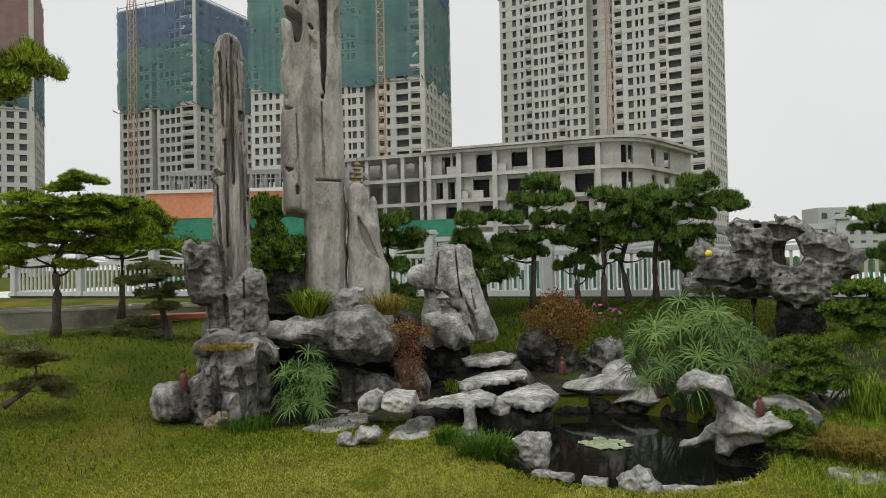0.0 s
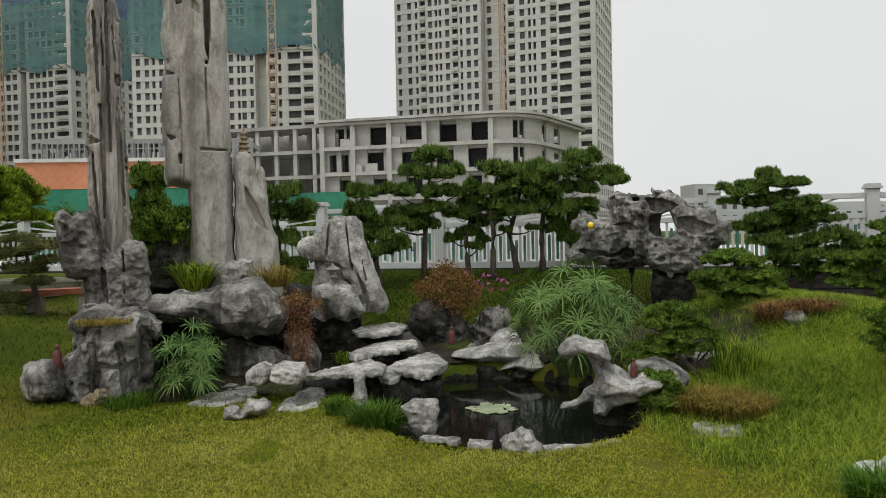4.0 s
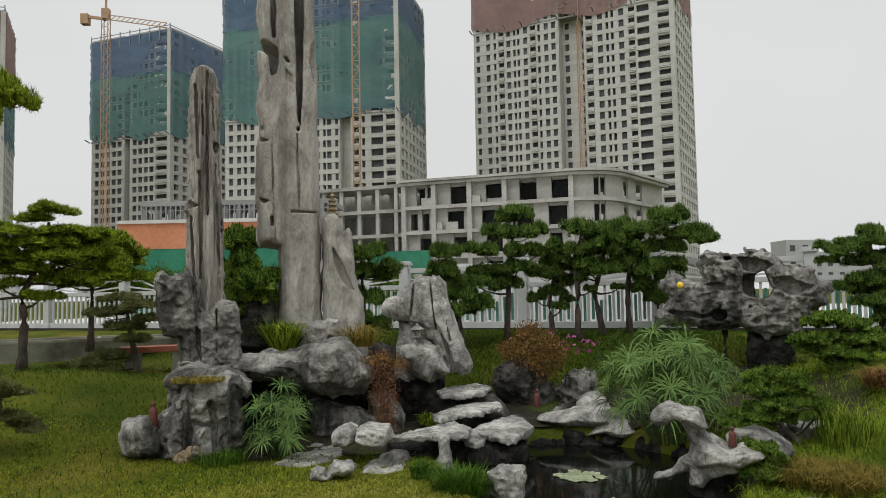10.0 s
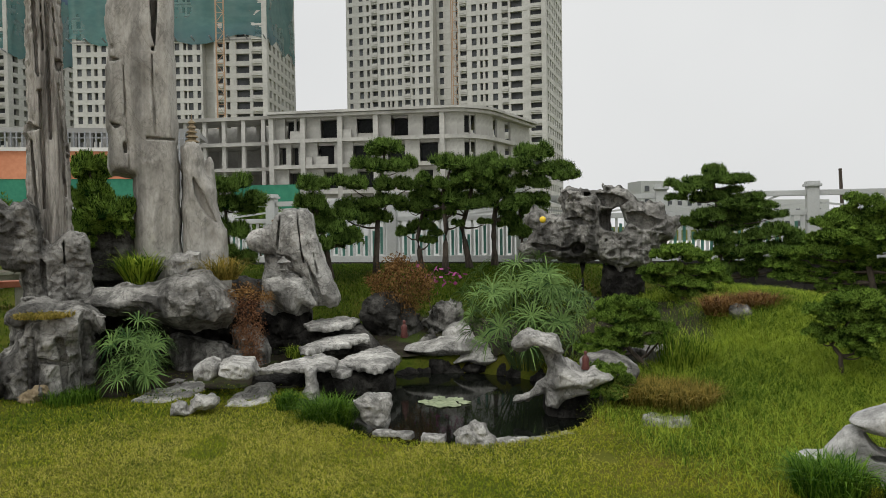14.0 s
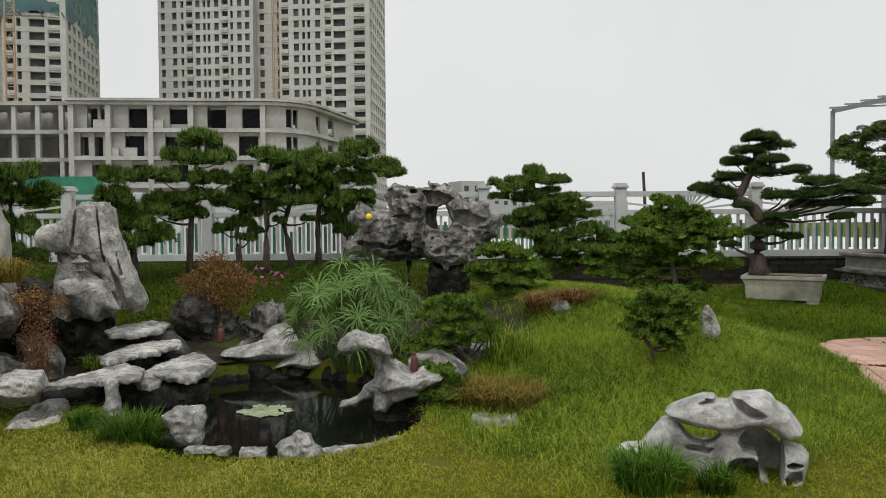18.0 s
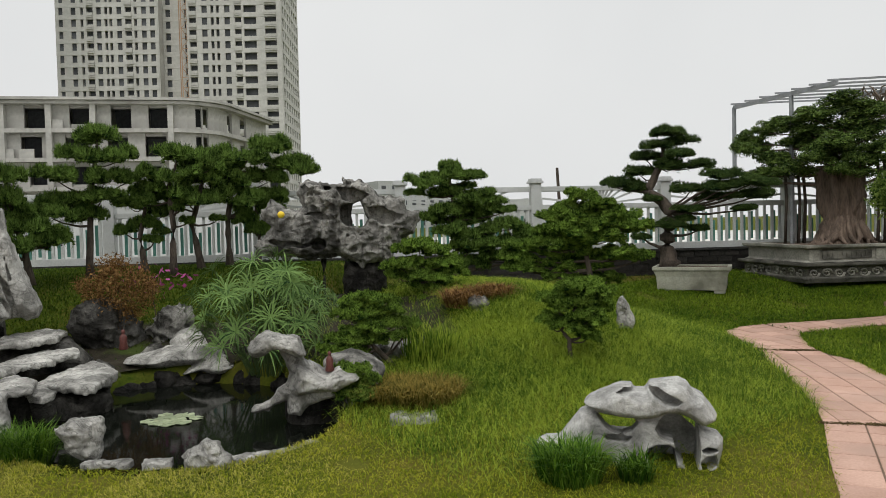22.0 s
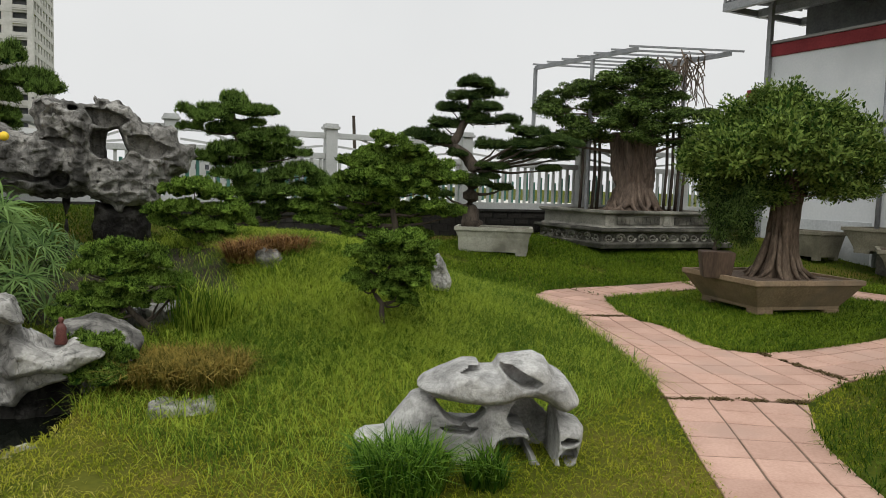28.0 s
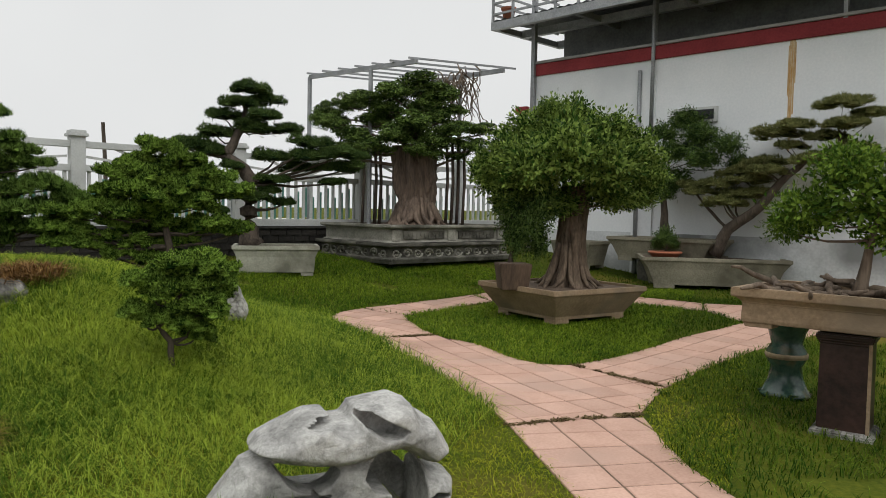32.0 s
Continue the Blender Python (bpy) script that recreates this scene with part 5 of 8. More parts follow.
for i in range(60):
    k = PC.lerp(PD, rv.uniform(0.0, 0.7)) + Vector((rv.gauss(-0.2, 0.25), rv.gauss(0.1, 0.2), rv.uniform(-0.1, 0.12)))
    pts = [k]
    for j in range(5):
        pts.append(pts[-1] + Vector((rv.uniform(-0.15, 0.15), rv.uniform(-0.15, 0.15), rv.uniform(-0.3, 0.02))))
    b.tube(pts, [0.013, 0.013, 0.011, 0.010, 0.009, 0.006], 4)
vine = thing("dried_vine", "tangle of dried brown vine hanging from the pergola", "vine", Matrix.Identity(4), b.mesh("dried_vine", M_BARKPALE))


# ---- foliage ----
def needle_pad(name, material, seed, tufts=420, blades=8, length=0.105, width=0.016, squash=0.34, up=0.9, core=0.8):
    """A cushion about one metre across: domed lumps of needle tufts over a flat underside, with a ragged rim."""
    r = np.random.RandomState(seed)
    k = 12
    la = np.arange(k) * 2.4 + seed
    lr = np.where(np.arange(k) == 0, 0.0, 0.12 + 0.24 * r.rand(k))
    lc = np.stack([lr * np.cos(la), lr * np.sin(la), squash * (0.22 - 0.55 * lr + 0.10 * r.randn(k))], -1)
    ls = 0.11 + 0.06 * r.rand(k)
    w = r.choice(k, tufts, p=ls**2 / (ls**2).sum())
    d = r.randn(tufts, 3)
    d[:, 2] = np.abs(d[:, 2]) - 0.3
    d /= np.linalg.norm(d, axis=1)[:, None]
    c = lc[w] + d * ls[w][:, None] * np.array([1, 1, 0.35 + squash]) * (0.8 + 0.25 * r.rand(tufts))[:, None]
    n = tufts * blades
    dd = np.repeat(d, blades, 0)
    out = dd * 0.8 + r.randn(n, 3) * 0.55 + np.array([0, 0, 0.55 * up])
    out /= np.linalg.norm(out, axis=1)[:, None]
    ln = length * (0.5 + 0.7 * r.rand(n))
    side = np.cross(out, dd + np.array([0, 0, 0.5]) + 0.45 * r.randn(n, 3))
    side /= np.linalg.norm(side, axis=1)[:, None] + 1e-6
    c = np.repeat(c, blades, 0) + 0.012 * r.randn(n, 3)
    v = np.stack([c - side * width / 2, c + side * width / 2, c + out * ln[:, None]], 1).reshape(-1, 3)
    f = np.arange(3 * n).reshape(-1, 3)
    cv, cf = [], []
    for i in range(k):
        b = len(cv)
        for e in (-0.9, 0.0, 0.9):
            for j in range(7):
                t = 2 * np.pi * j / 7 + e
                q = ls[i] * core
                cv.append((lc[i][0] + q * np.cos(e) * np.cos(t), lc[i][1] + q * np.cos(e) * np.sin(t), lc[i][2] + q * (0.30 + squash) * (np.sin(e) if e > 0 else 0.3 * np.sin(e)) - 0.02))
        for e in range(2):
            for j in range(7):
                p, q = b + e * 7 + j, b + e * 7 + (j + 1) % 7
                cf += [(p, q, q + 7), (p, q + 7, p + 7)]
        for j in range(1, 6):
            cf += [(b + 14, b + 14 + j, b + 15 + j), (b, b + j + 1, b + j)]
    return from_arrays(name, np.concatenate([v, np.array(cv)]), np.concatenate([f, np.array(cf) + len(v)]), material)


def leaf_dome(name, material, seed, leaves=2600, size=0.05, squash=0.5):
    """A tier of small broad leaves about one metre across: lumpy dome above, flat and open below."""
    r = np.random.RandomState(seed)
    k = 14
    la = np.arange(k) * 2.4 + seed
    lr = np.where(np.arange(k) == 0, 0.0, 0.12 + 0.26 * r.rand(k))
    lc = np.stack([lr * np.cos(la), lr * np.sin(la), squash * (0.25 - 0.7 * lr + 0.12 * r.randn(k))], -1)
    ls = 0.12 + 0.07 * r.rand(k)
    w = r.choice(k, leaves, p=ls**2 / (ls**2).sum())
    d = r.randn(leaves, 3)
    d[:, 2] = np.where(r.rand(leaves) < 0.8, np.abs(d[:, 2]), d[:, 2])
    d /= np.linalg.norm(d, axis=1)[:, None]
    c = lc[w] + d * ls[w][:, None] * np.array([1, 1, 0.45 + squash]) * (0.7 + 0.35 * r.rand(leaves))[:, None]
    ax = np.cross(d, r.randn(leaves, 3)) + d * 0.4
    ax /= np.linalg.norm(ax, axis=1)[:, None]
    sd = np.cross(ax, d + 0.4 * r.randn(leaves, 3) + np.array([0, 0, 0.4]))
    sd /= np.linalg.norm(sd, axis=1)[:, None] + 1e-6
    ln = size * (0.6 + 0.7 * r.rand(leaves))[:, None]
    v = np.stack([c, c + ax * ln * 0.5 + sd * ln * 0.28, c + ax * ln, c + ax * ln * 0.5 - sd * ln * 0.28], 1).reshape(-1, 3)
    return from_arrays(name, v, np.arange(4 * leaves).reshape(-1, 4), material)


def leaf_ball(name, material, seed, leaves=900, size=0.085, squash=0.8, shell=0.75):
    """A cushion of broad leaves about one metre across."""
    r = np.random.RandomState(seed)
    d = r.randn(leaves, 3)
    d /= np.linalg.norm(d, axis=1)[:, None]
    lump = 0.80 + 0.26 * np.sin(d[:, 0] * 5 + seed) * np.sin(d[:, 1] * 6 + 1) + 0.16 * np.sin(d[:, 2] * 9 + 3 * d[:, 0])
    rad = 0.5 * lump * (shell + (1 - shell) * r.rand(leaves)) + 0.02 * r.randn(leaves)
    c = d * rad[:, None] * np.array([1, 1, squash])
    ax = d * 0.6 + r.randn(leaves, 3) * 0.55 + np.array([0, 0, 0.25])
    ax /= np.linalg.norm(ax, axis=1)[:, None]
    sd = np.cross(ax, d + 0.35 * r.randn(leaves, 3))
    sd /= np.linalg.norm(sd, axis=1)[:, None] + 1e-6
    nn = np.cross(sd, ax)
    ln = size * (0.6 + 0.7 * r.rand(leaves))[:, None]
    v = np.stack([c, c + ax * ln * 0.5 + sd * ln * 0.24 + nn * ln * 0.06, c + ax * ln, c + ax * ln * 0.5 - sd * ln * 0.24 + nn * ln * 0.06], 1).reshape(-1, 3)
    f = np.arange(4 * leaves).reshape(-1, 4)
    return from_arrays(name, v, f, material)


PADS = {}


def pads(kind):
    if kind not in PADS:
        if kind == "pine":
            PADS[kind] = [needle_pad("foliage_pad", M_PINE, s, 340, 8, 0.115, 0.017) for s in (1, 2, 3)]
        elif kind == "pinelight":
            PADS[kind] = [needle_pad("foliage_pad", M_PINELIGHT, s, 320, 8, 0.115, 0.019) for s in (4, 5, 6)]
        elif kind == "juniper":
            PADS[kind] = [needle_pad("foliage_pad", M_JUNIPER, s, 560, 7, 0.075, 0.026, 0.62, 0.9, 0.98) for s in (7, 8, 9)]
        elif kind == "fine":
            PADS[kind] = [needle_pad("foliage_pad", M_PINEFINE, s, 1100, 8, 0.06, 0.009, 0.30, 1.3) for s in (10, 11, 12)]
        elif kind == "dusty":
            PADS[kind] = [needle_pad("foliage_pad", M_DUSTY, s, 700, 8, 0.07, 0.011, 0.34) for s in (13, 14)]
        elif kind == "ficus":
            PADS[kind] = [leaf_dome("foliage_pad", M_FICUS, s, 3600, 0.052, 0.55) for s in (15, 16)]
        elif kind == "osman":
            PADS[kind] = [leaf_ball("foliage_pad", M_OSMAN, s, 4000, 0.068, 0.8, 0.4) for s in (17, 18)]
        elif kind == "bright":
            PADS[kind] = [leaf_ball("foliage_pad", M_BRIGHT, s, 1700, 0.066, 0.7, 0.4) for s in (19, 20)]
        elif kind == "dark":
            PADS[kind] = [leaf_ball("foliage_pad", M_DARKLEAF, s, 3400, 0.06, 0.8, 0.4) for s in (21, 22)]
        elif kind == "rusty":
            PADS[kind] = [leaf_ball("foliage_pad", M_RUSTY, s, 700, 0.07, 0.8, 0.4) for s in (23, 24)]
        elif kind == "red":
            PADS[kind] = [leaf_ball("foliage_pad", M_REDLEAF, s, 600, 0.06, 0.9, 0.3) for s in (25,)]
    return PADS[kind]


def bent(p, q, sag, n, rr, wob):
    p, q = Vector(p), Vector(q)
    pts = []
    for i in range(n + 1):
        t = i / n
        k = p.lerp(q, t) + Vector((0, 0, -sag * math.sin(math.pi * t)))
        if 0 < i < n:
            k += Vector((rr.uniform(-wob, wob), rr.uniform(-wob, wob), rr.uniform(-wob, wob)))
        pts.append(k)
    return pts


def tree(name, label, m, u, trunk, clumps, kind="pine", thick=6.0, bark=None, group="", category="tree", depth=0.9, seed=1, base=None):
    """A trained tree. trunk: points (right, back, up); clumps: (right, up, half width, half height[, back]); in steps of u metres."""
    t = thing(name, label, category, m, group=group)
    rr = random.Random(seed)
    bark = bark or M_BARK
    pts = [Vector(p) * u for p in trunk]
    fine = []
    for i in range(len(pts) - 1):
        for j in range(3):
            fine.append(pts[i].lerp(pts[i + 1], j / 3) + Vector((rr.uniform(-1, 1), rr.uniform(-1, 1), 0)) * u * thick * 0.12)
    fine.append(pts[-1])
    n = len(fine)
    rad = [u * thick * (1.35 if i == 0 else 1.0) * (1 - 0.72 * i / (n - 1)) for i in range(n)]
    part("trunk", Build().tube(fine, rad, 9).mesh("trunk", bark, True), t)
    ms = pads(kind)
    if group == GP:
        top = max(c[1] for c in clumps)
        clumps = [(c[0], c[1], 0.85 * c[2], c[3]) for c in clumps] + [(rr.uniform(-40, 40), top * rr.uniform(0.42, 0.64), rr.uniform(11, 18), rr.uniform(6, 9)) for _ in range(3)]
    for i, c in enumerate(clumps):
        back = c[4] if len(c) > 4 else rr.uniform(-0.6, 0.6) * c[2] * depth
        p = Vector((c[0] * u, back * u, c[1] * u))
        s = min(range(n), key=lambda k: (fine[k] - p).length + (0.5 * u * c[2] if fine[k].z > p.z else 0))
        if (fine[s] - p).length > 0.6 * c[2] * u:
            part("limb", Build().tube(bent(fine[s], p + Vector((0, 0, -0.2 * c[3] * u)), 0.04, 4, rr, u * 1.5), [k_ * rad[s] for k_ in ((0.3, 0.24, 0.2, 0.15, 0.1) if kind in ("fine", "dusty", "osman", "dark") else (0.55, 0.45, 0.36, 0.28, 0.2))], 6).mesh("limb", bark, True), t)
        nom = {"pine": 0.34, "pinelight": 0.34, "juniper": 0.5, "fine": 0.30, "dusty": 0.34, "ficus": 0.55}.get(kind, 0.75)
        zs = 2.5 * c[3] * u / nom
        low = {"pine": 0.72, "pinelight": 0.42, "juniper": 0.82, "dusty": 0.8, "ficus": 0.42, "fine": 0.8}.get(kind, 0.6)
        w = {"pine": 2.55, "juniper": 2.5, "ficus": 2.1, "fine": 2.25, "dusty": 2.35, "pinelight": 2.3}.get(kind, 2.0) * c[2] * u
        if kind in ("pine", "pinelight", "juniper"):
            bits = [(0.62 * w * 0.36 * math.cos(a_ + i), 0.62 * w * 0.36 * math.sin(a_ + i), rr.uniform(-0.05, 0.09) * w, rr.uniform(0.52, 0.70) * (1.1 if kind == "juniper" else 1.0)) for a_ in (0.3, 2.4, 4.5)]
        elif kind == "ficus" and c[0] <= 20:
            bits = [(-0.03 * w, -0.3 * w, 0.015 * w, 1.0), (0.045 * w, 0.45 * w, -0.02 * w, 1.0)]
        else:
            bits = [(0.0, 0.0, 0.0, 1.0)]
        for k_, (ox, oy, oz, sc) in enumerate(bits):
            ob = tagged(part("foliage_pad", ms[(i + k_ + seed) % len(ms)], t), kind="stuff")
            tip = rr.uniform(-0.22, 0.22) if len(bits) == 3 else 0.0
            ob.matrix_basis = Matrix.Translation(p + Vector((ox, oy, oz))) @ Matrix.Rotation(tip, 4, "Y") @ Matrix.Rotation(rr.uniform(0, 6.28), 4, "Z") @ Matrix.Diagonal((w * sc, w * depth * sc, min(max(zs, low * w), 1.6 * w) * (0.5 + 0.5 * sc), 1))
    return t


GP = "pines along the fence"


def stick(*pts):
    return [(p[0], 0, p[1]) for p in pts]


tree("pine_tree", "layered green pine with a dark slender trunk", spot(0.74, 12.78, 0.95, 3.2), 0.0097, stick((0, 0), (-8, 60), (-25, 130), (-28, 165)),
     [(-27, 160, 33, 18), (-32, 125, 36, 16), (-42, 90, 34, 15), (0, 80, 40, 15), (25, 60, 36, 16), (-20, 55, 34, 15), (-35, 45, 28, 14), (-10, 105, 30, 14)], group=GP, seed=1)
tree("pine_tree", "tall layered green pine with a dark slender trunk", spot(1.55, 13.11, 1.0, 6.7), 0.00996, stick((0, 0), (3, 80), (8, 150), (18, 215)),
     [(15, 212, 36, 15), (-5, 180, 40, 15), (45, 182, 34, 14), (-38, 150, 38, 13), (25, 150, 42, 14), (-28, 118, 42, 13), (20, 120, 36, 12), (-48, 95, 36, 13), (-5, 88, 36, 12), (62, 150, 24, 10)], group=GP, seed=2)
tree("pine_tree", "layered green pine with a dark slender trunk", spot(2.38, 13.19, 0.98, 10.1), 0.0101, stick((0, 0), (-6, 60), (5, 130)),
     [(8, 128, 34, 13), (-18, 108, 30, 12), (28, 98, 30, 12), (-4, 80, 26, 10), (-30, 70, 22, 9)], group=GP, seed=3)
tree("pine_tree", "broad layered green pine with a dark slender trunk", spot(2.71, 12.72, 0.97, 11.9), 0.0098, stick((0, 0), (2, 80), (-4, 140), (12, 190)),
     [(15, 190, 44, 15), (-18, 158, 42, 14), (38, 155, 42, 13), (2, 128, 46, 14), (50, 120, 30, 11), (-40, 120, 28, 11), (60, 172, 26, 12)], group=GP, seed=4)
tree("pine_tree", "layered green pine with a dark slender trunk", spot(3.23, 13.01, 0.98, 13.9), 0.01015, stick((0, 0), (-14, 80), (2, 140), (20, 190)),
     [(20, 188, 40, 15), (42, 158, 38, 13), (-5, 165, 36, 13), (12, 122, 36, 12), (45, 128, 28, 11)], group=GP, seed=5)
tree("pine_tree", "tall broad green pine with a dark slender trunk", spot(3.7, 13.09, 0.98, 15.7), 0.01034, stick((0, 0), (0, 90), (10, 150), (40, 190)),
     [(70, 200, 38, 16), (35, 180, 44, 14), (100, 172, 42, 13), (65, 148, 46, 14), (120, 160, 28, 11), (10, 140, 36, 13), (30, 110, 30, 12), (75, 118, 34, 11), (-5, 165, 36, 14)], group=GP, seed=6)
tree("pine_tree", "small green pine with a thin trunk", spot(4.15, 13.0, 0.98, 17), 0.0103, stick((0, 0), (5, 60), (0, 120)),
     [(0, 118, 34, 13), (25, 95, 28, 11), (-20, 85, 26, 11), (5, 60, 24, 10)], group=GP, seed=7)
tree("pine_tree", "dark green pine behind the standing stones", spot(-0.93, 12.97, 0.8, -4.1), 0.0098, stick((0, -60), (0, 60), (-5, 170)),
     [(0, 170, 38, 18), (28, 140, 36, 16), (-12, 135, 36, 16), (5, 95, 40, 18), (-20, 60, 32, 16), (20, 50, 28, 14)], seed=8)
tree("bronze_tree", "small tree with bronze and orange leaves", spot(-0.2, 13.4, 0.7, -1), 0.0100, stick((0, -40), (5, 50), (20, 110)),
     [(20, 108, 34, 22), (38, 92, 26, 18), (5, 85, 26, 16)], kind="rusty", seed=9)
tree("pine_tree", "dark green tree between log and pillar", spot(-2.55, 11.2, 0.6, -13), 0.0085, stick((0, 0), (5, 110), (-10, 240)),
     [(-8, 235, 34, 26), (-15, 190, 40, 28), (0, 150, 38, 28), (-20, 120, 36, 24)], kind="juniper", seed=10)
tree("juniper_bush", "round green juniper growing beside the pillar", spot(-2.15, 9.9, 1.3, -12), 0.0076, stick((0, 0), (-8, 30), (-3, 70)),
     [(0, 75, 40, 26), (-20, 62, 28, 18), (24, 60, 26, 20), (-38, 40, 24, 12)], kind="juniper", thick=4, seed=11)
tree("pine_tree", "broad bright green layered pine on the mound", spot(-5.97, 11.55, 0.80, -27.3), 0.0110, stick((-1, -4), (2, 59), (-2, 99), (23, 154), (30, 203)),
     [(27, 209, 38, 9), (-26, 184, 39, 8), (37, 183, 54, 9), (86, 186, 32, 8), (-47, 166, 36, 9), (1, 170, 45, 9), (59, 167, 45, 9), (97, 155, 34, 11), (-27, 150, 45, 9), (23, 150, 45, 9), (66, 147, 45, 11), (112, 134, 27, 11), (-54, 135, 36, 9), (8, 130, 45, 9), (89, 122, 36, 10), (51, 114, 36, 9), (-27, 115, 36, 8), (-61, 104, 27, 9), (22, 98, 30, 8)], kind="pinelight", thick=7, seed=12)
tree("pine_tree", "bright green layered pine near the fence", spot(-5.92, 13.78, 0.9, -23.3), 0.0123, stick((0, 0), (2, 90), (-8, 150)),
     [(-5, 160, 58, 14), (35, 135, 52, 14), (-40, 135, 50, 14), (10, 112, 50, 13), (48, 108, 36, 12), (-30, 100, 40, 12)], kind="pinelight", thick=5, seed=13)
tree("pine_tree", "green pine at the edge of the garden", spot(-8.6, 13.2, 0.7, -33), 0.0118, stick((0, 0), (-4, 90), (10, 160)),
     [(5, 165, 60, 16), (40, 130, 50, 15), (-30, 130, 50, 15), (20, 95, 46, 13)], kind="pinelight", thick=6, seed=14)
tree("pine_tree", "tall pine reaching in from outside the lawn", spot(-5.15, 6.9, 0.1, -37), 0.0070, stick((0, 0), (-20, 250), (0, 480), (30, 560)),
     [(175, 535, 44, 28), (140, 500, 40, 20), (20, 570, 50, 22), (-20, 520, 50, 22)], kind="pinelight", thick=10, seed=15)
tree("bonsai_tree", "low trained pine with tiered grey-green pads", spot(-4.38, 11.71, 0.72, -20.5), 0.0100, stick((8, -10), (1, 34), (-7, 70), (-11, 105)),
     [(-19, 110, 32, 8), (5, 98, 34, 8), (-32, 88, 34, 8), (18, 78, 28, 8), (-11, 66, 34, 8), (-56, 89, 19, 7), (-60, 15, 28, 8), (-32, 23, 34, 9), (-41, 1, 28, 8), (1, 48, 32, 8), (-72, 3, 23, 6)], kind="dusty", thick=6, seed=16)
tree("bonsai_tree", "small sparse pine leaning on the mound", spot(-4.42, 7.61, 0.40, -30.2), 0.0077, stick((-7, 6), (22, 25), (32, 47), (29, 73)),
     [(6, 79, 35, 8), (29, 73, 26, 7), (16, 59, 31, 8), (51, 63, 24, 6), (59, 21, 21, 7), (39, 31, 30, 8), (9, 26, 26, 7), (69, 13, 19, 6)], kind="dusty", thick=4, seed=17)
tree("pine_tree", "green layered pine beside the hollow rock", spot(6.62, 10.62, 0.85, 31.9), 0.0103, stick((0, -12), (5, 48), (1, 108), (-5, 163)),
     [(-5, 166, 19, 11), (-17, 155, 27, 9), (15, 150, 31, 9), (-53, 146, 22, 8), (-35, 140, 27, 9), (33, 155, 22, 7), (-14, 130, 35, 10), (45, 125, 24, 8), (8, 135, 28, 9), (-56, 131, 16, 6), (63, 115, 22, 8), (19, 107, 35, 10), (-13, 96, 28, 11), (-28, 85, 25, 9), (45, 95, 31, 11), (82, 100, 20, 7), (16, 83, 31, 10), (1, 63, 31, 11), (45, 65, 31, 11), (90, 74, 27, 11), (114, 59, 22, 10), (60, 50, 31, 11), (23, 41, 28, 11), (98, 47, 24, 9), (38, 15, 24, 11), (16, 18, 20, 11), (70, 28, 27, 11), (95, 26, 22, 10), (120, 38, 20, 9)], seed=18)
tree("pine_tree", "wide spreading green pine in front of the fence", spot(7.22, 8.03, 0.72, 42.6), 0.0086, stick((0, -5), (-6, 35), (-15, 82), (-16, 141)),
     [(-17, 148, 25, 11), (-40, 136, 22, 10), (7, 134, 27, 11), (-55, 120, 27, 10), (-24, 117, 32, 11), (20, 122, 29, 11), (47, 115, 29, 10), (-66, 100, 24, 11), (-35, 97, 32, 11), (0, 100, 32, 11), (44, 99, 30, 10), (72, 104, 22, 9), (-78, 80, 19, 10), (-46, 77, 32, 11), (-11, 82, 32, 11), (25, 83, 27, 10), (57, 56, 27, 10), (37, 60, 24, 10), (77, 53, 16, 8), (-93, 76, 19, 10), (-54, 56, 29, 10, 20), (-14, 54, 32, 10, 20), (22, 50, 29, 10, 20), (-37, 35, 27, 10, 20), (4, 33, 27, 10, 20), (-69, 43, 21, 9, 20), (-118, 70, 24, 10, 20), (-110, 50, 22, 10, 20), (-134, 57, 20, 9, 20), (-98, 34, 24, 10, 20), (-124, 38, 20, 9, 20), (-20, 17, 26, 9, 20), (22, 19, 24, 9, 20), (-60, 20, 24, 9, 20)], kind="juniper", seed=19)
tree("bonsai_tree", "small tiered juniper on the grassy mound", spot(5.05, 5.92, 0.35, 40.5), 0.0059, stick((-12, -6), (-14, 34), (-26, 50), (-14, 72), (6, 98), (8, 112)),
     [(-8, 116, 30, 10), (15, 118, 32, 10), (33, 108, 25, 10), (-24, 108, 22, 9), (-42, 98, 26, 10), (-13, 96, 32, 11), (17, 97, 30, 11), (39, 93, 22, 11), (-22, 86, 26, 9), (26, 83, 26, 10), (-45, 66, 22, 9), (-31, 59, 20, 8), (15, 66, 29, 11), (28, 56, 22, 11), (6, 48, 24, 11), (16, 37, 20, 10)], kind="juniper", thick=4, group="garden junipers", seed=20)
tree("bonsai_tree", "dense round juniper leaning over the pond", spot(3.55, 7.15, 0.20, 26.1), 0.0070, stick((30, -2), (11, 18), (-14, 45), (-19, 95)),
     [(-19, 107, 25, 9), (-39, 98, 19, 9), (-2, 104, 23, 9), (12, 89, 21, 10), (-28, 86, 29, 11), (-55, 86, 15, 8), (24, 73, 21, 9), (42, 69, 16, 8), (-8, 70, 29, 11), (-39, 64, 20, 9), (-31, 49, 27, 10), (-61, 47, 22, 10), (-77, 38, 18, 8), (-45, 34, 24, 9), (-11, 45, 20, 9), (21, 54, 19, 8)], kind="juniper", thick=6, group="garden junipers", seed=21)
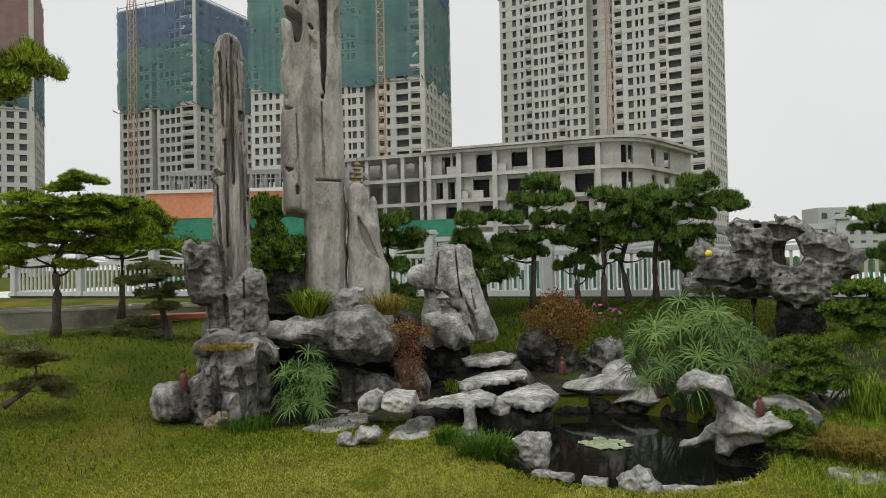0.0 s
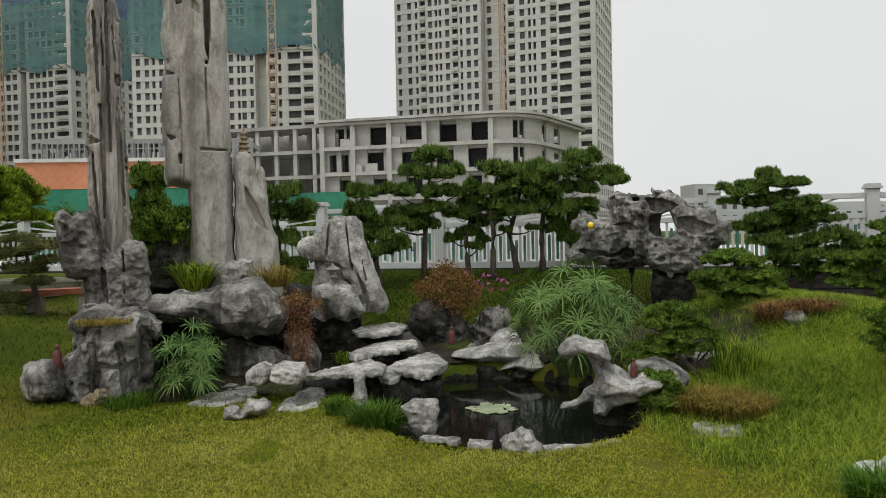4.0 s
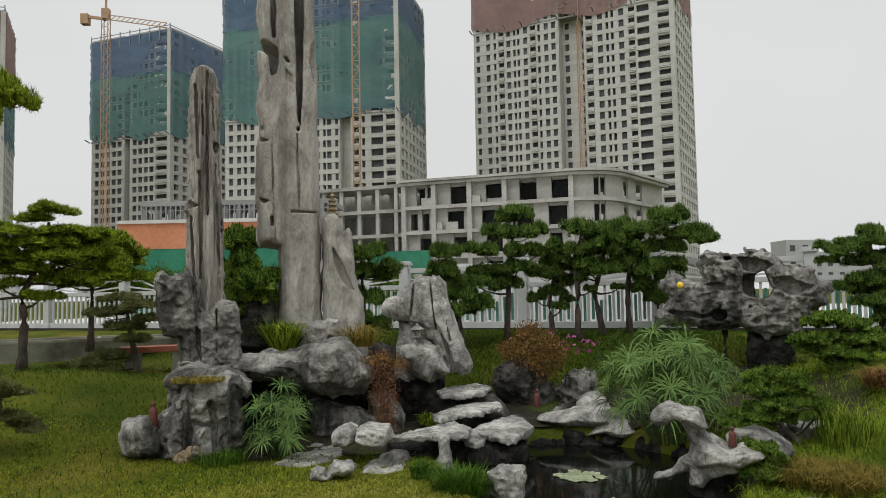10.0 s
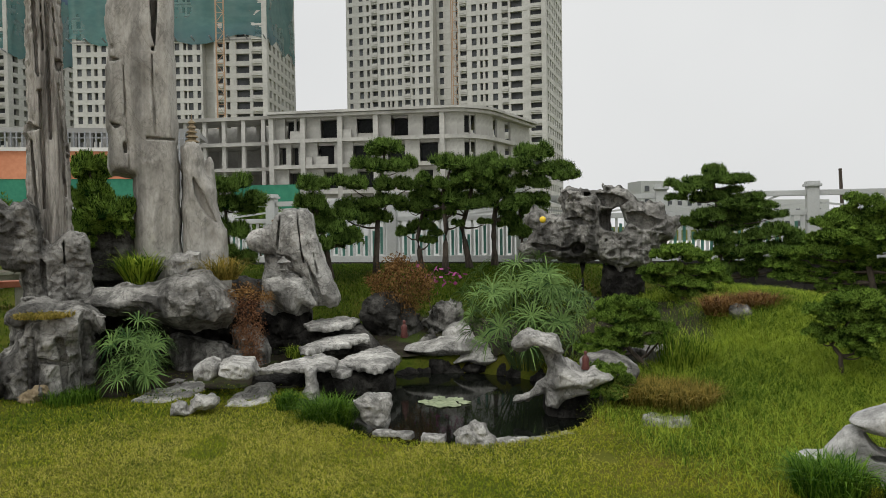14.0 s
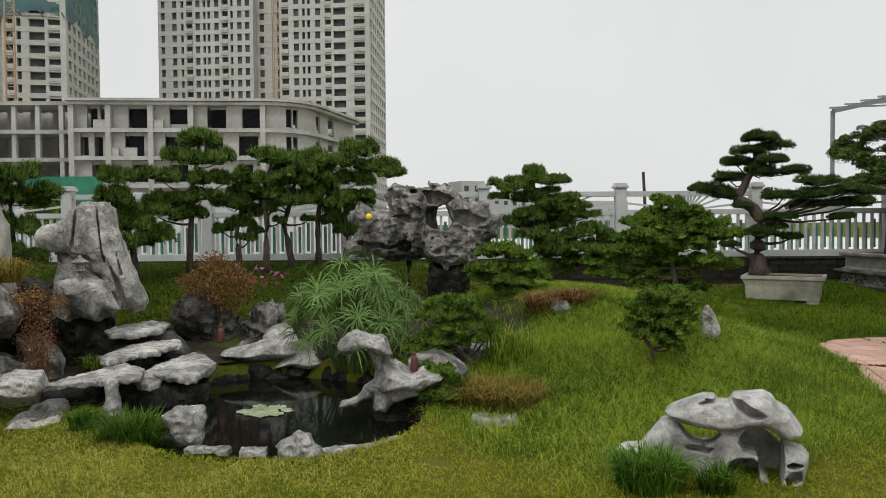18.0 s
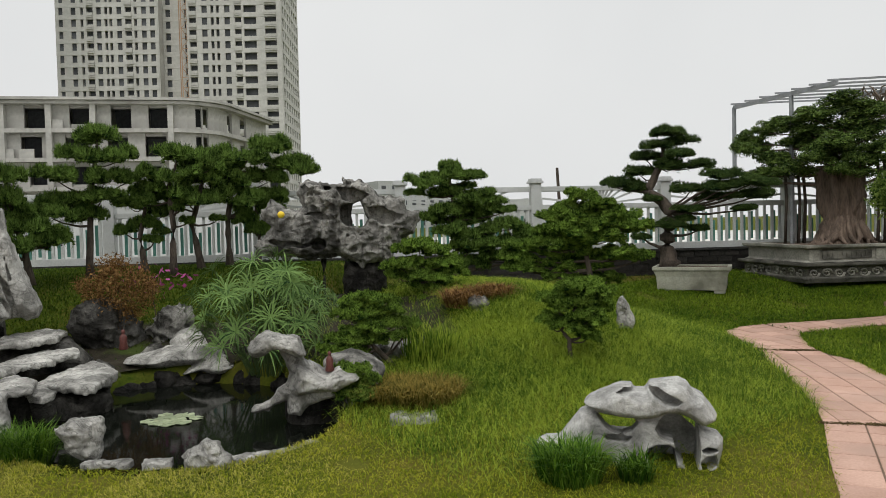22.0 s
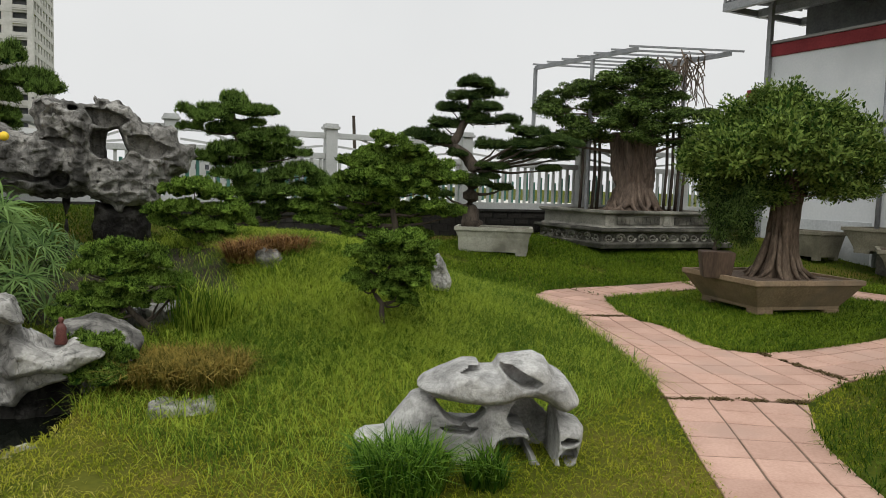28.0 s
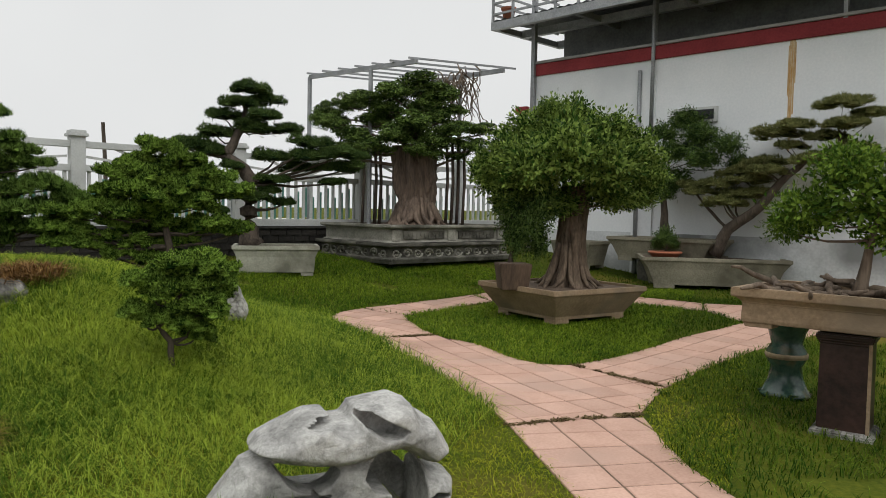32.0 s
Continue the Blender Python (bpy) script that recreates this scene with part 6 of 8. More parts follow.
tree("bonsai_tree", "green juniper below the hollow rock", spot(4.9, 8.9, 0.72, 30), 0.0078, stick((25, -32), (20, 7), (12, 45), (12, 84)),
     [(12, 87, 29, 11), (-13, 79, 21, 10), (38, 77, 23, 11), (-20, 56, 24, 11), (12, 57, 24, 11), (53, 58, 27, 11), (68, 46, 21, 11), (42, 34, 28, 11), (-27, 41, 19, 10), (31, 15, 29, 11), (61, 19, 21, 10), (9, 38, 23, 10), (24, -1, 16, 8)], kind="juniper", thick=5, group="garden junipers", seed=22)

# bushes beyond the fence
for i, (az, dist, z0_, w_) in enumerate(((-27, 21.5, 0.9, 78), (-23.5, 22.5, 0.8, 70), (-20.5, 22, 0.9, 84), (-17.5, 22.5, 0.9, 74), (-14.6, 22, 0.8, 66), (-5.5, 20.5, 0.9, 60))):
    tree("bush", "leafy green bush growing behind the white fence", spot(1.2 + dist * math.sin(radians(az)), 2.4 + dist * math.cos(radians(az)), 0.85, az), 0.017, stick((0, -45), (2, 20), (0, 80)),
         [(0, 92, w_ * 0.5, 26), (-w_ * 0.4, 80, w_ * 0.4, 24), (w_ * 0.4, 78, w_ * 0.4, 24), (0, 60, w_ * 0.7, 28)], kind="bright", thick=4, group="bushes behind the fence", category="bush", seed=60 + i)


# ---- rockery ----
def crag(X, Y, Z, seed):
    """Creased, flat-faced noise from -1 to 1."""
    a, b, c = 0.80 * X + 0.36 * Y - 0.48 * Z, -0.6 * X + 0.48 * Y - 0.64 * Z, 0.8 * Y + 0.6 * Z
    fl = [np.floor(t) for t in (a, b, c)]
    fr = [t - f for t, f in zip((a, b, c), fl)]
    fi = [f.astype(np.int64) + 100000 for f in fl]
    out = 0
    for i in (0, 1):
        for j in (0, 1):
            for k in (0, 1):
                w = (fr[0] if i else 1 - fr[0]) * (fr[1] if j else 1 - fr[1]) * (fr[2] if k else 1 - fr[2])
                out = out + w * hash3(fi[0] + i, fi[1] + j, fi[2] + k, seed)
    return out


def carve(name, label, m, material, shapes, cut=(), u=0.01, step=2.0, rough=3.0, grain=26.0, tall=1.0, blend=2.0, pits=0.0, seed=1, wave=1.3, category="rock", group=""):
    """A carved stone. shapes: ("p", depth place, half depth, edge width, outline) cushions, ("s", top, thickness, edge drop, plan) slabs, or ellipsoids and boxes as in rock_mesh.
    cut: ("c", from, to, outline) sinks an outline between two depths. Sizes in steps of u metres; depth grows away from the lawn."""
    lo, hi = np.full(3, 1e9), np.full(3, -1e9)
    for s in shapes:
        if s[0] == "s":
            q = np.asarray(s[4])
            a, b = (q[:, 0].min(), q[:, 1].min(), s[1] - s[2]), (q[:, 0].max(), q[:, 1].max(), s[1])
        elif s[0] == "p":
            q = np.asarray(s[4])
            a, b = (q[:, 0].min(), s[1] - s[2], q[:, 1].min()), (q[:, 0].max(), s[1] + s[2], q[:, 1].max())
        else:
            k = abs(s[6]) if s[7] else 0, abs(s[4]) if s[7] else 0
            a, b = (s[1] - s[4] - k[0], s[2] - s[5], s[3] - s[6] - k[1]), (s[1] + s[4] + k[0], s[2] + s[5], s[3] + s[6] + k[1])
        lo, hi = np.minimum(lo, a), np.maximum(hi, b)
    lo, hi = lo - rough - 2 * step, hi + rough + 2 * step

    def fn(X, Y, Z):
        x2, z2 = X[:, :1, :], Z[:, :1, :]
        wx = wave * vnoise(x2 / grain * 1.7, 0 * x2, z2 / grain * 1.7, seed + 7) + 0.5 * wave * crag(x2 / grain * 4, 0 * x2, z2 / grain * 4, seed + 8)
        wz = wave * vnoise(x2 / grain * 1.7, 0 * x2 + 5, z2 / grain * 1.7, seed + 9)
        d = None
        for s in shapes:
            if s[0] == "s":
                xy, yy = X[:, :, :1], Y[:, :, :1]
                e2 = outline(xy + wave * crag(xy / grain * 2, yy / grain * 2, 0 * xy, seed + 6), yy + wave * crag(xy / grain * 2, yy / grain * 2, 0 * xy + 9, seed + 6), s[4])
                drop = s[3] * np.clip(1 + e2 / (3 * s[3]), 0, 1) ** 2
                f = np.maximum(e2, np.maximum(Z - s[1] + drop, s[1] - s[2] - Z))
            elif s[0] == "p":
                f2 = outline(x2 + wx, z2 + wz, s[4])
                w = np.clip(-f2 / s[3], 0, 1)
                f = np.maximum(f2, (np.abs(Y - s[1]) - s[2] * (0.12 + 0.88 * np.sqrt(1 - (1 - w) ** 2))) * 0.8)
            else:
                f = (blob if s[0] == "e" else slabbox)(X + wx, Y, Z + wz, s[1:4], s[4:7], tilt=s[7])
            d = f if d is None else smin(d, f, blend)
        g, zt = grain, Z / tall
        n1, n2 = crag(X / g, Y / g, zt / g, seed), vnoise(X / g * 2.1, Y / g * 2.1, zt / g * 2.1, seed + 1)
        n3, n4 = crag(X / g * 4.3, Y / g * 4.3, zt / g * 4.3, seed + 2), crag(X / g * 8.5, Y / g * 8.5, zt / g * 8.5, seed + 3)
        d = d + rough * (0.85 * n1 + 0.7 * (np.abs(n2) * 1.8 - 0.4) + 0.6 * n3 + 0.3 * n4)
        if pits:
            d = d + pits * np.clip(vnoise(X / g * 3.1, Y / g * 3.1, zt / g * 3.1, seed + 5) - 0.35, 0, 1) * 2
        for s in cut:
            if s[0] == "c":
                f = np.maximum(outline(x2 + 0.6 * wx, z2 + 0.6 * wz, s[3]) + 0 * Y, np.maximum(s[1] - Y, Y - s[2]))
            else:
                f = (blob if s[0] == "e" else slabbox)(X, Y, Z, s[1:4], s[4:7], tilt=s[7])
            d = -smin(-d, f + 0.25 * rough * n3, 0.8)
        return d

    v, f = surface(fn, lo, hi, step)
    return thing(name, label, category, m, from_arrays(name, v * u, f, material, True), group)


carve("stone_log", "tall split petrified wood log standing upright", spot(-2.61, 9.34, 1.20, -15.6), M_LOG,
      [("p", 0, 19, 9, [(-19, 339), (-12, 350), (-2, 353), (8, 348), (14, 333), (15, 254), (16, 190), (19, 126), (21, 70), (26, 20), (22, -43), (-21, -41), (-20, 84), (-24, 98), (-23, 162), (-27, 170), (-26, 180), (-21, 184), (-22, 253), (-22, 317)])],
      cut=[("c", -40, -10, [(-15, 324), (-12, 326), (-10, 289), (-9, 232), (-11, 231), (-13, 267)]), ("c", -40, -10, [(-1, 343), (2, 339), (2, 289), (2, 226), (3, 162), (0, 162), (-1, 225)]), ("c", -40, 0, [(7, 254), (14, 253), (13, 243), (9, 239)]),
           ("c", -40, -10, [(-10, 218), (-7, 218), (-5, 162), (-5, 84), (-8, 84), (-9, 155)]), ("c", -40, -10, [(9, 226), (11, 226), (14, 162), (16, 98), (13, 98), (11, 162)]), ("c", -40, -10, [(-19, 162), (-17, 162), (-14, 112), (-12, 63), (-15, 63)]), ("c", -40, -10, [(-6, 317), (-5, 318), (-3, 261), (-5, 261)]), ("c", -40, -10, [(6, 311), (8, 311), (9, 268), (7, 268)]),
           ("c", -40, 6, [(-28, 182), (-19, 181), (-9, 174), (-21, 171), (-29, 170)])],
      step=1.5, rough=2.6, grain=9, tall=12, wave=1.2, seed=8, category="stone log")
carve("standing_stone", "tall split grey standing stone with eroded channels", spot(-1.71, 10.06, 1.2, -9.7), M_PILLAR,
      [("p", 0, 33, 12, [(-41, 475), (-35, 479), (-24, 477), (-20, 471), (-13, 473), (-8, 486), (0, 496), (4, 504), (13, 507), (26, 506), (33, 487), (37, 420), (38, 364), (39, 284), (41, 173), (40, 165), (42, 113), (42, -22), (-15, -20), (-14, 124), (-27, 127), (-39, 128), (-42, 138), (-42, 174), (-44, 220), (-41, 267), (-43, 313), (-40, 349), (-42, 384), (-38, 403), (-40, 440)])],
      cut=[("c", -60, 20, [(6, 511), (20, 512), (20, 435), (19, 363), (18, 323), (16, 294), (14, 283), (11, 299), (10, 347), (10, 394), (7, 435)]), ("c", -60, 6, [(-25, 483), (-20, 472), (-16, 441), (-16, 403), (-21, 401), (-23, 441)]), ("c", -60, 14, [(-47, 405), (-32, 401), (-23, 395), (-13, 389), (-12, 370), (-16, 355), (-23, 352), (-27, 377), (-36, 386), (-47, 392)]),
           ("c", -60, -20, [(-40, 271), (-29, 268), (-19, 268), (-31, 264), (-40, 266)]), ("c", -60, -22, [(-41, 284), (-34, 285), (-32, 280), (-40, 279)]), ("c", -60, -20, [(10, 284), (14, 284), (14, 279), (10, 279)]), ("c", -60, -20, [(-38, 191), (-23, 187), (-32, 182)]), ("c", -60, -18, [(-25, 165), (-21, 167), (-21, 153), (-24, 152)]),
           ("c", -60, -24, [(2, 174), (48, 172), (48, 169), (2, 171)]), ("c", -60, -26, [(-3, 362), (5, 353), (5, 342), (-4, 348)]), ("c", -60, -26, [(-22, 259), (-20, 259), (-18, 129), (-20, 129)]), ("c", -60, -28, [(10, 275), (12, 275), (14, 175), (11, 175)]), ("c", -60, -22, [(29, 395), (34, 404), (36, 363), (32, 344), (27, 371)]), ("c", -60, -24, [(-6, 378), (-1, 378), (4, 370), (-1, 370)])],
      step=1.9, rough=2.4, grain=40, tall=3.0, wave=1.6, seed=11, category="standing stone")
carve("standing_stone", "narrow grey stone slab leaning against the pillar", spot(-1.42, 9.98, 1.0, -7.5), M_PILLAR,
      [("p", 4, 26, 14, [(14, 184), (21, 192), (32, 194), (41, 188), (44, 173), (43, 160), (57, 132), (58, 113), (63, 93), (70, 78), (73, 34), (77, -18), (15, -16)]), ("p", 12, 20, 8, [(40, 163), (47, 175), (53, 176), (57, 163), (58, 102), (44, 102)])],
      cut=[("c", -60, -10, [(27, 148), (36, 132), (50, 105), (57, 87), (43, 98), (30, 125)])], step=2.0, rough=2.6, grain=36, tall=2.0, wave=1.6, seed=13, category="standing stone")
carve("rock", "upright pitted grey rock holding the stone log", spot(-2.65, 9.12, 1.01, -16.2), M_ROCK,
      [("p", 0, 22, 14, [(-47, 105), (-39, 115), (-32, 106), (-24, 110), (-14, 113), (-6, 102), (-1, 77), (3, 50), (-5, 36), (-16, 36), (-27, 34), (-41, 38), (-43, 58), (-46, 84)]), ("p", 8, 30, 18, [(-15, 70), (3, 60), (20, 75), (27, 79), (44, 76), (50, 67), (51, 28), (51, -26), (48, -81), (-38, -74), (-33, -18), (-22, 1), (-22, 28)])],
      cut=[("e", -50, -20, 62, 7, 20, 9, 0), ("e", -38, -24, 92, 4, 12, 5, 0), ("e", -58, -22, 84, 4, 12, 7, 0), ("c", -60, -8, [(20, 70), (22, 69), (22, 16), (20, 16)]), ("e", -46, -24, 44, 9, 10, 4, 0), ("c", -60, -12, [(-3, 50), (3, 43), (4, 3), (-2, 17)])],
      step=1.6, rough=4.0, grain=22, pits=5, seed=5)
carve("rock", "large weathered grey rock with mossy ledges and dark hollow", spot(-2.41, 8.25, 0.10, -16.3), M_ROCK,
      [("p", 4, 44, 38, [(-39, -9), (-40, 35), (-33, 55), (-21, 70), (-10, 79), (3, 85), (24, 88), (41, 84), (49, 75), (44, 61), (35, 53), (32, 25), (35, -17)]), ("p", 34, 32, 12, [(-36, 83), (-32, 90), (-15, 97), (3, 98), (24, 95), (45, 90), (54, 86), (62, 78), (54, 69), (35, 65), (-12, 66), (-29, 71)]), ("p", 34, 26, 18, [(22, 79), (50, 74), (53, 37), (54, -19), (16, -15)]), ("p", -4, 24, 12, [(47, 84), (60, 82), (54, 71), (47, 62), (44, 37), (38, 38), (38, 69)])],
      cut=[("e", 42, -30, 54, 11, 46, 40, 4), ("c", -70, -26, [(-15, 64), (-8, 66), (-4, 35), (-8, -7), (-15, -6), (-11, 36)]), ("c", -70, -28, [(-35, 44), (-16, 47), (23, 39), (23, 35), (-16, 42)]), ("c", -70, -24, [(12, 64), (18, 64), (21, 27), (17, 3), (13, 28)])], step=1.7, rough=6.5, grain=28, seed=3, wave=3.4)
carve("rock", "rounded grey boulder with horizontal cracks", spot(-2.41, 8.25, 0.10, -16.3), M_ROCK,
      [("p", -8, 28, 26, [(-77, 10), (-77, 33), (-71, 45), (-59, 50), (-46, 47), (-37, 39), (-31, 20), (-30, 5)]), ("e", -92, -10, -2, 40, 24, 9, 0)],
      step=1.6, rough=3.2, grain=26, seed=4)
carve("boulder", "big overhanging grey boulder with dark underside", spot(-1.29, 9.11, 0.22, -8.1), M_ROCK,
      [("p", -2, 58, 40, [(-97, 76), (-81, 90), (-56, 95), (-22, 98), (3, 105), (24, 109), (37, 109), (53, 99), (69, 83), (76, 68), (71, 55), (59, 46), (48, 40), (8, 46), (-21, 54), (-41, 63), (-75, 66)])],
      cut=[("c", -90, -44, [(-88, 78), (-56, 84), (-20, 77), (-18, 69), (-56, 73)]), ("c", -90, -46, [(-17, 93), (-9, 95), (2, 65), (12, 48), (1, 49), (-10, 68)]), ("c", -90, -48, [(23, 105), (28, 106), (43, 77), (53, 49), (45, 50), (31, 78)])], seed=17, rough=6.0, grain=36, step=1.8)
# near-black back wall puts shade into the hollow under the boulder
carve("boulder", "near-black rock wall standing for shade behind the overhanging boulder", spot(-1.29, 9.11, 0.22, -8.1), M_ROCKDARK,
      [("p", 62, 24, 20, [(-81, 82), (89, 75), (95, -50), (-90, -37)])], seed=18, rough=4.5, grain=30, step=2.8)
carve("boulder", "low grey rock under the overhanging boulder", spot(-1.29, 9.11, 0.22, -8.1), M_ROCK,
      [("p", 24, 26, 18, [(-4, 32), (8, 34), (34, 28), (61, 20), (83, 8), (82, -28), (60, -34), (5, -30), (-2, -2)]), ("p", 34, 26, 18, [(68, 32), (86, 39), (102, 32), (116, 4), (115, -44), (67, -41)])], seed=19, rough=4.0, grain=30, step=2.2)
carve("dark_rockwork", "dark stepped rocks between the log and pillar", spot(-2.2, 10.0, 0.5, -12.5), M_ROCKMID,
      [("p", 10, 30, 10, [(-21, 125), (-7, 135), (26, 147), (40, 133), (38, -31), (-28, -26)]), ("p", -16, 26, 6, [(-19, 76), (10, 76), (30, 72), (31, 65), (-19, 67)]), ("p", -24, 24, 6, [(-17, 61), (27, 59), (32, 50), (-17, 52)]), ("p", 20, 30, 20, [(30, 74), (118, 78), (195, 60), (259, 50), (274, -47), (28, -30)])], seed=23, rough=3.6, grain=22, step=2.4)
carve("rock", "small pale round rock beside the pillar", spot(-1.2, 9.45, 1.22, -7.3), M_ROCKPALE,
      [("p", 0, 18, 13, [(-21, 17), (-12, 28), (-3, 31), (3, 29), (10, 33), (20, 30), (22, 17), (20, -6), (-17, -4)])], cut=[("e", 9, -16, 8, 3, 8, 3, 0)], step=1.4, rough=2.2, grain=16, seed=21)
carve("cone_rock", "pale ridged overhanging rock with blunt foot", spot(0.1, 10.0, 0.50, 0.6), M_ROCKPALE,
      [("p", 0, 32, 26, [(-31, 130), (-22, 147), (-7, 154), (16, 155), (27, 147), (32, 114), (41, 87), (51, 61), (60, 38), (58, 26), (46, 24), (40, 30), (31, 26), (22, 33), (14, 54), (6, 69), (-8, 80), (-23, 92)]), ("p", 2, 22, 16, [(-61, 114), (-51, 127), (-30, 136), (-7, 130), (-2, 105), (-16, 92), (-44, 97), (-57, 104)]),
       ("p", -24, 22, 18, [(-37, 66), (-16, 70), (0, 72), (14, 63), (22, 45), (30, 30), (21, 24), (10, 32), (2, 20), (-13, 24), (-24, 38), (-37, 46)]), ("p", 16, 26, 22, [(-36, 100), (14, 92), (21, 39), (12, -37), (-48, -35), (-42, 40)])],
      cut=[("c", -60, -14, [(-16, 148), (-14, 148), (-17, 115), (-20, 92), (-22, 92), (-19, 122)]), ("c", -60, -18, [(5, 150), (7, 150), (10, 114), (14, 84), (11, 84)]), ("c", -60, -20, [(18, 144), (21, 144), (24, 106), (32, 69), (29, 69)]), ("c", -60, -12, [(-36, 93), (-23, 98), (-2, 92), (1, 75), (-23, 73), (-37, 79)]), ("c", -60, -16, [(14, 92), (30, 61), (37, 32), (33, 32), (24, 60)])],
      step=1.6, rough=2.6, grain=24, tall=1.8, seed=27)
# near black in place of the shade under the ridged stone
carve("rock", "rock below the ridged stone, near black for shade", spot(0.1, 10.0, 0.50, 0.6), M_ROCKDARK,
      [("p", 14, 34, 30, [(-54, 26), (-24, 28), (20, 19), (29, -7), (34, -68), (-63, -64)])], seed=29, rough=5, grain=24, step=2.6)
carve("hollow_rock", "large grey scholar's rock pierced by a big hole", spot(4.42, 10.07, 1.08, 23.7), M_ROCK,
      [("p", 0, 34, 30, [(-107, 87), (-91, 98), (-78, 90), (-65, 83), (-50, 91), (-60, 107), (-57, 122), (-46, 125), (-27, 124), (-10, 120), (3, 122), (3, 132), (12, 131), (28, 126), (43, 118), (51, 106), (63, 100), (80, 103), (91, 97), (95, 85), (109, 81), (110, 69), (105, 51), (87, 45), (91, 34), (74, 26), (64, 1), (52, 11), (35, 8), (29, 1), (16, 7), (-5, 25), (-27, 19), (-44, 15), (-69, 20), (-111, 26), (-116, 38), (-96, 62), (-106, 70)])],
      cut=[("c", -80, 80, [(18, 93), (30, 97), (34, 86), (42, 73), (37, 65), (26, 60), (16, 63)]), ("c", -80, 6, [(-3, 81), (3, 91), (15, 94), (30, 94), (37, 69), (26, 61), (8, 62), (-1, 70)]), ("e", -30, -30, 38, 10, 40, 9, 0), ("c", -80, -12, [(38, 89), (59, 90), (76, 77), (75, 66), (58, 64), (42, 73)]), ("c", -80, -8, [(-96, 46), (-69, 44), (-43, 39), (-40, 35), (-76, 35), (-96, 40)]), ("c", -80, 10, [(-23, 118), (-11, 116), (-14, 111), (-22, 112)]), ("c", -80, -16, [(-54, 115), (-47, 121), (-43, 110), (-51, 105)]), ("c", -80, -10, [(-7, 115), (17, 116), (38, 105), (30, 94), (2, 97)]), ("e", -66, -30, 72, 7, 10, 6, 0), ("e", -48, -30, 84, 6, 10, 4, 20), ("c", -80, -22, [(68, 40), (87, 43), (87, 34), (74, 29)]), ("e", 16, -34, 30, 6, 10, 4, 10), ("c", -80, -20, [(-51, 80), (-24, 83), (-8, 70), (-27, 71)])],
      step=1.7, rough=5.2, grain=22, pits=6, wave=3.4, seed=31, category="scholar's rock")
carve("rock_stand", "dark stone stand under the hollow rock", spot(4.42, 10.07, 1.08, 23.7), M_ROCKDARK,
      [("p", 6, 24, 18, [(3, 16), (21, 10), (47, 14), (61, 8), (63, -31), (61, -63), (-2, -63), (1, -30)]), ("p", 6, 5, 4, [(-27, 22), (-22, 22), (-23, -63), (-27, -63)])], seed=33, rough=2.5, grain=22, category="stand")
thing("yellow_ball", "small yellow ball resting in the hollow rock", "ball", spot(3.47, 9.80, 1.87, 20), Build().lathe([(0.012, -0.045), (0.035, -0.032), (0.047, 0), (0.035, 0.032), (0.012, 0.045)], 12).mesh("yellow_ball", M_YELLOW, True))
carve("crane_rock", "pale leaning rock with flat head over the pond", spot(2.5, 6.54, 0.08, 20.9), M_ROCKPALE,
      [("p", -8, 20, 9, [(-48, 60), (-45, 65), (-38, 71), (-29, 76), (-20, 73), (-6, 69), (-1, 62), (3, 54), (-4, 53), (-16, 57), (-27, 59), (-39, 54), (-46, 56)]), ("p", 6, 13, 8, [(-24, 60), (-2, 57), (1, 49), (11, 42), (21, 36), (22, 24), (-16, 23), (-15, 39), (-20, 51)]),
       ("p", -8, 20, 8, [(-14, 28), (-9, 39), (-7, 47), (3, 41), (18, 36), (29, 42), (41, 38), (46, 31), (35, 25), (25, 21), (8, 22), (-7, 19)]), ("p", 2, 13, 9, [(-47, 7), (-42, 12), (-31, 14), (-23, 26), (-15, 31), (-7, 28), (-10, 17), (-21, 11), (-32, 6), (-42, 5)]), ("p", 2, 17, 9, [(-16, 28), (25, 28), (33, 23), (24, 15), (11, 13), (2, 9), (-5, 0), (-14, 2)])],
      cut=[("c", -50, -12, [(-2, 20), (11, 23), (27, 22), (25, 19), (3, 16)])], step=1.0, blend=1.0, seed=37, rough=1.9, grain=20)
# added rock, coloured as the shade below the leaning head
carve("rock", "added near-black rock for shade under the leaning rock", spot(2.5, 6.54, 0.08, 20.9), M_ROCKDARK,
      [("p", 18, 20, 16, [(-14, 17), (13, 22), (40, 23), (44, -25), (-18, -29)])], step=2.0, rough=3, grain=20, seed=36)
carve("rock", "smooth grey rock slab beside the leaning rock", spot(2.5, 6.54, 0.08, 20.9), M_ROCK,
      [("p", 30, 30, 14, [(16, 40), (23, 47), (42, 50), (61, 44), (72, 35), (70, 26), (65, -4), (22, -6)])], step=1.6, seed=38, rough=2.4, grain=26)
carve("table_rock", "flat-topped pale rock standing on one foot", spot(0.16, 7.6, 0.02, 0.8), M_ROCKPALE,
      [("s", 38, 7, 2, [(-50, 0), (-29, 32), (1, 70), (21, 83), (38, 48), (32, 3), (6, 2), (-28, 2)]), ("p", 2, 9, 8, [(3, 38), (15, 36), (13, 22), (18, 8), (19, -7), (-2, -7), (1, 16)]), ("s", 30, 8, 2, [(25, 68), (41, 72), (51, 23), (40, 3), (28, 21)])], cut=[("e", -28, -16, 37, 4, 8, 2.5, 0), ("e", -8, -18, 40, 5, 8, 2.5, 0), ("e", -44, -14, 34, 3, 8, 2, 0)], step=1.2, rough=1.7, grain=18, seed=41)
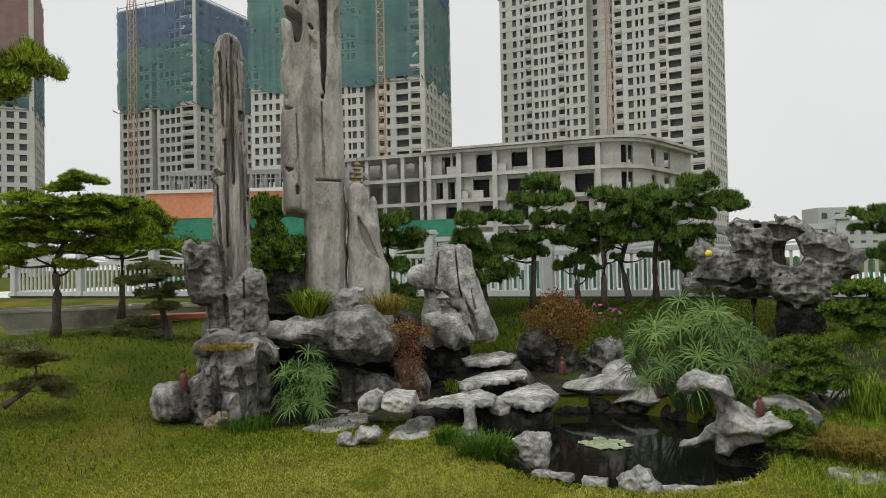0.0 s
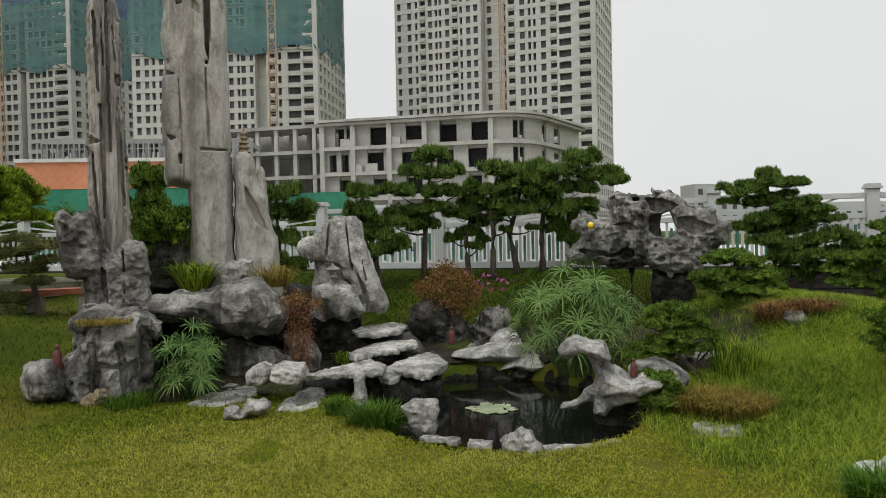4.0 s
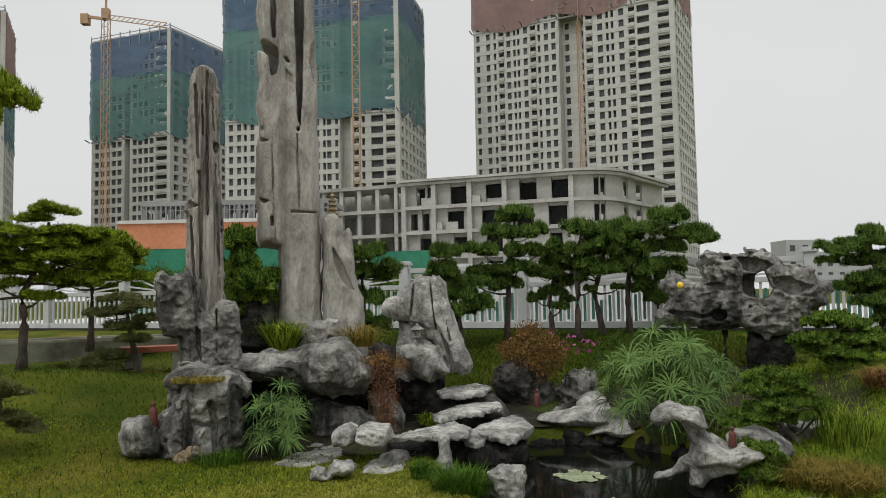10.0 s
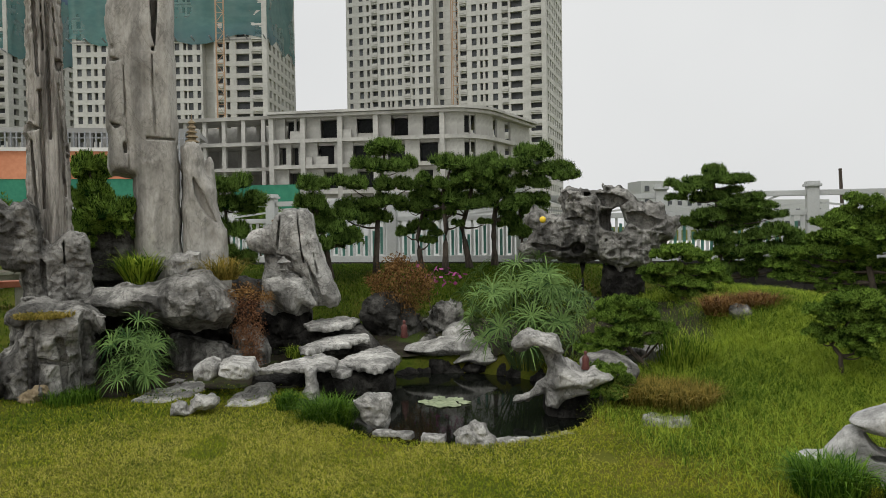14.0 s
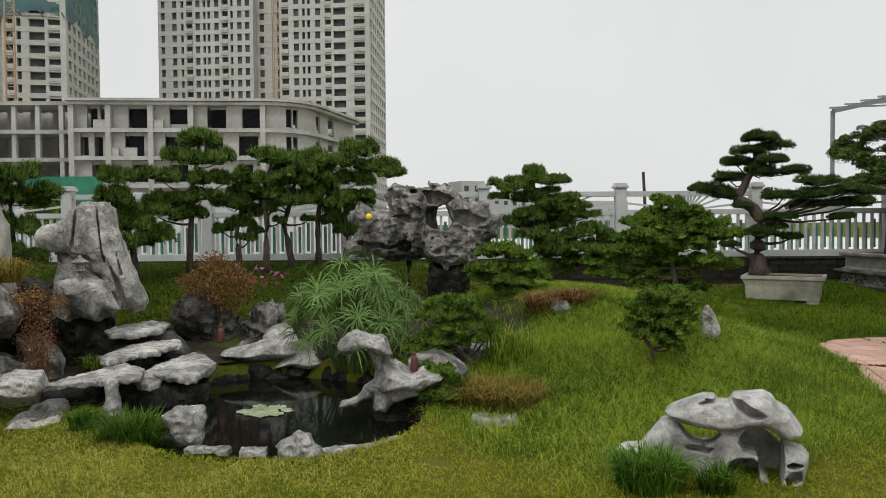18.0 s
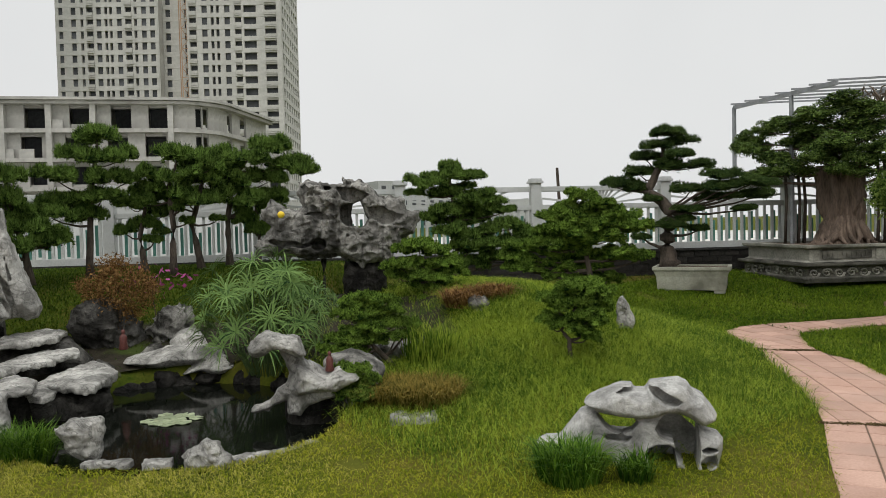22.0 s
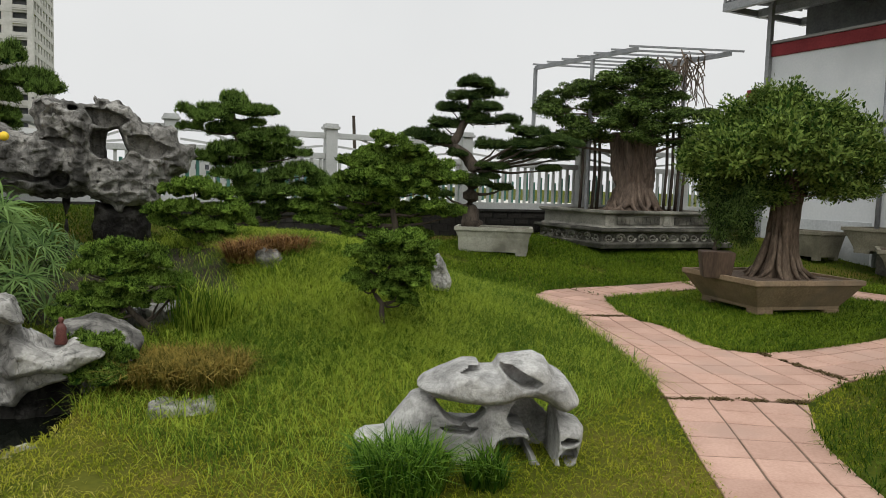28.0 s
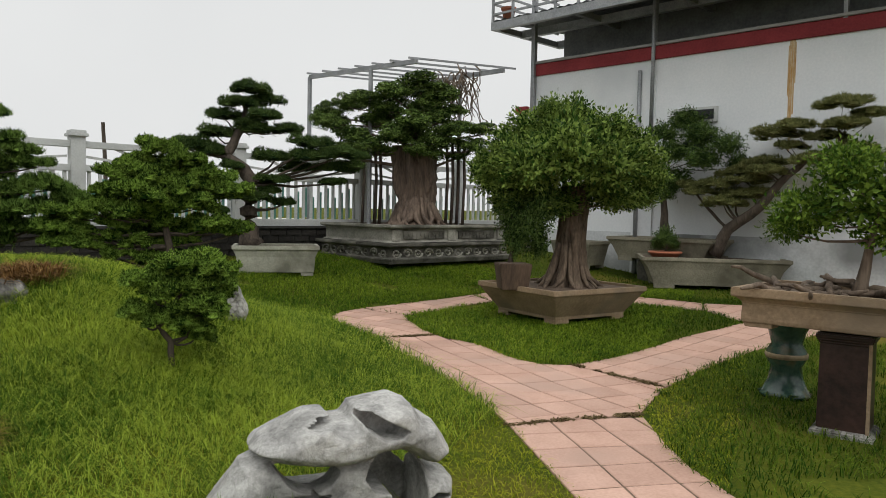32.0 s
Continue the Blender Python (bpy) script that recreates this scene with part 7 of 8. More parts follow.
carve("rock", "jagged pale rock slab beside the table rock", spot(0.16, 7.6, 0.02, 0.8), M_ROCKPALE,
      [("p", 16, 30, 4, [(-81, 44), (-70, 48), (-48, 45), (-44, 36), (-53, 28), (-73, 28), (-82, 35)]), ("p", 30, 24, 6, [(-109, 38), (-100, 45), (-90, 48), (-82, 43), (-79, 33), (-90, 23), (-107, 26)])], step=1.2, rough=2.2, grain=12, seed=42)
# added mass, near black where the table rock shades the ground
carve("rock", "added rock mass, near black for shade under the table rock", spot(0.2, 8.2, 0.0, 1), M_ROCKDARK,
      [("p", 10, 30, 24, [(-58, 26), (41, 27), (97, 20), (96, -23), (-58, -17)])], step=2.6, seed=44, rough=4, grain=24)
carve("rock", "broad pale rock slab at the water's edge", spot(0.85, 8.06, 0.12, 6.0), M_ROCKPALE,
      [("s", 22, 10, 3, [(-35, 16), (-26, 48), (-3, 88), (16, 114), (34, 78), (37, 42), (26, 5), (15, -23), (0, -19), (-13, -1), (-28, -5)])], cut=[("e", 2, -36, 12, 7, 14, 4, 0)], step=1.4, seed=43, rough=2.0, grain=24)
# the slab's undercut shade, built as near-black rock
carve("rock", "near-black rock for shade under the pale slab", spot(0.85, 8.06, 0.12, 6.0), M_ROCKDARK, [("p", 34, 28, 14, [(-30, 14), (22, 15), (27, -19), (-32, -18)])], step=2.4, seed=46, rough=3, grain=20)
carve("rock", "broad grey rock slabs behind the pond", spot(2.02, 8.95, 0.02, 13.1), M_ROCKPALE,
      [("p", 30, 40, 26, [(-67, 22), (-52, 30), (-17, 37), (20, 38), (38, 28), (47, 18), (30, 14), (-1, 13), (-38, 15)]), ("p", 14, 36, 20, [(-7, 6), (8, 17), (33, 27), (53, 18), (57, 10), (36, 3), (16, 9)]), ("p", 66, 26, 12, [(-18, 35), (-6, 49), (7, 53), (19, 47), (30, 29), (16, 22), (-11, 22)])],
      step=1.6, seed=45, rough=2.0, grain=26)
# shade under the far slabs, put into this rock's colour
carve("rock", "near-black rock for shade behind the pond slabs", spot(2.02, 8.95, 0.02, 13.1), M_ROCKDARK, [("p", 24, 30, 14, [(-79, 12), (-39, 11), (3, 10), (57, 3), (70, 2), (74, -27), (-82, -28)])], step=2.4, seed=48, rough=3, grain=20)
carve("stepping_stone", "flat pale stone set in the lawn", spot(-1.2, 7.81, 0.09, -8.7), M_ROCKPALE,
      [("s", 5, 12, 3, [(-33, -2), (-14, 53), (11, 101), (42, 70), (47, 35), (27, -1), (-2, -20)])], step=1.4, rough=1.6, grain=18, seed=47, group="flat stones")
carve("stepping_stone", "flat pale stone with layered edge", spot(-0.48, 7.49, 0.06, -3.7), M_ROCKPALE,
      [("s", 8, 12, 3, [(-13, -15), (-3, 31), (15, 47), (37, 57), (39, 29), (31, -9), (13, -24)]), ("s", 14, 14, 4, [(8, 31), (25, 64), (39, 50), (37, 25), (19, 14)])], step=1.2, rough=1.8, grain=12, seed=49, group="flat stones")
carve("rock", "small pale rock lying on the grass", spot(-0.86, 7.15, 0.07, -6.9), M_ROCKPALE,
      [("p", 0, 12, 9, [(-18, 4), (-15, 14), (-10, 17), (-4, 14), (-3, 9), (5, 19), (21, 20), (26, 14), (21, 7), (5, 6), (-2, 2)])], step=0.9, rough=1.6, grain=10, seed=51)
for z_, pts_ in ((38, [(-34, -19), (-17, 21), (18, 44), (38, 11), (25, -33), (2, -58), (-26, -59)]), (24, [(-35, -116), (-12, -56), (16, -29), (46, -29), (45, -64), (21, -101), (-5, -123), (-28, -145)])):
    carve("stepping_stone", "flat grey stone climbing the bank", spot(0.57, 9.78, 0.22, 3.3), M_ROCKPALE, [("s", z_, 7, 2, pts_)], step=1.3, rough=1.8, grain=16, seed=53 + z_, group="flat stones")
# added mass under the slabs; its dark tone paints the shade there
carve("rock", "added rock bank under the flat stones, coloured as in shade", spot(0.57, 9.78, 0.22, 3.3), M_ROCKMID, [("p", 10, 34, 22, [(-45, 24), (-13, 30), (39, 31), (55, 13), (75, -8), (82, -68), (-59, -64)])], step=2.6, rough=3.6, grain=22, seed=56)
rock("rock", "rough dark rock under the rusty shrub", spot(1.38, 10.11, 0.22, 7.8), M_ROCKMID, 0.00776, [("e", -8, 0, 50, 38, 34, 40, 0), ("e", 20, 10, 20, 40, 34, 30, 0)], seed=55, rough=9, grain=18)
rock("rock", "rough grey rock on the bank", spot(2.12, 9.98, 0.36, 12), M_ROCK, 0.00787, [("e", 0, 0, 30, 30, 28, 24, 0), ("e", -20, 0, 12, 24, 24, 20, 0)], seed=57, rough=8, grain=16)
carve("rock", "pale rock by the grass tuft at the pond", spot(0.76, 6.45, 0.02, 6.5), M_ROCKPALE,
      [("p", 0, 14, 9, [(-19, 27), (-9, 32), (12, 31), (14, 21), (11, 13), (10, 0), (-3, 3), (-13, 12)])], step=1.0, rough=1.8, grain=14, pits=2, seed=59)
carve("rock", "small white rock on the pond's rim", spot(1.44, 5.72, 0.05, 14.3), M_ROCKPALE,
      [("p", 0, 11, 7, [(-15, 9), (-7, 15), (0, 19), (8, 17), (12, 10), (18, 5), (17, -2), (-14, -2)])], step=0.9, rough=1.5, grain=10, pits=2, seed=61)
carve("pierced_rock", "low pale scholar's rock full of round holes", spot(3.98, 4.06, 0.03, 44.5), M_PIERCED, u=0.005, shapes=
      [("p", -8, 44, 14, [(-80, 85), (-73, 93), (-58, 101), (-40, 109), (-30, 112), (-15, 112), (-11, 106), (3, 107), (9, 116), (24, 119), (47, 122), (57, 117), (63, 107), (76, 99), (86, 88), (93, 76), (92, 70), (77, 61), (69, 64), (59, 72), (46, 77), (28, 76), (16, 71), (-5, 69), (-29, 71), (-58, 76)]),
       ("p", -2, 36, 20, [(-146, 27), (-135, 34), (-115, 36), (-106, 46), (-97, 58), (-86, 72), (-64, 80), (-11, 79), (30, 81), (61, 72), (76, 53), (96, 50), (103, 44), (102, 30), (97, 10), (95, -22), (52, -14), (3, -12), (5, -19), (-20, -25), (-47, -20), (-62, -1), (-92, 10), (-121, 12)])],
      cut=[("c", -90, 90, [(-61, 75), (-47, 75), (-29, 74), (-13, 71), (-7, 66), (-15, 55), (-28, 50), (-41, 52), (-51, 60)]), ("c", -8, 90, [(-70, 80), (1, 79), (2, 41), (-58, 43)]), ("c", -90, 30, [(14, 57), (18, 68), (26, 75), (38, 78), (52, 77), (62, 69), (69, 59), (70, 23), (68, 7), (54, 6), (42, 16), (38, 41), (23, 44)]), ("c", -90, 22, [(2, 21), (6, 32), (16, 37), (32, 38), (42, 31), (40, 5), (6, 6)]), ("c", -90, 90, [(71, 33), (78, 37), (89, 36), (93, 32), (82, 28), (74, 29)]), ("c", -90, -12, [(70, 16), (78, 25), (90, 26), (93, 10), (73, 5)]), ("c", -90, 4, [(-70, 20), (-57, 23), (-43, 19), (-40, 6), (-63, 8)]),
           ("c", -90, -18, [(4, 113), (19, 114), (36, 106), (49, 99), (43, 93), (28, 92), (15, 101)]), ("c", -90, -14, [(-37, 105), (-25, 111), (-13, 110), (-12, 105), (-30, 103)]), ("e", -62, -40, 78, 13, 12, 9, 0), ("c", -90, -22, [(-55, 47), (-34, 50), (-15, 47), (-22, 39), (-48, 41)]), ("c", -90, -14, [(-24, 14), (-3, 12), (1, -10), (-18, -10)])],
      step=1.5, rough=1.5, grain=44, blend=3, wave=1.6, seed=83, category="scholar's rock")
carve("rock", "pointed pale stone behind the juniper", spot(6.15, 6.38, 0.45, 44), M_ROCKPALE, [("p", 0, 10, 6, [(-10, 36), (-6, 41), (-2, 42), (3, 33), (11, 16), (9, 6), (-9, 5)])], step=0.9, rough=1.2, grain=12, seed=77)
for i, (x, y, w, a_) in enumerate(((0.86, 6.2, 30, 28), (1.18, 6.02, 16, 20), (1.78, 5.72, 26, 4), (1.98, 5.69, 30, 0), (2.17, 5.72, 30, -8), (2.37, 5.78, 28, -22), (2.55, 5.92, 22, -45), (2.72, 6.1, 20, -50), (0.45, 6.75, 24, 40))):
    rock("rim_stone", "flat pale stone on the pond's rim", spot(x, y, 0.055, a_), M_ROCKPALE, 0.005, [("b", 0, 0, -1, 1.15 * w, 10 + 2 * (i % 3), 5 + (i % 2), 0)], step=2.0, seed=63 + i, rough=1.6, warp=2.0, grain=14, group="pond rim stones")
rock("rock", "flat pale stone in the long grass", spot(3.10, 5.71, 0.10, 28), M_ROCKPALE, 0.005, [("b", 0, 0, 6, 38, 24, 8, 3)], step=2.6, seed=75, rough=3, grain=16)
rock("rock", "grey stone in dry grass on the mound", spot(4.98, 7.52, 0.70, 33), M_ROCK, 0.0065, [("e", 0, 0, 10, 20, 16, 14, 0)], step=2.6, seed=79, rough=4, grain=14)
rock("rock", "pale flat rock behind the pond juniper", spot(3.9, 7.35, 0.32, 27), M_ROCKPALE, 0.0062, [("b", -5, 0, 12, 50, 30, 14, 2)], step=3, seed=80, rough=4, grain=18)
rock("rough_stone", "small rough brown stone on the lawn", spot(-2.42, 7.87, 0.14, -17), M_STRAW, 0.0062, [("e", 0, 0, 9, 20, 14, 14, 14), ("e", 12, 0, 18, 10, 10, 10, 0)], step=2, seed=81, rough=5, grain=8)

# added stones, near black for the shade along the far edge
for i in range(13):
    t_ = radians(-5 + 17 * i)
    rock("shade_lining_stone", "added near-black stone for shade at the pond's far edge", pose(1.62 + 1.47 * math.cos(t_), 7.35 + 1.76 * math.sin(t_), -0.03, 0, 0, 40 * i), M_ROCKDARK, 0.005, [("e", 0, 0, 6 + 3 * (i % 3), 44, 34, 22 + 4 * (i % 2), 0)], step=5, seed=91 + i, rough=6, grain=26, group="pond lining stones")
for i, (x, y, z, w) in enumerate(((1.1, 9.25, 0.2, 60), (2.75, 9.0, 0.2, 56), (0.75, 8.75, 0.12, 50), (3.3, 7.9, 0.2, 60), (1.9, 9.75, 0.3, 60))):
    rock("rock", "low dark rock half buried in the bank", spot(x, y, z - 0.06, 30 * i), M_ROCKDARK if i % 2 else M_ROCK, 0.005, [("e", 0, 0, 6, w, 0.7 * w, 22, 0), ("e", 0.4 * w, 10, 10, 0.5 * w, 0.5 * w, 20, 0)], step=5, seed=120 + i, rough=7, grain=28)


def figurine(x, y, z, h, label):
    b = Build().lathe([(0.20, 0), (0.24, 0.05), (0.17, 0.35), (0.19, 0.6), (0.12, 0.74), (0.06, 0.78), (0.09, 0.84), (0.10, 0.92), (0.05, 1.0)], 12)
    ob = thing("figurine", label, "figurine", pose(x, y, z), b.mesh("figurine", M_STATUE, True))
    ob.scale = (h, h, h)
    return ob


figurine(-2.78, 7.98, 0.50, 0.25, "small brown glazed figurine on a ledge")
figurine(2.68, 6.42, 0.46, 0.17, "small red-brown glazed figurine on the rock")
figurine(1.45, 9.3, 0.40, 0.22, "small brown glazed figurine behind the pond")
figurine(-2.86, 8.93, 1.41, 0.24, "small red-brown figurine in the pitted rock")
b = Build().lathe([(0.05, 0), (0.05, 0.02), (0.018, 0.05), (0.018, 0.14), (0.06, 0.17), (0.045, 0.19), (0.045, 0.24), (0.10, 0.27), (0.03, 0.31), (0.008, 0.35)], 10)
thing("stone_lantern", "tiny pale stone lantern ornament on the rock", "ornament", pose(-0.02, 9.62, 1.10), b.mesh("stone_lantern", M_ROCKPALE, False))
prof = [(0.16, 0)]
for i in range(6):
    z, r = 0.1 * i, 0.155 - 0.016 * i
    prof += [(r * 0.7, z + 0.02), (r * 0.7, z + 0.06), (r * 1.1, z + 0.07), (r * 0.95, z + 0.1)]
prof += [(0.02, 0.64), (0.008, 0.76)]
thing("pagoda_ornament", "small tiered brown pagoda ornament on the stone", "ornament", pose(-1.13, 10.0, 2.80) @ Matrix.Scale(0.6, 4), Build().lathe(prof, 8).mesh("pagoda_ornament", M_STRAW))


# ---- plants ----
def sedge(label, m, n, height, spread, seed, leaf=0.30):
    t = thing("umbrella_sedge", label, "sedge", m)
    r = random.Random(seed)
    for i in range(n):
        a = r.uniform(0, 6.283)
        d = spread * math.sqrt(r.random())
        h = height * r.uniform(0.3, 1.0) * (1 - 0.25 * (d / spread))
        base = Vector((0.25 * d * math.cos(a), 0.25 * d * math.sin(a), 0))
        top = Vector((d * math.cos(a), d * math.sin(a), h))
        mid = base.lerp(top, 0.5) + Vector((-0.06 * math.cos(a), -0.06 * math.sin(a), 0.08))
        stem = part("stem", Build().tube([base, mid, top], [0.006, 0.005, 0.004], 4, False).mesh("stem", M_STEMS), t)
        v, f = [], []
        k = r.randint(15, 19)
        nrm = (Vector((math.cos(a), math.sin(a), 0)) * (0.3 + 0.7 * d / spread) + Vector((r.uniform(-0.3, 0.3), r.uniform(-0.3, 0.3), 0.8))).normalized()
        e1 = nrm.orthogonal().normalized()
        e2 = nrm.cross(e1)
        for j in range(k):
            b = 6.283 * j / k + r.uniform(-0.15, 0.15)
            ln = leaf * r.uniform(0.7, 1.15)
            flat = e1 * math.cos(b) + e2 * math.sin(b)
            o = (flat + nrm * r.uniform(0.05, 0.35)).normalized()
            s = nrm.cross(flat) * 0.0085
            m1 = top + o * ln * 0.5 + Vector((0, 0, 0.02))
            e = top + o * ln + Vector((0, 0, -0.16 * ln))
            q = len(v)
            v += [top - s * 0.4, top + s * 0.4, m1 + s, m1 - s, e]
            f += [(q, q + 1, q + 2), (q, q + 2, q + 3), (q + 3, q + 2, q + 4)]
        part("leaf_whorl", from_arrays("leaf_whorl", [tuple(p) for p in v], f, M_SEDGE), stem)


sedge("large clump of green umbrella sedge by the pond", spot(2.75, 8.35, 0.12, 17), 92, 1.40, 0.86, 3, 0.27)
sedge("small clump of green umbrella sedge under the rock", spot(-1.50, 8.1, 0.10, -11), 40, 0.84, 0.36, 5, 0.22)


def blades(n, place, length, width, bend, seed, up=1.0):
    """Curved grass blades: place(r, n) gives the roots as (n, 3)."""
    r = np.random.RandomState(seed)
    base = place(r, n)
    n = len(base)
    a = r.rand(n) * 2 * np.pi
    ln = length * (0.5 + 0.8 * r.rand(n))
    d = np.stack([np.cos(a), np.sin(a), 0 * a], -1)
    s = np.stack([-np.sin(a), np.cos(a), 0 * a], -1) * width / 2
    be = bend * (0.3 + r.rand(n))
    mid = base + d * (ln * be * 0.35)[:, None] + np.array([0, 0, 1]) * (ln * 0.6 * up)[:, None]
    tip = base + d * (ln * be)[:, None] + np.array([0, 0, 1]) * (ln * (1 - 0.35 * be) * up)[:, None]
    v = np.stack([base - s, base + s, mid + s * 0.8, mid - s * 0.8, tip], 1).reshape(-1, 3)
    q = np.arange(n)[:, None] * 5
    f = np.concatenate([q + [0, 1, 2], q + [0, 2, 3], q + [3, 2, 4]], 0)
    return v, f


def tuft(label, x, y, rad, length, n, material, seed, bend=0.8, name="grass_tuft", cat="grass tuft", zoff=0.0, width=0.010):
    z = gz(x, y) - 0.02 + zoff

    def place(r, k):
        a, d = r.rand(k) * 6.283, rad * np.sqrt(r.rand(k))
        return np.stack([d * np.cos(a), d * np.sin(a), 0 * a], -1)

    v, f = blades(n, place, length, width, bend, seed)
    k = np.hypot(v[:, 0], v[:, 1])
    return thing(name, label, cat, pose(x, y, z), from_arrays(name, v, f, material))


tuft("round tuft of dark green mondo grass", 0.35, 6.72, 0.20, 0.34, 1700, M_TUFT, 1)
tuft("round tuft of dark green mondo grass by the pierced rock", 3.28, 4.02, 0.19, 0.28, 1500, M_TUFT, 2)
tuft("tuft of green mondo grass by the pierced rock", 3.62, 3.78, 0.10, 0.20, 350, M_TUFT, 22)
tuft("tuft of dark green mondo grass in the lawn", 4.55, 2.95 + 1.0, 0.06, 0.16, 120, M_TUFT, 3)
tuft("small green grass tuft by the flat stones", 0.02, 7.1, 0.10, 0.20, 300, M_TUFT, 4)
tuft("dry brown fern grass spilling over the bank", 3.4, 6.12, 0.36, 0.22, 3400, M_BLADEDRY, 5, 1.0, "dry_grass", "dry grass")
tuft("dry brown fern grass spilling over the bank", 3.2, 6.3, 0.32, 0.22, 2600, M_BLADEDRY, 6, 1.0, "dry_grass", "dry grass")
tuft("rusty brown grass on the mound's top", 5.0, 7.82, 0.24, 0.26, 1500, M_RUSTY, 7, 1.2, "dry_grass", "dry grass")
tuft("rusty brown grass on the mound's top", 5.32, 7.72, 0.22, 0.22, 1100, M_RUSTY, 8, 1.2, "dry_grass", "dry grass")
tuft("pale seeding grass at the mound's edge", 3.95, 6.9, 0.25, 0.45, 500, M_BLADELONG, 9, 0.6)
tuft("dry yellow grass behind the boulder", -0.72, 9.3, 0.16, 0.34, 320, M_BLADEDRY, 10, 1.5, "dry_grass", "dry grass", 1.08)
tuft("green fern growing at the pillar's foot", -1.72, 9.55, 0.16, 0.42, 520, M_BLADELONG, 11, 1.1, "fern", "fern", 1.0, 0.018)
tuft("yellow moss grass on the rock ledge", -2.35, 8.1, 0.28, 0.06, 1100, M_BLADEDRY, 12, 1.6, "moss", "moss", 0.80)
tuft("small green grass tuft at the rock's foot", -2.05, 7.85, 0.25, 0.16, 600, M_TUFT, 13)
tuft("small green grass tuft on the stepped rocks", 0.2, 9.5, 0.2, 0.16, 400, M_BLADELONG, 14, 1.2, zoff=0.06)

tree("rusty_shrub", "rounded shrub with small rusty orange leaves", spot(1.52, 10.0, 0.75, 8.9), 0.0077, stick((0, -10), (3, 20), (-5, 50)),
     [(-10, 55, 42, 26), (28, 48, 34, 24), (-35, 30, 30, 22), (5, 25, 44, 24), (40, 20, 24, 18), (-26, 4, 26, 18), (15, -2, 30, 18), (-5, 74, 28, 14), (48, 38, 20, 14), (-50, 42, 20, 14), (-2, -22, 20, 14)], kind="rusty", thick=2.5, category="shrub", seed=30)
tree("hanging_plant", "reddish brown trailing plant hanging down the boulder", spot(-0.42, 8.75, 0.5, -2.5), 0.0066, stick((0, 60), (0, 30), (0, -20)),
     [(0, 62, 44, 20), (4, 32, 32, 26), (2, 0, 28, 26), (0, -36, 25, 24), (-2, -66, 20, 20), (14, 14, 22, 26), (-12, 20, 22, 26), (10, -30, 20, 24)], kind="red", thick=1.5, category="trailing plant", seed=31)
tree("trailing_plant", "straw coloured plant topping the boulder", spot(-0.45, 8.85, 1.0, -2.5), 0.0066, stick((0, -5), (0, 5), (0, 15)),
     [(0, 10, 40, 12), (-35, 4, 26, 9), (34, 0, 24, 10)], kind="rusty", thick=1.0, category="trailing plant", seed=32)
tree("small_shrub", "low green juniper shrub at the pond's edge", spot(2.88, 6.38, 0.10, 20), 0.0052, stick((0, 0), (4, 20), (-4, 50)),
     [(-6, 62, 30, 14), (18, 48, 28, 14), (-24, 40, 28, 14), (4, 28, 34, 14), (30, 24, 24, 12)], kind="juniper", thick=3, category="shrub", seed=33)
b = []
r = np.random.RandomState(4)
v, f = [], []
for i in range(70):
    c = np.array([2.05 + r.randn() * 0.22, 10.6 + r.randn() * 0.15, 1.05 + r.randn() * 0.10])
    o, s = r.randn(3) * 0.03, r.randn(3) * 0.03
    q = len(v)
    v += [c, c + o, c + o + s, c + s]
    f.append((q, q + 1, q + 2, q + 3))
flo = thing("bougainvillea", "thin shrub with bright pink flowers", "shrub", Matrix.Identity(4))
tagged(part("petal", from_arrays("petal", v, f, M_PINK), flo), kind="stuff")
part("stem", Build().tube([(2.05, 10.6, gz(2.05, 10.6) - 0.02), (2.0, 10.6, 0.9), (2.1, 10.6, 1.1)], [0.012, 0.01, 0.006], 5).mesh("stem", M_BARK), flo)

# lily pads
for i, (x, y, rr_) in enumerate((1.55 + (px_ - 1.55) * 0.66, 7.42 + (py_ - 7.3) * 0.66, pr_ * 0.72) for px_, py_, pr_ in ((1.46, 7.36, 0.12), (1.62, 7.44, 0.13), (1.36, 7.20, 0.11), (1.56, 7.16, 0.12), (1.74, 7.28, 0.12), (1.28, 7.36, 0.10), (1.80, 7.42, 0.09), (1.66, 7.02, 0.10), (1.45, 7.04, 0.10), (1.54, 7.58, 0.09), (1.86, 7.15, 0.09))):
    v = [(0, 0, 0.012)]
    for k in range(17):
        a = 0.2 + (6.283 - 0.4) * k / 16
        v.append((rr_ * math.cos(a), rr_ * math.sin(a), 0.012 + 0.004 * math.sin(5 * a)))
    v += [(x_, y_, z_ - 0.006) for x_, y_, z_ in v]
    f = [(0, k, k + 1) for k in range(1, 17)] + [(k + 1, k, 18 + k, 19 + k) for k in range(1, 17)]
    me = bpy.data.meshes.new("lily_pad")
    me.from_pydata(v, [], f)
    me.materials.append(M_PAD)
    thing("lily_pad", "pale green water lily pad floating on the pond", "lily pad", pose(x, y, 0.0, 0, 0, 70 * i), me, group="lily pads")


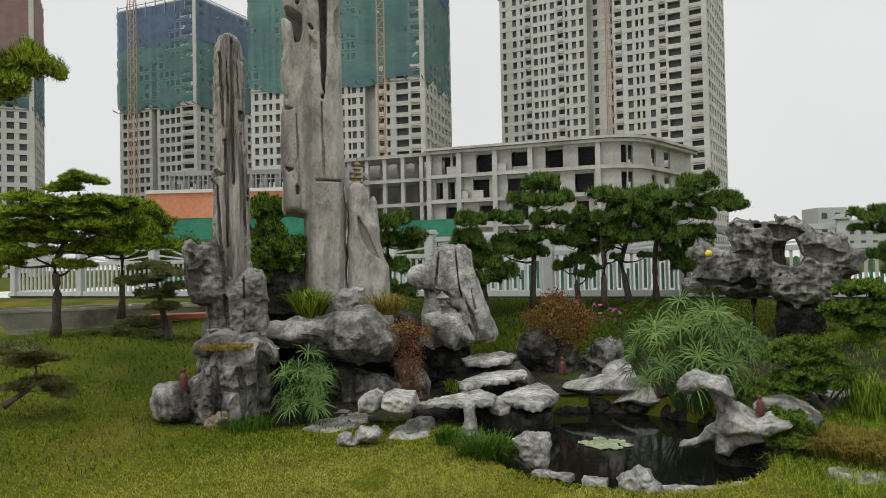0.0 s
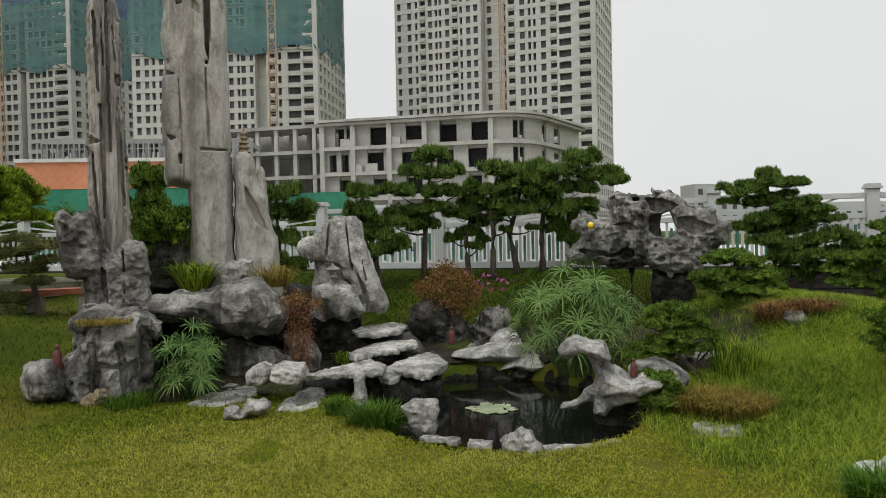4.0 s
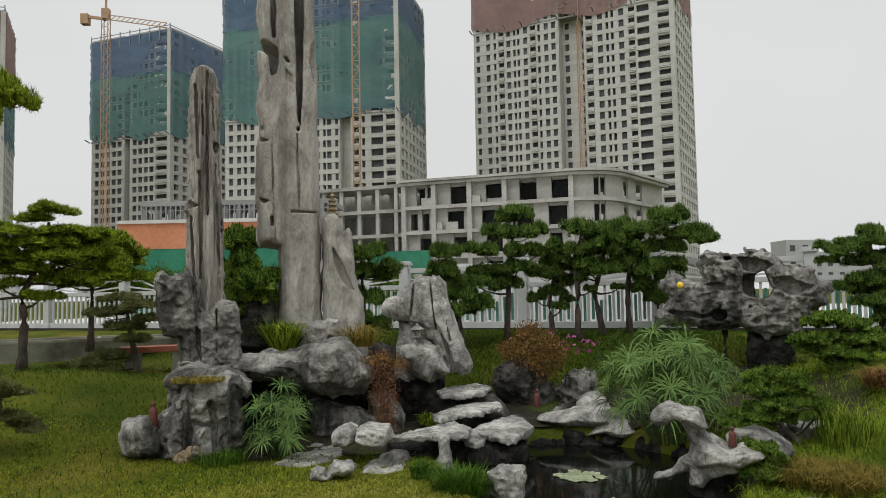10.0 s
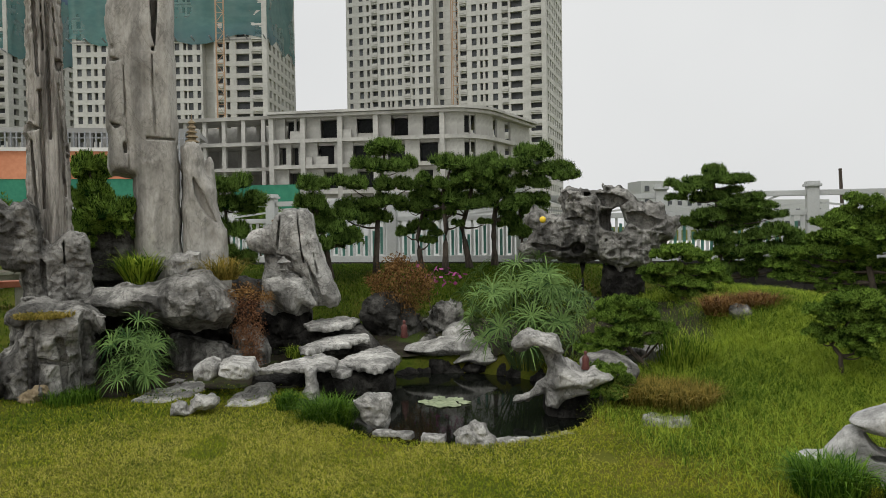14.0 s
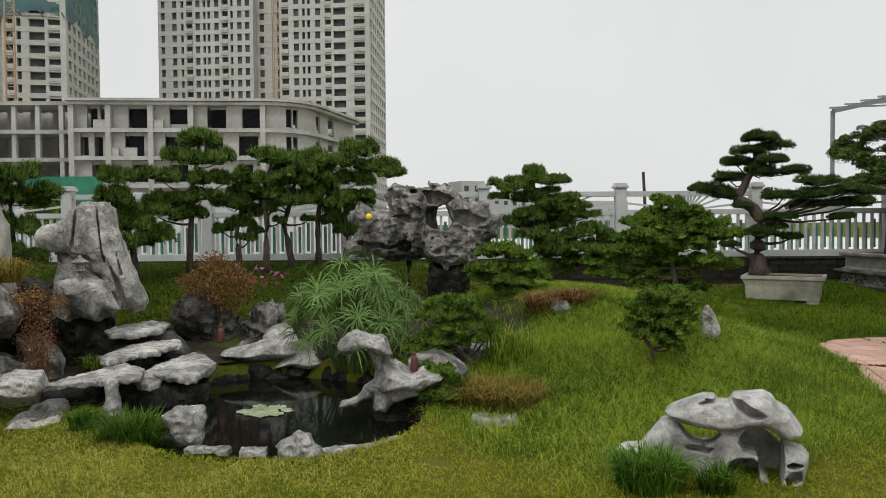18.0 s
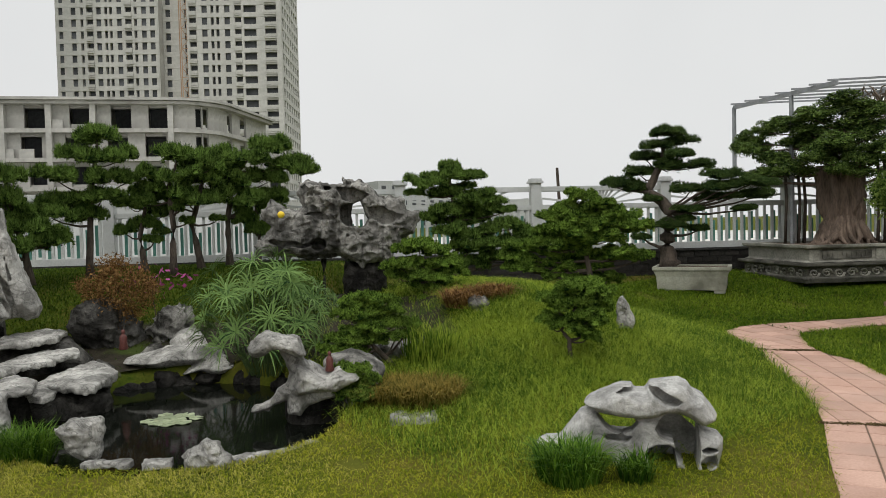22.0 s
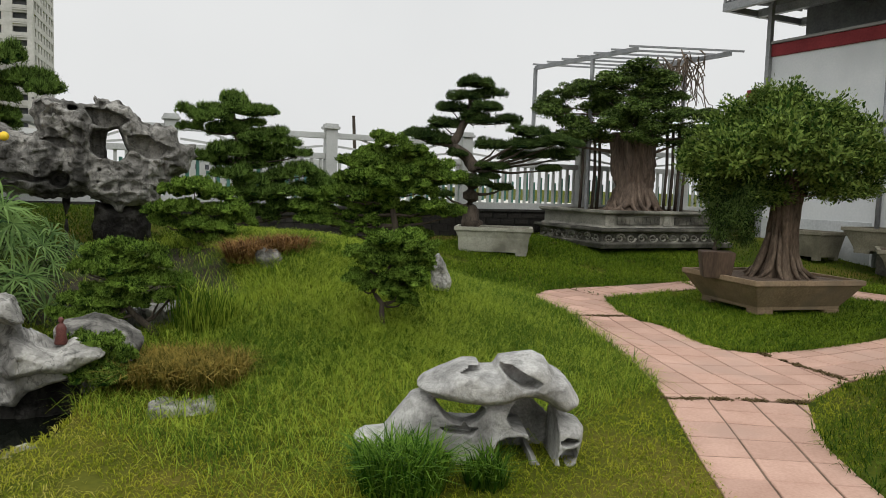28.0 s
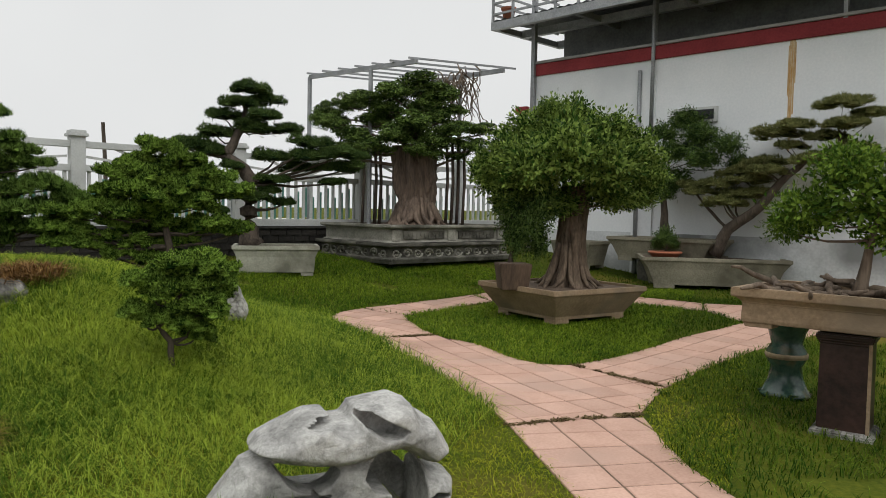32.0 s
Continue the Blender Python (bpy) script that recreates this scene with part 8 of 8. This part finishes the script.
# ---- potted trees ----
def pot(name, label, m, hw, hd, h, material, lip=0.06, flare=0.78, feet=True):
    t = thing(name, label, "plant pot", m)
    b = Build().loft([(hw * flare, hd * flare, 0.10 * h), (hw * flare * 1.01, hd * flare * 1.01, 0.2 * h), (hw * 0.9, hd * 0.9, 0.62 * h), (hw - lip * 0.3, hd - lip * 0.3, h - lip), (hw, hd, h - lip), (hw, hd, h), (hw - lip, hd - lip, h), (hw - lip, hd - lip, h - 0.06)])
    part("body", b.mesh("body", material, bevel=0.006), t)
    part("soil", Build().box((0, 0, h - 0.05), (2 * (hw - lip), 2 * (hd - lip), 0.04)).mesh("soil", M_SOIL), t, "dry brown soil")
    if feet:
        for sx in (-1, 1):
            for sy in (-1, 1):
                part("foot", Build().box((sx * hw * flare * 0.82, sy * hd * flare * 0.82, 0.05 * h), (hw * 0.28, hd * 0.28, 0.13 * h)).mesh("foot", material, bevel=0.005), t)
    return t


def roots(tree_ob, r0, h, n, seed, lean=(0, 0), spread=1.8, bark=None, head=0.5, foot=0.0):
    """A stout fluted bole with roots that flare at the ground, each a part."""
    rr = random.Random(seed)
    a, t = np.meshgrid(np.linspace(0, 2 * np.pi, 72, endpoint=False), np.linspace(0, 1, 44), indexing="ij")
    ca, sa = np.cos(a + 0.5 * t), np.sin(a + 0.5 * t)
    ridge = 0.42 * vnoise(2.1 * ca, 2.1 * sa, 1.1 * t, seed) - 0.30 * np.clip(1 - np.abs(vnoise(3.4 * ca, 3.4 * sa, 1.4 * t, seed + 1)) / 0.22, 0, 1) + 0.09 * vnoise(9 * ca, 9 * sa, 9 * t, seed + 2)
    rad = r0 * (head + (1 - head) * np.exp(-3.0 * t)) * (1 + 0.5 * np.exp(-13 * t)) * (1.08 + ridge)
    v = np.stack([rad * np.cos(a) + foot + lean[0] * t, rad * np.sin(a) + lean[1] * t, -0.03 + h * t], -1).reshape(-1, 3)
    k = np.arange(72 * 44).reshape(72, 44)
    w = np.roll(k, -1, 0)
    f = np.stack([k[:, :-1], w[:, :-1], w[:, 1:], k[:, 1:]], -1).reshape(-1, 4)
    part("bole", from_arrays("bole", v, f, bark, True), tree_ob)
    for i in range(n):
        a = 6.283 * i / n + rr.uniform(-0.2, 0.2)
        o = Vector((math.cos(a), math.sin(a), 0))
        b = a + rr.uniform(-0.5, 0.5)
        q, k, c = Vector((math.cos(b), math.sin(b), 0)), rr.uniform(0.8, 1.2), Vector((foot, 0, 0))
        pts = [c + q * r0 * spread * k + Vector((0, 0, -0.03)), c + (o + q) * r0 * 0.36 * spread * k + Vector((0, 0, 0.035 * h)), c + o * r0 * 1.12 + Vector((0, 0, 0.10 * h)), c + o * r0 * 0.80 + Vector((0, 0, 0.24 * h)), c + o * r0 * 0.55 + Vector((0, 0, 0.42 * h))]
        sz = rr.uniform(0.7, 1.35)
        part("root", Build().tube(pts, [r0 * k_ * sz for k_ in (0.05, 0.10, 0.14, 0.15, 0.09)], 7).mesh("root", bark, True), tree_ob)


# white cement pot and its layered pine
WP = (10.57, 9.19)
pot("bonsai_pot", "pale rectangular cement bonsai pot on the grass", spot(*WP, 0.44, 54), 0.63, 0.40, 0.44, M_POTWHITE, flare=0.87)
tree("bonsai_tree", "old layered pine bonsai with a leaning trunk", spot(WP[0] - 0.15, WP[1] + 0.2, 0.82, 54), 0.0089, stick((-13, 6), (-20, 43), (-16, 80), (-12, 110), (-27, 132), (-54, 153), (-45, 175), (-24, 208), (-21, 251)),
     [(-18, 263, 38, 12), (3, 248, 39, 10), (-33, 239, 38, 10), (-59, 219, 38, 11), (13, 219, 36, 10), (-15, 205, 31, 9), (-71, 189, 39, 11), (-5, 197, 37, 10), (44, 198, 34, 10), (-106, 167, 40, 13), (-73, 158, 32, 11), (-128, 171, 24, 9), (86, 175, 42, 11), (25, 152, 40, 10), (80, 153, 48, 12), (132, 160, 37, 10), (166, 158, 26, 8), (65, 135, 37, 10), (138, 137, 48, 11), (-39, 135, 24, 7), (123, 113, 31, 7), (22, 113, 34, 8), (-12, 83, 38, 9), (16, 96, 27, 7), (37, 76, 26, 8), (-64, 61, 24, 7)], kind="fine", thick=17, bark=M_BARK, category="bonsai", seed=40)
# carved stone plinth and the old fig
PL = spot(13.63, 8.32, 0.555, 64.4) @ Matrix.Rotation(radians(40), 4, "Z") @ Matrix.Diagonal((0.92, 0.92, 0.80, 1))
pl = thing("stone_planter", "two-tiered carved grey stone planter", "planter", PL)
part("base_tier", Build().loft([(1.55, 1.15, 0), (1.58, 1.18, 0.10), (1.50, 1.10, 0.14), (1.50, 1.10, 0.32), (1.60, 1.20, 0.36), (1.60, 1.20, 0.42)]).mesh("base_tier", M_PLINTHDARK, bevel=0.01), pl)
part("top_tier", Build().loft([(1.50, 1.10, 0.43), (1.44, 1.04, 0.47), (1.44, 1.04, 0.70), (1.53, 1.13, 0.74), (1.53, 1.13, 0.80), (1.40, 1.0, 0.80), (1.40, 1.0, 0.74)]).mesh("top_tier", M_PLINTH, bevel=0.01), pl)
def scroll(x, y, dx, dy, turn):
    """A carved volute on a face that runs along (dx, dy)."""
    pts = []
    for k in range(13):
        a, r = turn * 0.75 * k, 0.105 - 0.0068 * k
        pts.append((x + dx * r * math.cos(a), y + dy * r * math.cos(a), 0.21 + r * math.sin(a)))
    return Build().tube(pts, [0.026 - 0.0008 * k for k in range(13)], 5).mesh("carved_scroll", M_PLINTH, True)


for i in range(12):
    part("carved_scroll", scroll(-1.37 + i * 0.249, -1.11, 1, 0, 1 if i % 2 else -1), pl, "pale carved scroll")
for i in range(8):
    part("carved_scroll", scroll(-1.51, -0.90 + i * 0.257, 0, 1, 1 if i % 2 else -1), pl, "pale carved scroll")
for i in range(3):
    part("corner_post", Build().box((-1.34 + i * 1.34, -1.05, 0.585), (0.2, 0.05, 0.235)).mesh("corner_post", M_PLINTH, bevel=0.008), pl)
for i in range(2):
    panel = Build().box((-0.67 + i * 1.34, -1.045, 0.585), (0.98, 0.03, 0.17))
    for k in range(9):
        panel.box((-1.05 + i * 1.34 + 0.095 * k, -1.065, 0.585 + 0.03 * math.sin(2.4 * k)), (0.05, 0.025, 0.07 + 0.02 * (k % 3)))
    part("inset_panel", panel.mesh("inset_panel", M_PLINTHDARK, bevel=0.006), pl, "dark panel carved in low relief")
part("soil", Build().box((0, 0, 0.75), (2.78, 1.98, 0.04)).mesh("soil", M_SOIL), pl)
fm = spot(13.63, 8.32, 1.14, 64.4)
fig = tree("fig_tree", "old fig bonsai with fused root trunk and tiered canopy", fm, 0.0104, stick((0, 0), (0, 60), (5, 130), (0, 200)),
     [(6, 241, 51, 14), (-43, 225, 41, 13), (46, 222, 41, 14), (-88, 218, 39, 12), (-123, 209, 29, 10), (-53, 199, 41, 12), (17, 207, 41, 12), (66, 201, 30, 10), (-157, 193, 29, 12), (-147, 174, 36, 13), (-172, 180, 20, 10), (-72, 181, 37, 12), (37, 183, 43, 13), (82, 169, 39, 12), (117, 165, 41, 10), (-107, 152, 39, 14), (-12, 162, 35, 13), (-121, 130, 34, 11), (-71, 131, 40, 12), (48, 142, 49, 13), (98, 137, 35, 11), (-151, 124, 24, 10), (19, 123, 35, 10), (69, 122, 30, 9), (-34, 150, 36, 12, -40), (26, 146, 38, 12, -42), (-4, 170, 42, 13, -38), (52, 160, 34, 12, -40), (0, 128, 26, 9, -44)], kind="ficus", thick=13, bark=M_BARKFIG, category="bonsai", seed=41, depth=1.0)
roots(fig, 0.38, 1.5, 22, 3, spread=1.75, bark=M_BARKFIG, head=0.84)
for i, x in enumerate((-95, -74, -66, 52, 62, 72, 82)):
    part("aerial_root", Build().tube([(x * 0.0104, 0.1 * (i % 3), -0.02), (x * 0.0104 + 0.03, 0.1 * (i % 3), 0.8), (x * 0.0104, 0.05, 1.6)], [0.035, 0.028, 0.03], 6).mesh("aerial_root", M_BARK, True), fig)
# brown pot with its leafy tree on the island of lawn
BM = spot(10.48, 4.76, 0.14, 75.6)
pot("bonsai_pot", "wide brown cement bonsai pot on the island lawn", BM @ Matrix.Rotation(radians(43), 4, "Z"), 0.77, 0.73, 0.41, M_POTBROWN, flare=0.74)
om = spot(10.5, 4.78, 0.50, 75.6)
osm = tree("leafy_bonsai", "round leafy green tree with a gnarled pale trunk", om, 0.0073, stick((19, 2), (16, 54), (19, 107), (23, 159), (16, 205)),
     [(9, 297, 57, 33), (-56, 270, 61, 33), (75, 264, 61, 31), (9, 244, 71, 42), (-95, 231, 57, 37), (114, 231, 57, 37), (-122, 192, 48, 31), (-56, 185, 61, 35), (75, 185, 61, 35), (147, 198, 42, 28), (-82, 152, 54, 24), (-10, 146, 61, 24), (88, 156, 57, 22), (134, 159, 36, 20), (-27, 303, 30, 19), (-135, 211, 36, 22), (9, 225, 76, 48, -70), (-56, 205, 66, 39, -80), (75, 205, 66, 39, -80)], kind="osman", thick=11, bark=M_BARKOSM, category="bonsai", seed=42, depth=1.0)
roots(osm, 0.23, 1.35, 15, 5, (0.06, 0), 2.1, bark=M_BARKOSM, head=0.6, foot=0.10)
part("planter_box", Build().loft([(0.16, 0.16, 0.0), (0.20, 0.20, 0.32)]).mesh("planter_box", M_BOXWOOD, bevel=0.01), thing("planter_box", "small brown wooden box set in the pot", "box", spot(9.92, 5.22, 0.50, 60)))
tree("small_shrub", "dark shrub growing at the pot's edge", spot(10.05, 5.3, 0.80, 70), 0.0073, stick((0, 0), (5, 40), (0, 90)), [(0, 80, 34, 40), (10, 40, 30, 36), (-12, 110, 26, 30), (34, 70, 34, 38), (48, 34, 26, 28), (56, 98, 30, 30)], kind="dark", thick=4, category="shrub", seed=43)
# pale pot with leaning pine by the house
P2 = spot(14.35, 3.24, 0.26, 86.2)
pot("bonsai_pot", "tan rectangular bonsai pot near the house", P2 @ Matrix.Rotation(radians(10), 4, "Z"), 1.15, 0.55, 0.50, M_POTTAN, flare=0.82)
tree("bonsai_tree", "leaning pine bonsai with sparse grey-green pads", spot(14.35, 3.24, 0.72, 110), 0.0106, stick((6, 10), (28, 48), (74, 83), (103, 120), (132, 147), (178, 169)),
     [(185, 223, 38, 9), (120, 198, 32, 9), (88, 189, 38, 10), (189, 195, 35, 9), (157, 181, 32, 9), (195, 161, 38, 9), (149, 148, 35, 9), (114, 170, 25, 7), (71, 146, 36, 9), (88, 133, 32, 9), (36, 133, 36, 9), (51, 121, 35, 8), (2, 115, 36, 9), (59, 100, 36, 9), (28, 99, 36, 9), (-21, 104, 28, 8), (22, 86, 35, 8), (178, 140, 29, 8), (-36, 115, 21, 6), (218, 210, 29, 8), (224, 146, 29, 8)], kind="dusty", thick=10, category="bonsai", seed=44)
tree("small_shrub", "small green shrub in a terracotta saucer", spot(14.2, 3.95, 0.75, 86), 0.0108, stick((0, 0), (2, 15), (0, 30)), [(0, 30, 20, 14), (-12, 18, 14, 10), (12, 20, 14, 10)], kind="dark", thick=2, category="shrub", seed=45)
thing("saucer_pot", "low terracotta pot holding a small shrub", "flower pot", spot(14.2, 3.95, 0.70, 0), Build().lathe([(0.18, 0), (0.26, 0.10), (0.28, 0.10), (0.28, 0.13), (0.22, 0.13)]).mesh("saucer_pot", M_TERRA, True))
P3 = spot(14.85, 3.98, 0.62, 111)
part("block", Build().box((0, 0, 0.17), (0.9, 0.5, 0.5)).mesh("block", M_PLINTHDARK, bevel=0.01), thing("pedestal_block", "dark stone block carrying a bonsai pot", "pedestal", spot(14.85, 3.98, 0.21, 111)))
pot("bonsai_pot", "grey cement bonsai pot against the house wall", P3, 1.0, 0.42, 0.42, M_POTTAN, flare=0.8)
dk = tree("leafy_bonsai", "dark leafy tree bonsai against the wall", spot(14.95, 4.42, 1.0, 108), 0.0111, stick((36, 0), (34, 40), (32, 110)),
     [(60, 188, 36, 16), (36, 167, 30, 15), (92, 161, 38, 17), (136, 144, 28, 15), (51, 137, 33, 16), (101, 125, 38, 16), (12, 100, 26, 15), (51, 94, 33, 16), (33, 76, 28, 14), (145, 118, 26, 14)], kind="dark", thick=9, category="bonsai", seed=46)
pot("bonsai_pot", "dark grey bonsai pot beside the wall", spot(15.3, 5.65, 0.42, 111), 0.45, 0.35, 0.5, M_POTTAN, flare=0.8)
# lacquered stand with its pot, and the glazed stool
ST = spot(6.70, 1.86, 0.03, 95)
st = thing("pedestal_stand", "dark lacquered square pedestal stand on the grass", "stand", ST @ Matrix.Rotation(radians(-8), 4, "Z"))
part("shaft", Build().loft([(0.15, 0.15, 0.03), (0.145, 0.145, 0.62), (0.17, 0.17, 0.64), (0.17, 0.17, 0.68)]).mesh("shaft", M_STANDWOOD, bevel=0.01), st)
part("base", Build().loft([(0.19, 0.19, 0.0), (0.19, 0.19, 0.04), (0.16, 0.16, 0.06)]).mesh("base", M_ROCK, bevel=0.008), st)
part("edge_strip", Build().box((0.147, -0.147, 0.34), (0.02, 0.02, 0.58)).mesh("edge_strip", M_POTBROWN), st)
pm = spot(6.82, 1.82, 0.71, 95)
pot("bonsai_pot", "shallow brown bonsai pot on the pedestal stand", pm @ Matrix.Rotation(radians(-14), 4, "Z"), 0.66, 0.45, 0.26, M_POTBROWN, flare=0.9)
bt = tree("leafy_bonsai", "bright leafy bonsai with tangled surface roots", spot(6.85, 1.8, 0.93, 95), 0.0047, stick((0, 0), (10, 60), (20, 120)),
          [(0, 140, 95, 50), (70, 165, 80, 52), (-70, 120, 62, 40), (50, 95, 80, 40), (110, 130, 60, 50), (-20, 185, 60, 36), (90, 210, 60, 36), (-95, 95, 40, 28)], kind="bright", thick=10, bark=M_BARKPALE, category="bonsai", seed=47, depth=1.0)
rr_ = random.Random(12)
for i in range(26):
    k = Vector((rr_.uniform(-0.5, 0.3), rr_.uniform(-0.3, 0.25), 0.02))
    pts = [k]
    d = Vector((rr_.uniform(-1, 1), rr_.uniform(-1, 0.6), 0)).normalized() * 0.09
    for j in range(4):
        pts.append(pts[-1] + d + Vector((rr_.uniform(-0.03, 0.03), rr_.uniform(-0.03, 0.03), rr_.uniform(-0.03, 0.05))))
    part("root", Build().tube(pts, [0.02, 0.024, 0.022, 0.018, 0.01], 6).mesh("root", M_BARKPALE, True), bt)
stool = thing("garden_stool", "green glazed ceramic garden pedestal with patterned bands", "garden stool", spot(7.68, 2.2, 0.03, 0))
part("body", Build().lathe([(0.19, 0), (0.20, 0.03), (0.17, 0.05), (0.13, 0.14), (0.115, 0.24), (0.15, 0.30), (0.15, 0.36), (0.115, 0.42), (0.14, 0.52), (0.20, 0.62), (0.215, 0.70), (0.19, 0.76), (0.15, 0.78)], 28).mesh("body", M_CERAMIC, True), stool)
part("band", Build().lathe([(0.156, 0.31), (0.160, 0.33), (0.156, 0.35)], 28).mesh("band", M_STRAW, True), stool, "ochre patterned band")
part("band", Build().lathe([(0.215, 0.64), (0.222, 0.66), (0.220, 0.68)], 28).mesh("band", M_STRAW, True), stool, "ochre patterned band")

# bench and planters beyond the left mound
bench = thing("stone_bench", "low red-topped stone bench behind the mound", "bench", spot(-4.22, 12.3, 0.66, -19))
part("seat", Build().box((0, 0, 0.36), (1.1, 0.4, 0.09)).mesh("seat", M_TERRA, bevel=0.01), bench)
part("leg", Build().box((-0.35, 0, 0.15), (0.25, 0.3, 0.34)).mesh("leg", M_POTWHITE), bench)
part("leg", Build().box((0.35, 0, 0.15), (0.25, 0.3, 0.34)).mesh("leg", M_POTWHITE), bench)
pot("bonsai_pot", "long pale planter near the fence", spot(-7.0, 14.4, 0.66, -25), 1.5, 0.5, 0.45, M_POTWHITE)
pot("bonsai_pot", "long pale planter behind the log", spot(-5.0, 15.2, 0.75, -20), 1.3, 0.5, 0.35, M_POTWHITE)

# ---- grass ----
SEAMS = (((5.73, 3.845), (6.45, 3.135)), ((7.91, 3.955), (7.43, 3.09)), ((7.855, 5.957), (8.51, 5.627)))


def seam_place(r, k):
    out = []
    for (ax, ay), (bx, by) in SEAMS:
        t = r.rand(k // 3)
        keep = vnoise(t * 14, t * 0 + ax, t * 0, 61) > -0.35
        t = t[keep]
        x, y = ax + (bx - ax) * t + 0.018 * r.randn(len(t)), ay + (by - ay) * t + 0.018 * r.randn(len(t))
        out.append(np.stack([x, y, np.maximum(ground_z(x, y), 0.02) + 0.008], -1))
    return np.concatenate(out)



def scatter(x0, x1, y0, y1, keep):
    def place(r, k):
        x, y = x0 + (x1 - x0) * r.rand(k), y0 + (y1 - y0) * r.rand(k)
        ok = keep(x, y, r)
        for _, poly, _w in PAVED:
            ok &= ~inside(poly, x, y, -0.03)
        ok &= ~inside(PATIO, x, y, -0.04)
        for (ax, ay), (bx, by) in SEAMS:
            t = np.clip(((x - ax) * (bx - ax) + (y - ay) * (by - ay)) / ((bx - ax) ** 2 + (by - ay) ** 2), 0, 1)
            ok &= np.hypot(x - ax - t * (bx - ax), y - ay - t * (by - ay)) > 0.07
        ok &= ((x - 1.62) / 1.40) ** 2 + ((y - 7.35) / 1.68) ** 2 > 1.0
        ok &= ~in_bed(x, y) | (r.rand(len(x)) < 0.18)
        x, y = x[ok], y[ok]
        return np.stack([x, y, ground_z(x, y) - 0.008], -1)
    return place


def near_keep(x, y, r):
    d = np.hypot(x - 0.7, y - 1.4)
    clump = vnoise(x * 2.2, y * 2.2, 0 * x, 21) + 0.6 * vnoise(x * 7, y * 7, 0 * x, 22)
    return (r.rand(len(x)) < np.clip(1.3 - d / 9, 0.25, 1)) & (clump > -1.1)


v, f = blades(300000, scatter(-5.5, 9, 2.5, 9, near_keep), 0.042, 0.005, 1.6, 101)
thing("grass", "short patchy yellow-green lawn grass", "grass", None, from_arrays("grass", v, f, M_BLADE), kind="stuff")


def dry_keep(x, y, r):
    d = np.hypot((x + 0.2) / 2.9, (y - 5.7) / 1.5)
    return (r.rand(len(x)) < np.clip(1.6 - 1.5 * d, 0, 1)) & (vnoise(x * 1.7, y * 1.7, 0 * x, 24) > -0.45)


v, f = blades(90000, scatter(-3.2, 3.0, 4.0, 7.6, dry_keep), 0.040, 0.0055, 1.7, 104)
thing("dry_lawn_grass", "dry yellowish lawn grass in front of the rocks", "grass", None, from_arrays("dry_lawn_grass", v, f, M_BLADEPALE), kind="stuff")


def mound_keep(x, y, r):
    w = np.exp(-(((x - 5.2) / 2.0) ** 2 + ((y - 6.9) / 2.2) ** 2))
    clump = vnoise(x * 2.5, y * 2.5, 0 * x, 31)
    return r.rand(len(x)) < w * (1.1 + 0.6 * clump)


v, f = blades(250000, scatter(2.6, 9.5, 4.0, 10, mound_keep), 0.14, 0.0046, 1.9, 102)
thing("long_grass", "long unmown bright green grass on the mound", "grass", None, from_arrays("long_grass", v, f, M_BLADELONG), kind="stuff")


def back_keep(x, y, r):
    return (np.hypot(x - 0.7, y - 1.4) > 6) & (r.rand(len(x)) < 0.8)


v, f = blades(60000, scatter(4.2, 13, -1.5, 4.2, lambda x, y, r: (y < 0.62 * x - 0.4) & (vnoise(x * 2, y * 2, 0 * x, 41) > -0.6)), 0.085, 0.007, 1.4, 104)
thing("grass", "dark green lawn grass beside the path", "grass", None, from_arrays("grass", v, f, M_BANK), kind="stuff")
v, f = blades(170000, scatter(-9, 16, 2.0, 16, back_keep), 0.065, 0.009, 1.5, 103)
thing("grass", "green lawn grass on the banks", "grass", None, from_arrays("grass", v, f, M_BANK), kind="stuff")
# dark tone of this bank includes the pines' shade
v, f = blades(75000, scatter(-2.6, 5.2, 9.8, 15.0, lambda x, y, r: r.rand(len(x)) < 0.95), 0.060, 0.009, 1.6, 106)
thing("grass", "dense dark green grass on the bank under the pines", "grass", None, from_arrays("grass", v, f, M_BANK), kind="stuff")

v, f = blades(110000, scatter(7.6, 13.6, 3.4, 10.2, lambda x, y, r: vnoise(x * 2, y * 2, 0 * x, 51) > -0.7), 0.075, 0.006, 1.6, 106)
thing("grass", "fresh green lawn grass round the island and pots", "grass", None, from_arrays("grass", v, f, M_FRESH), kind="stuff")

v, f = blades(2600, seam_place, 0.022, 0.012, 1.8, 105)
thing("leaf_litter", "dry brown litter caught in the path's seams", "litter", None, from_arrays("leaf_litter", v, f, M_LITTER), kind="stuff")
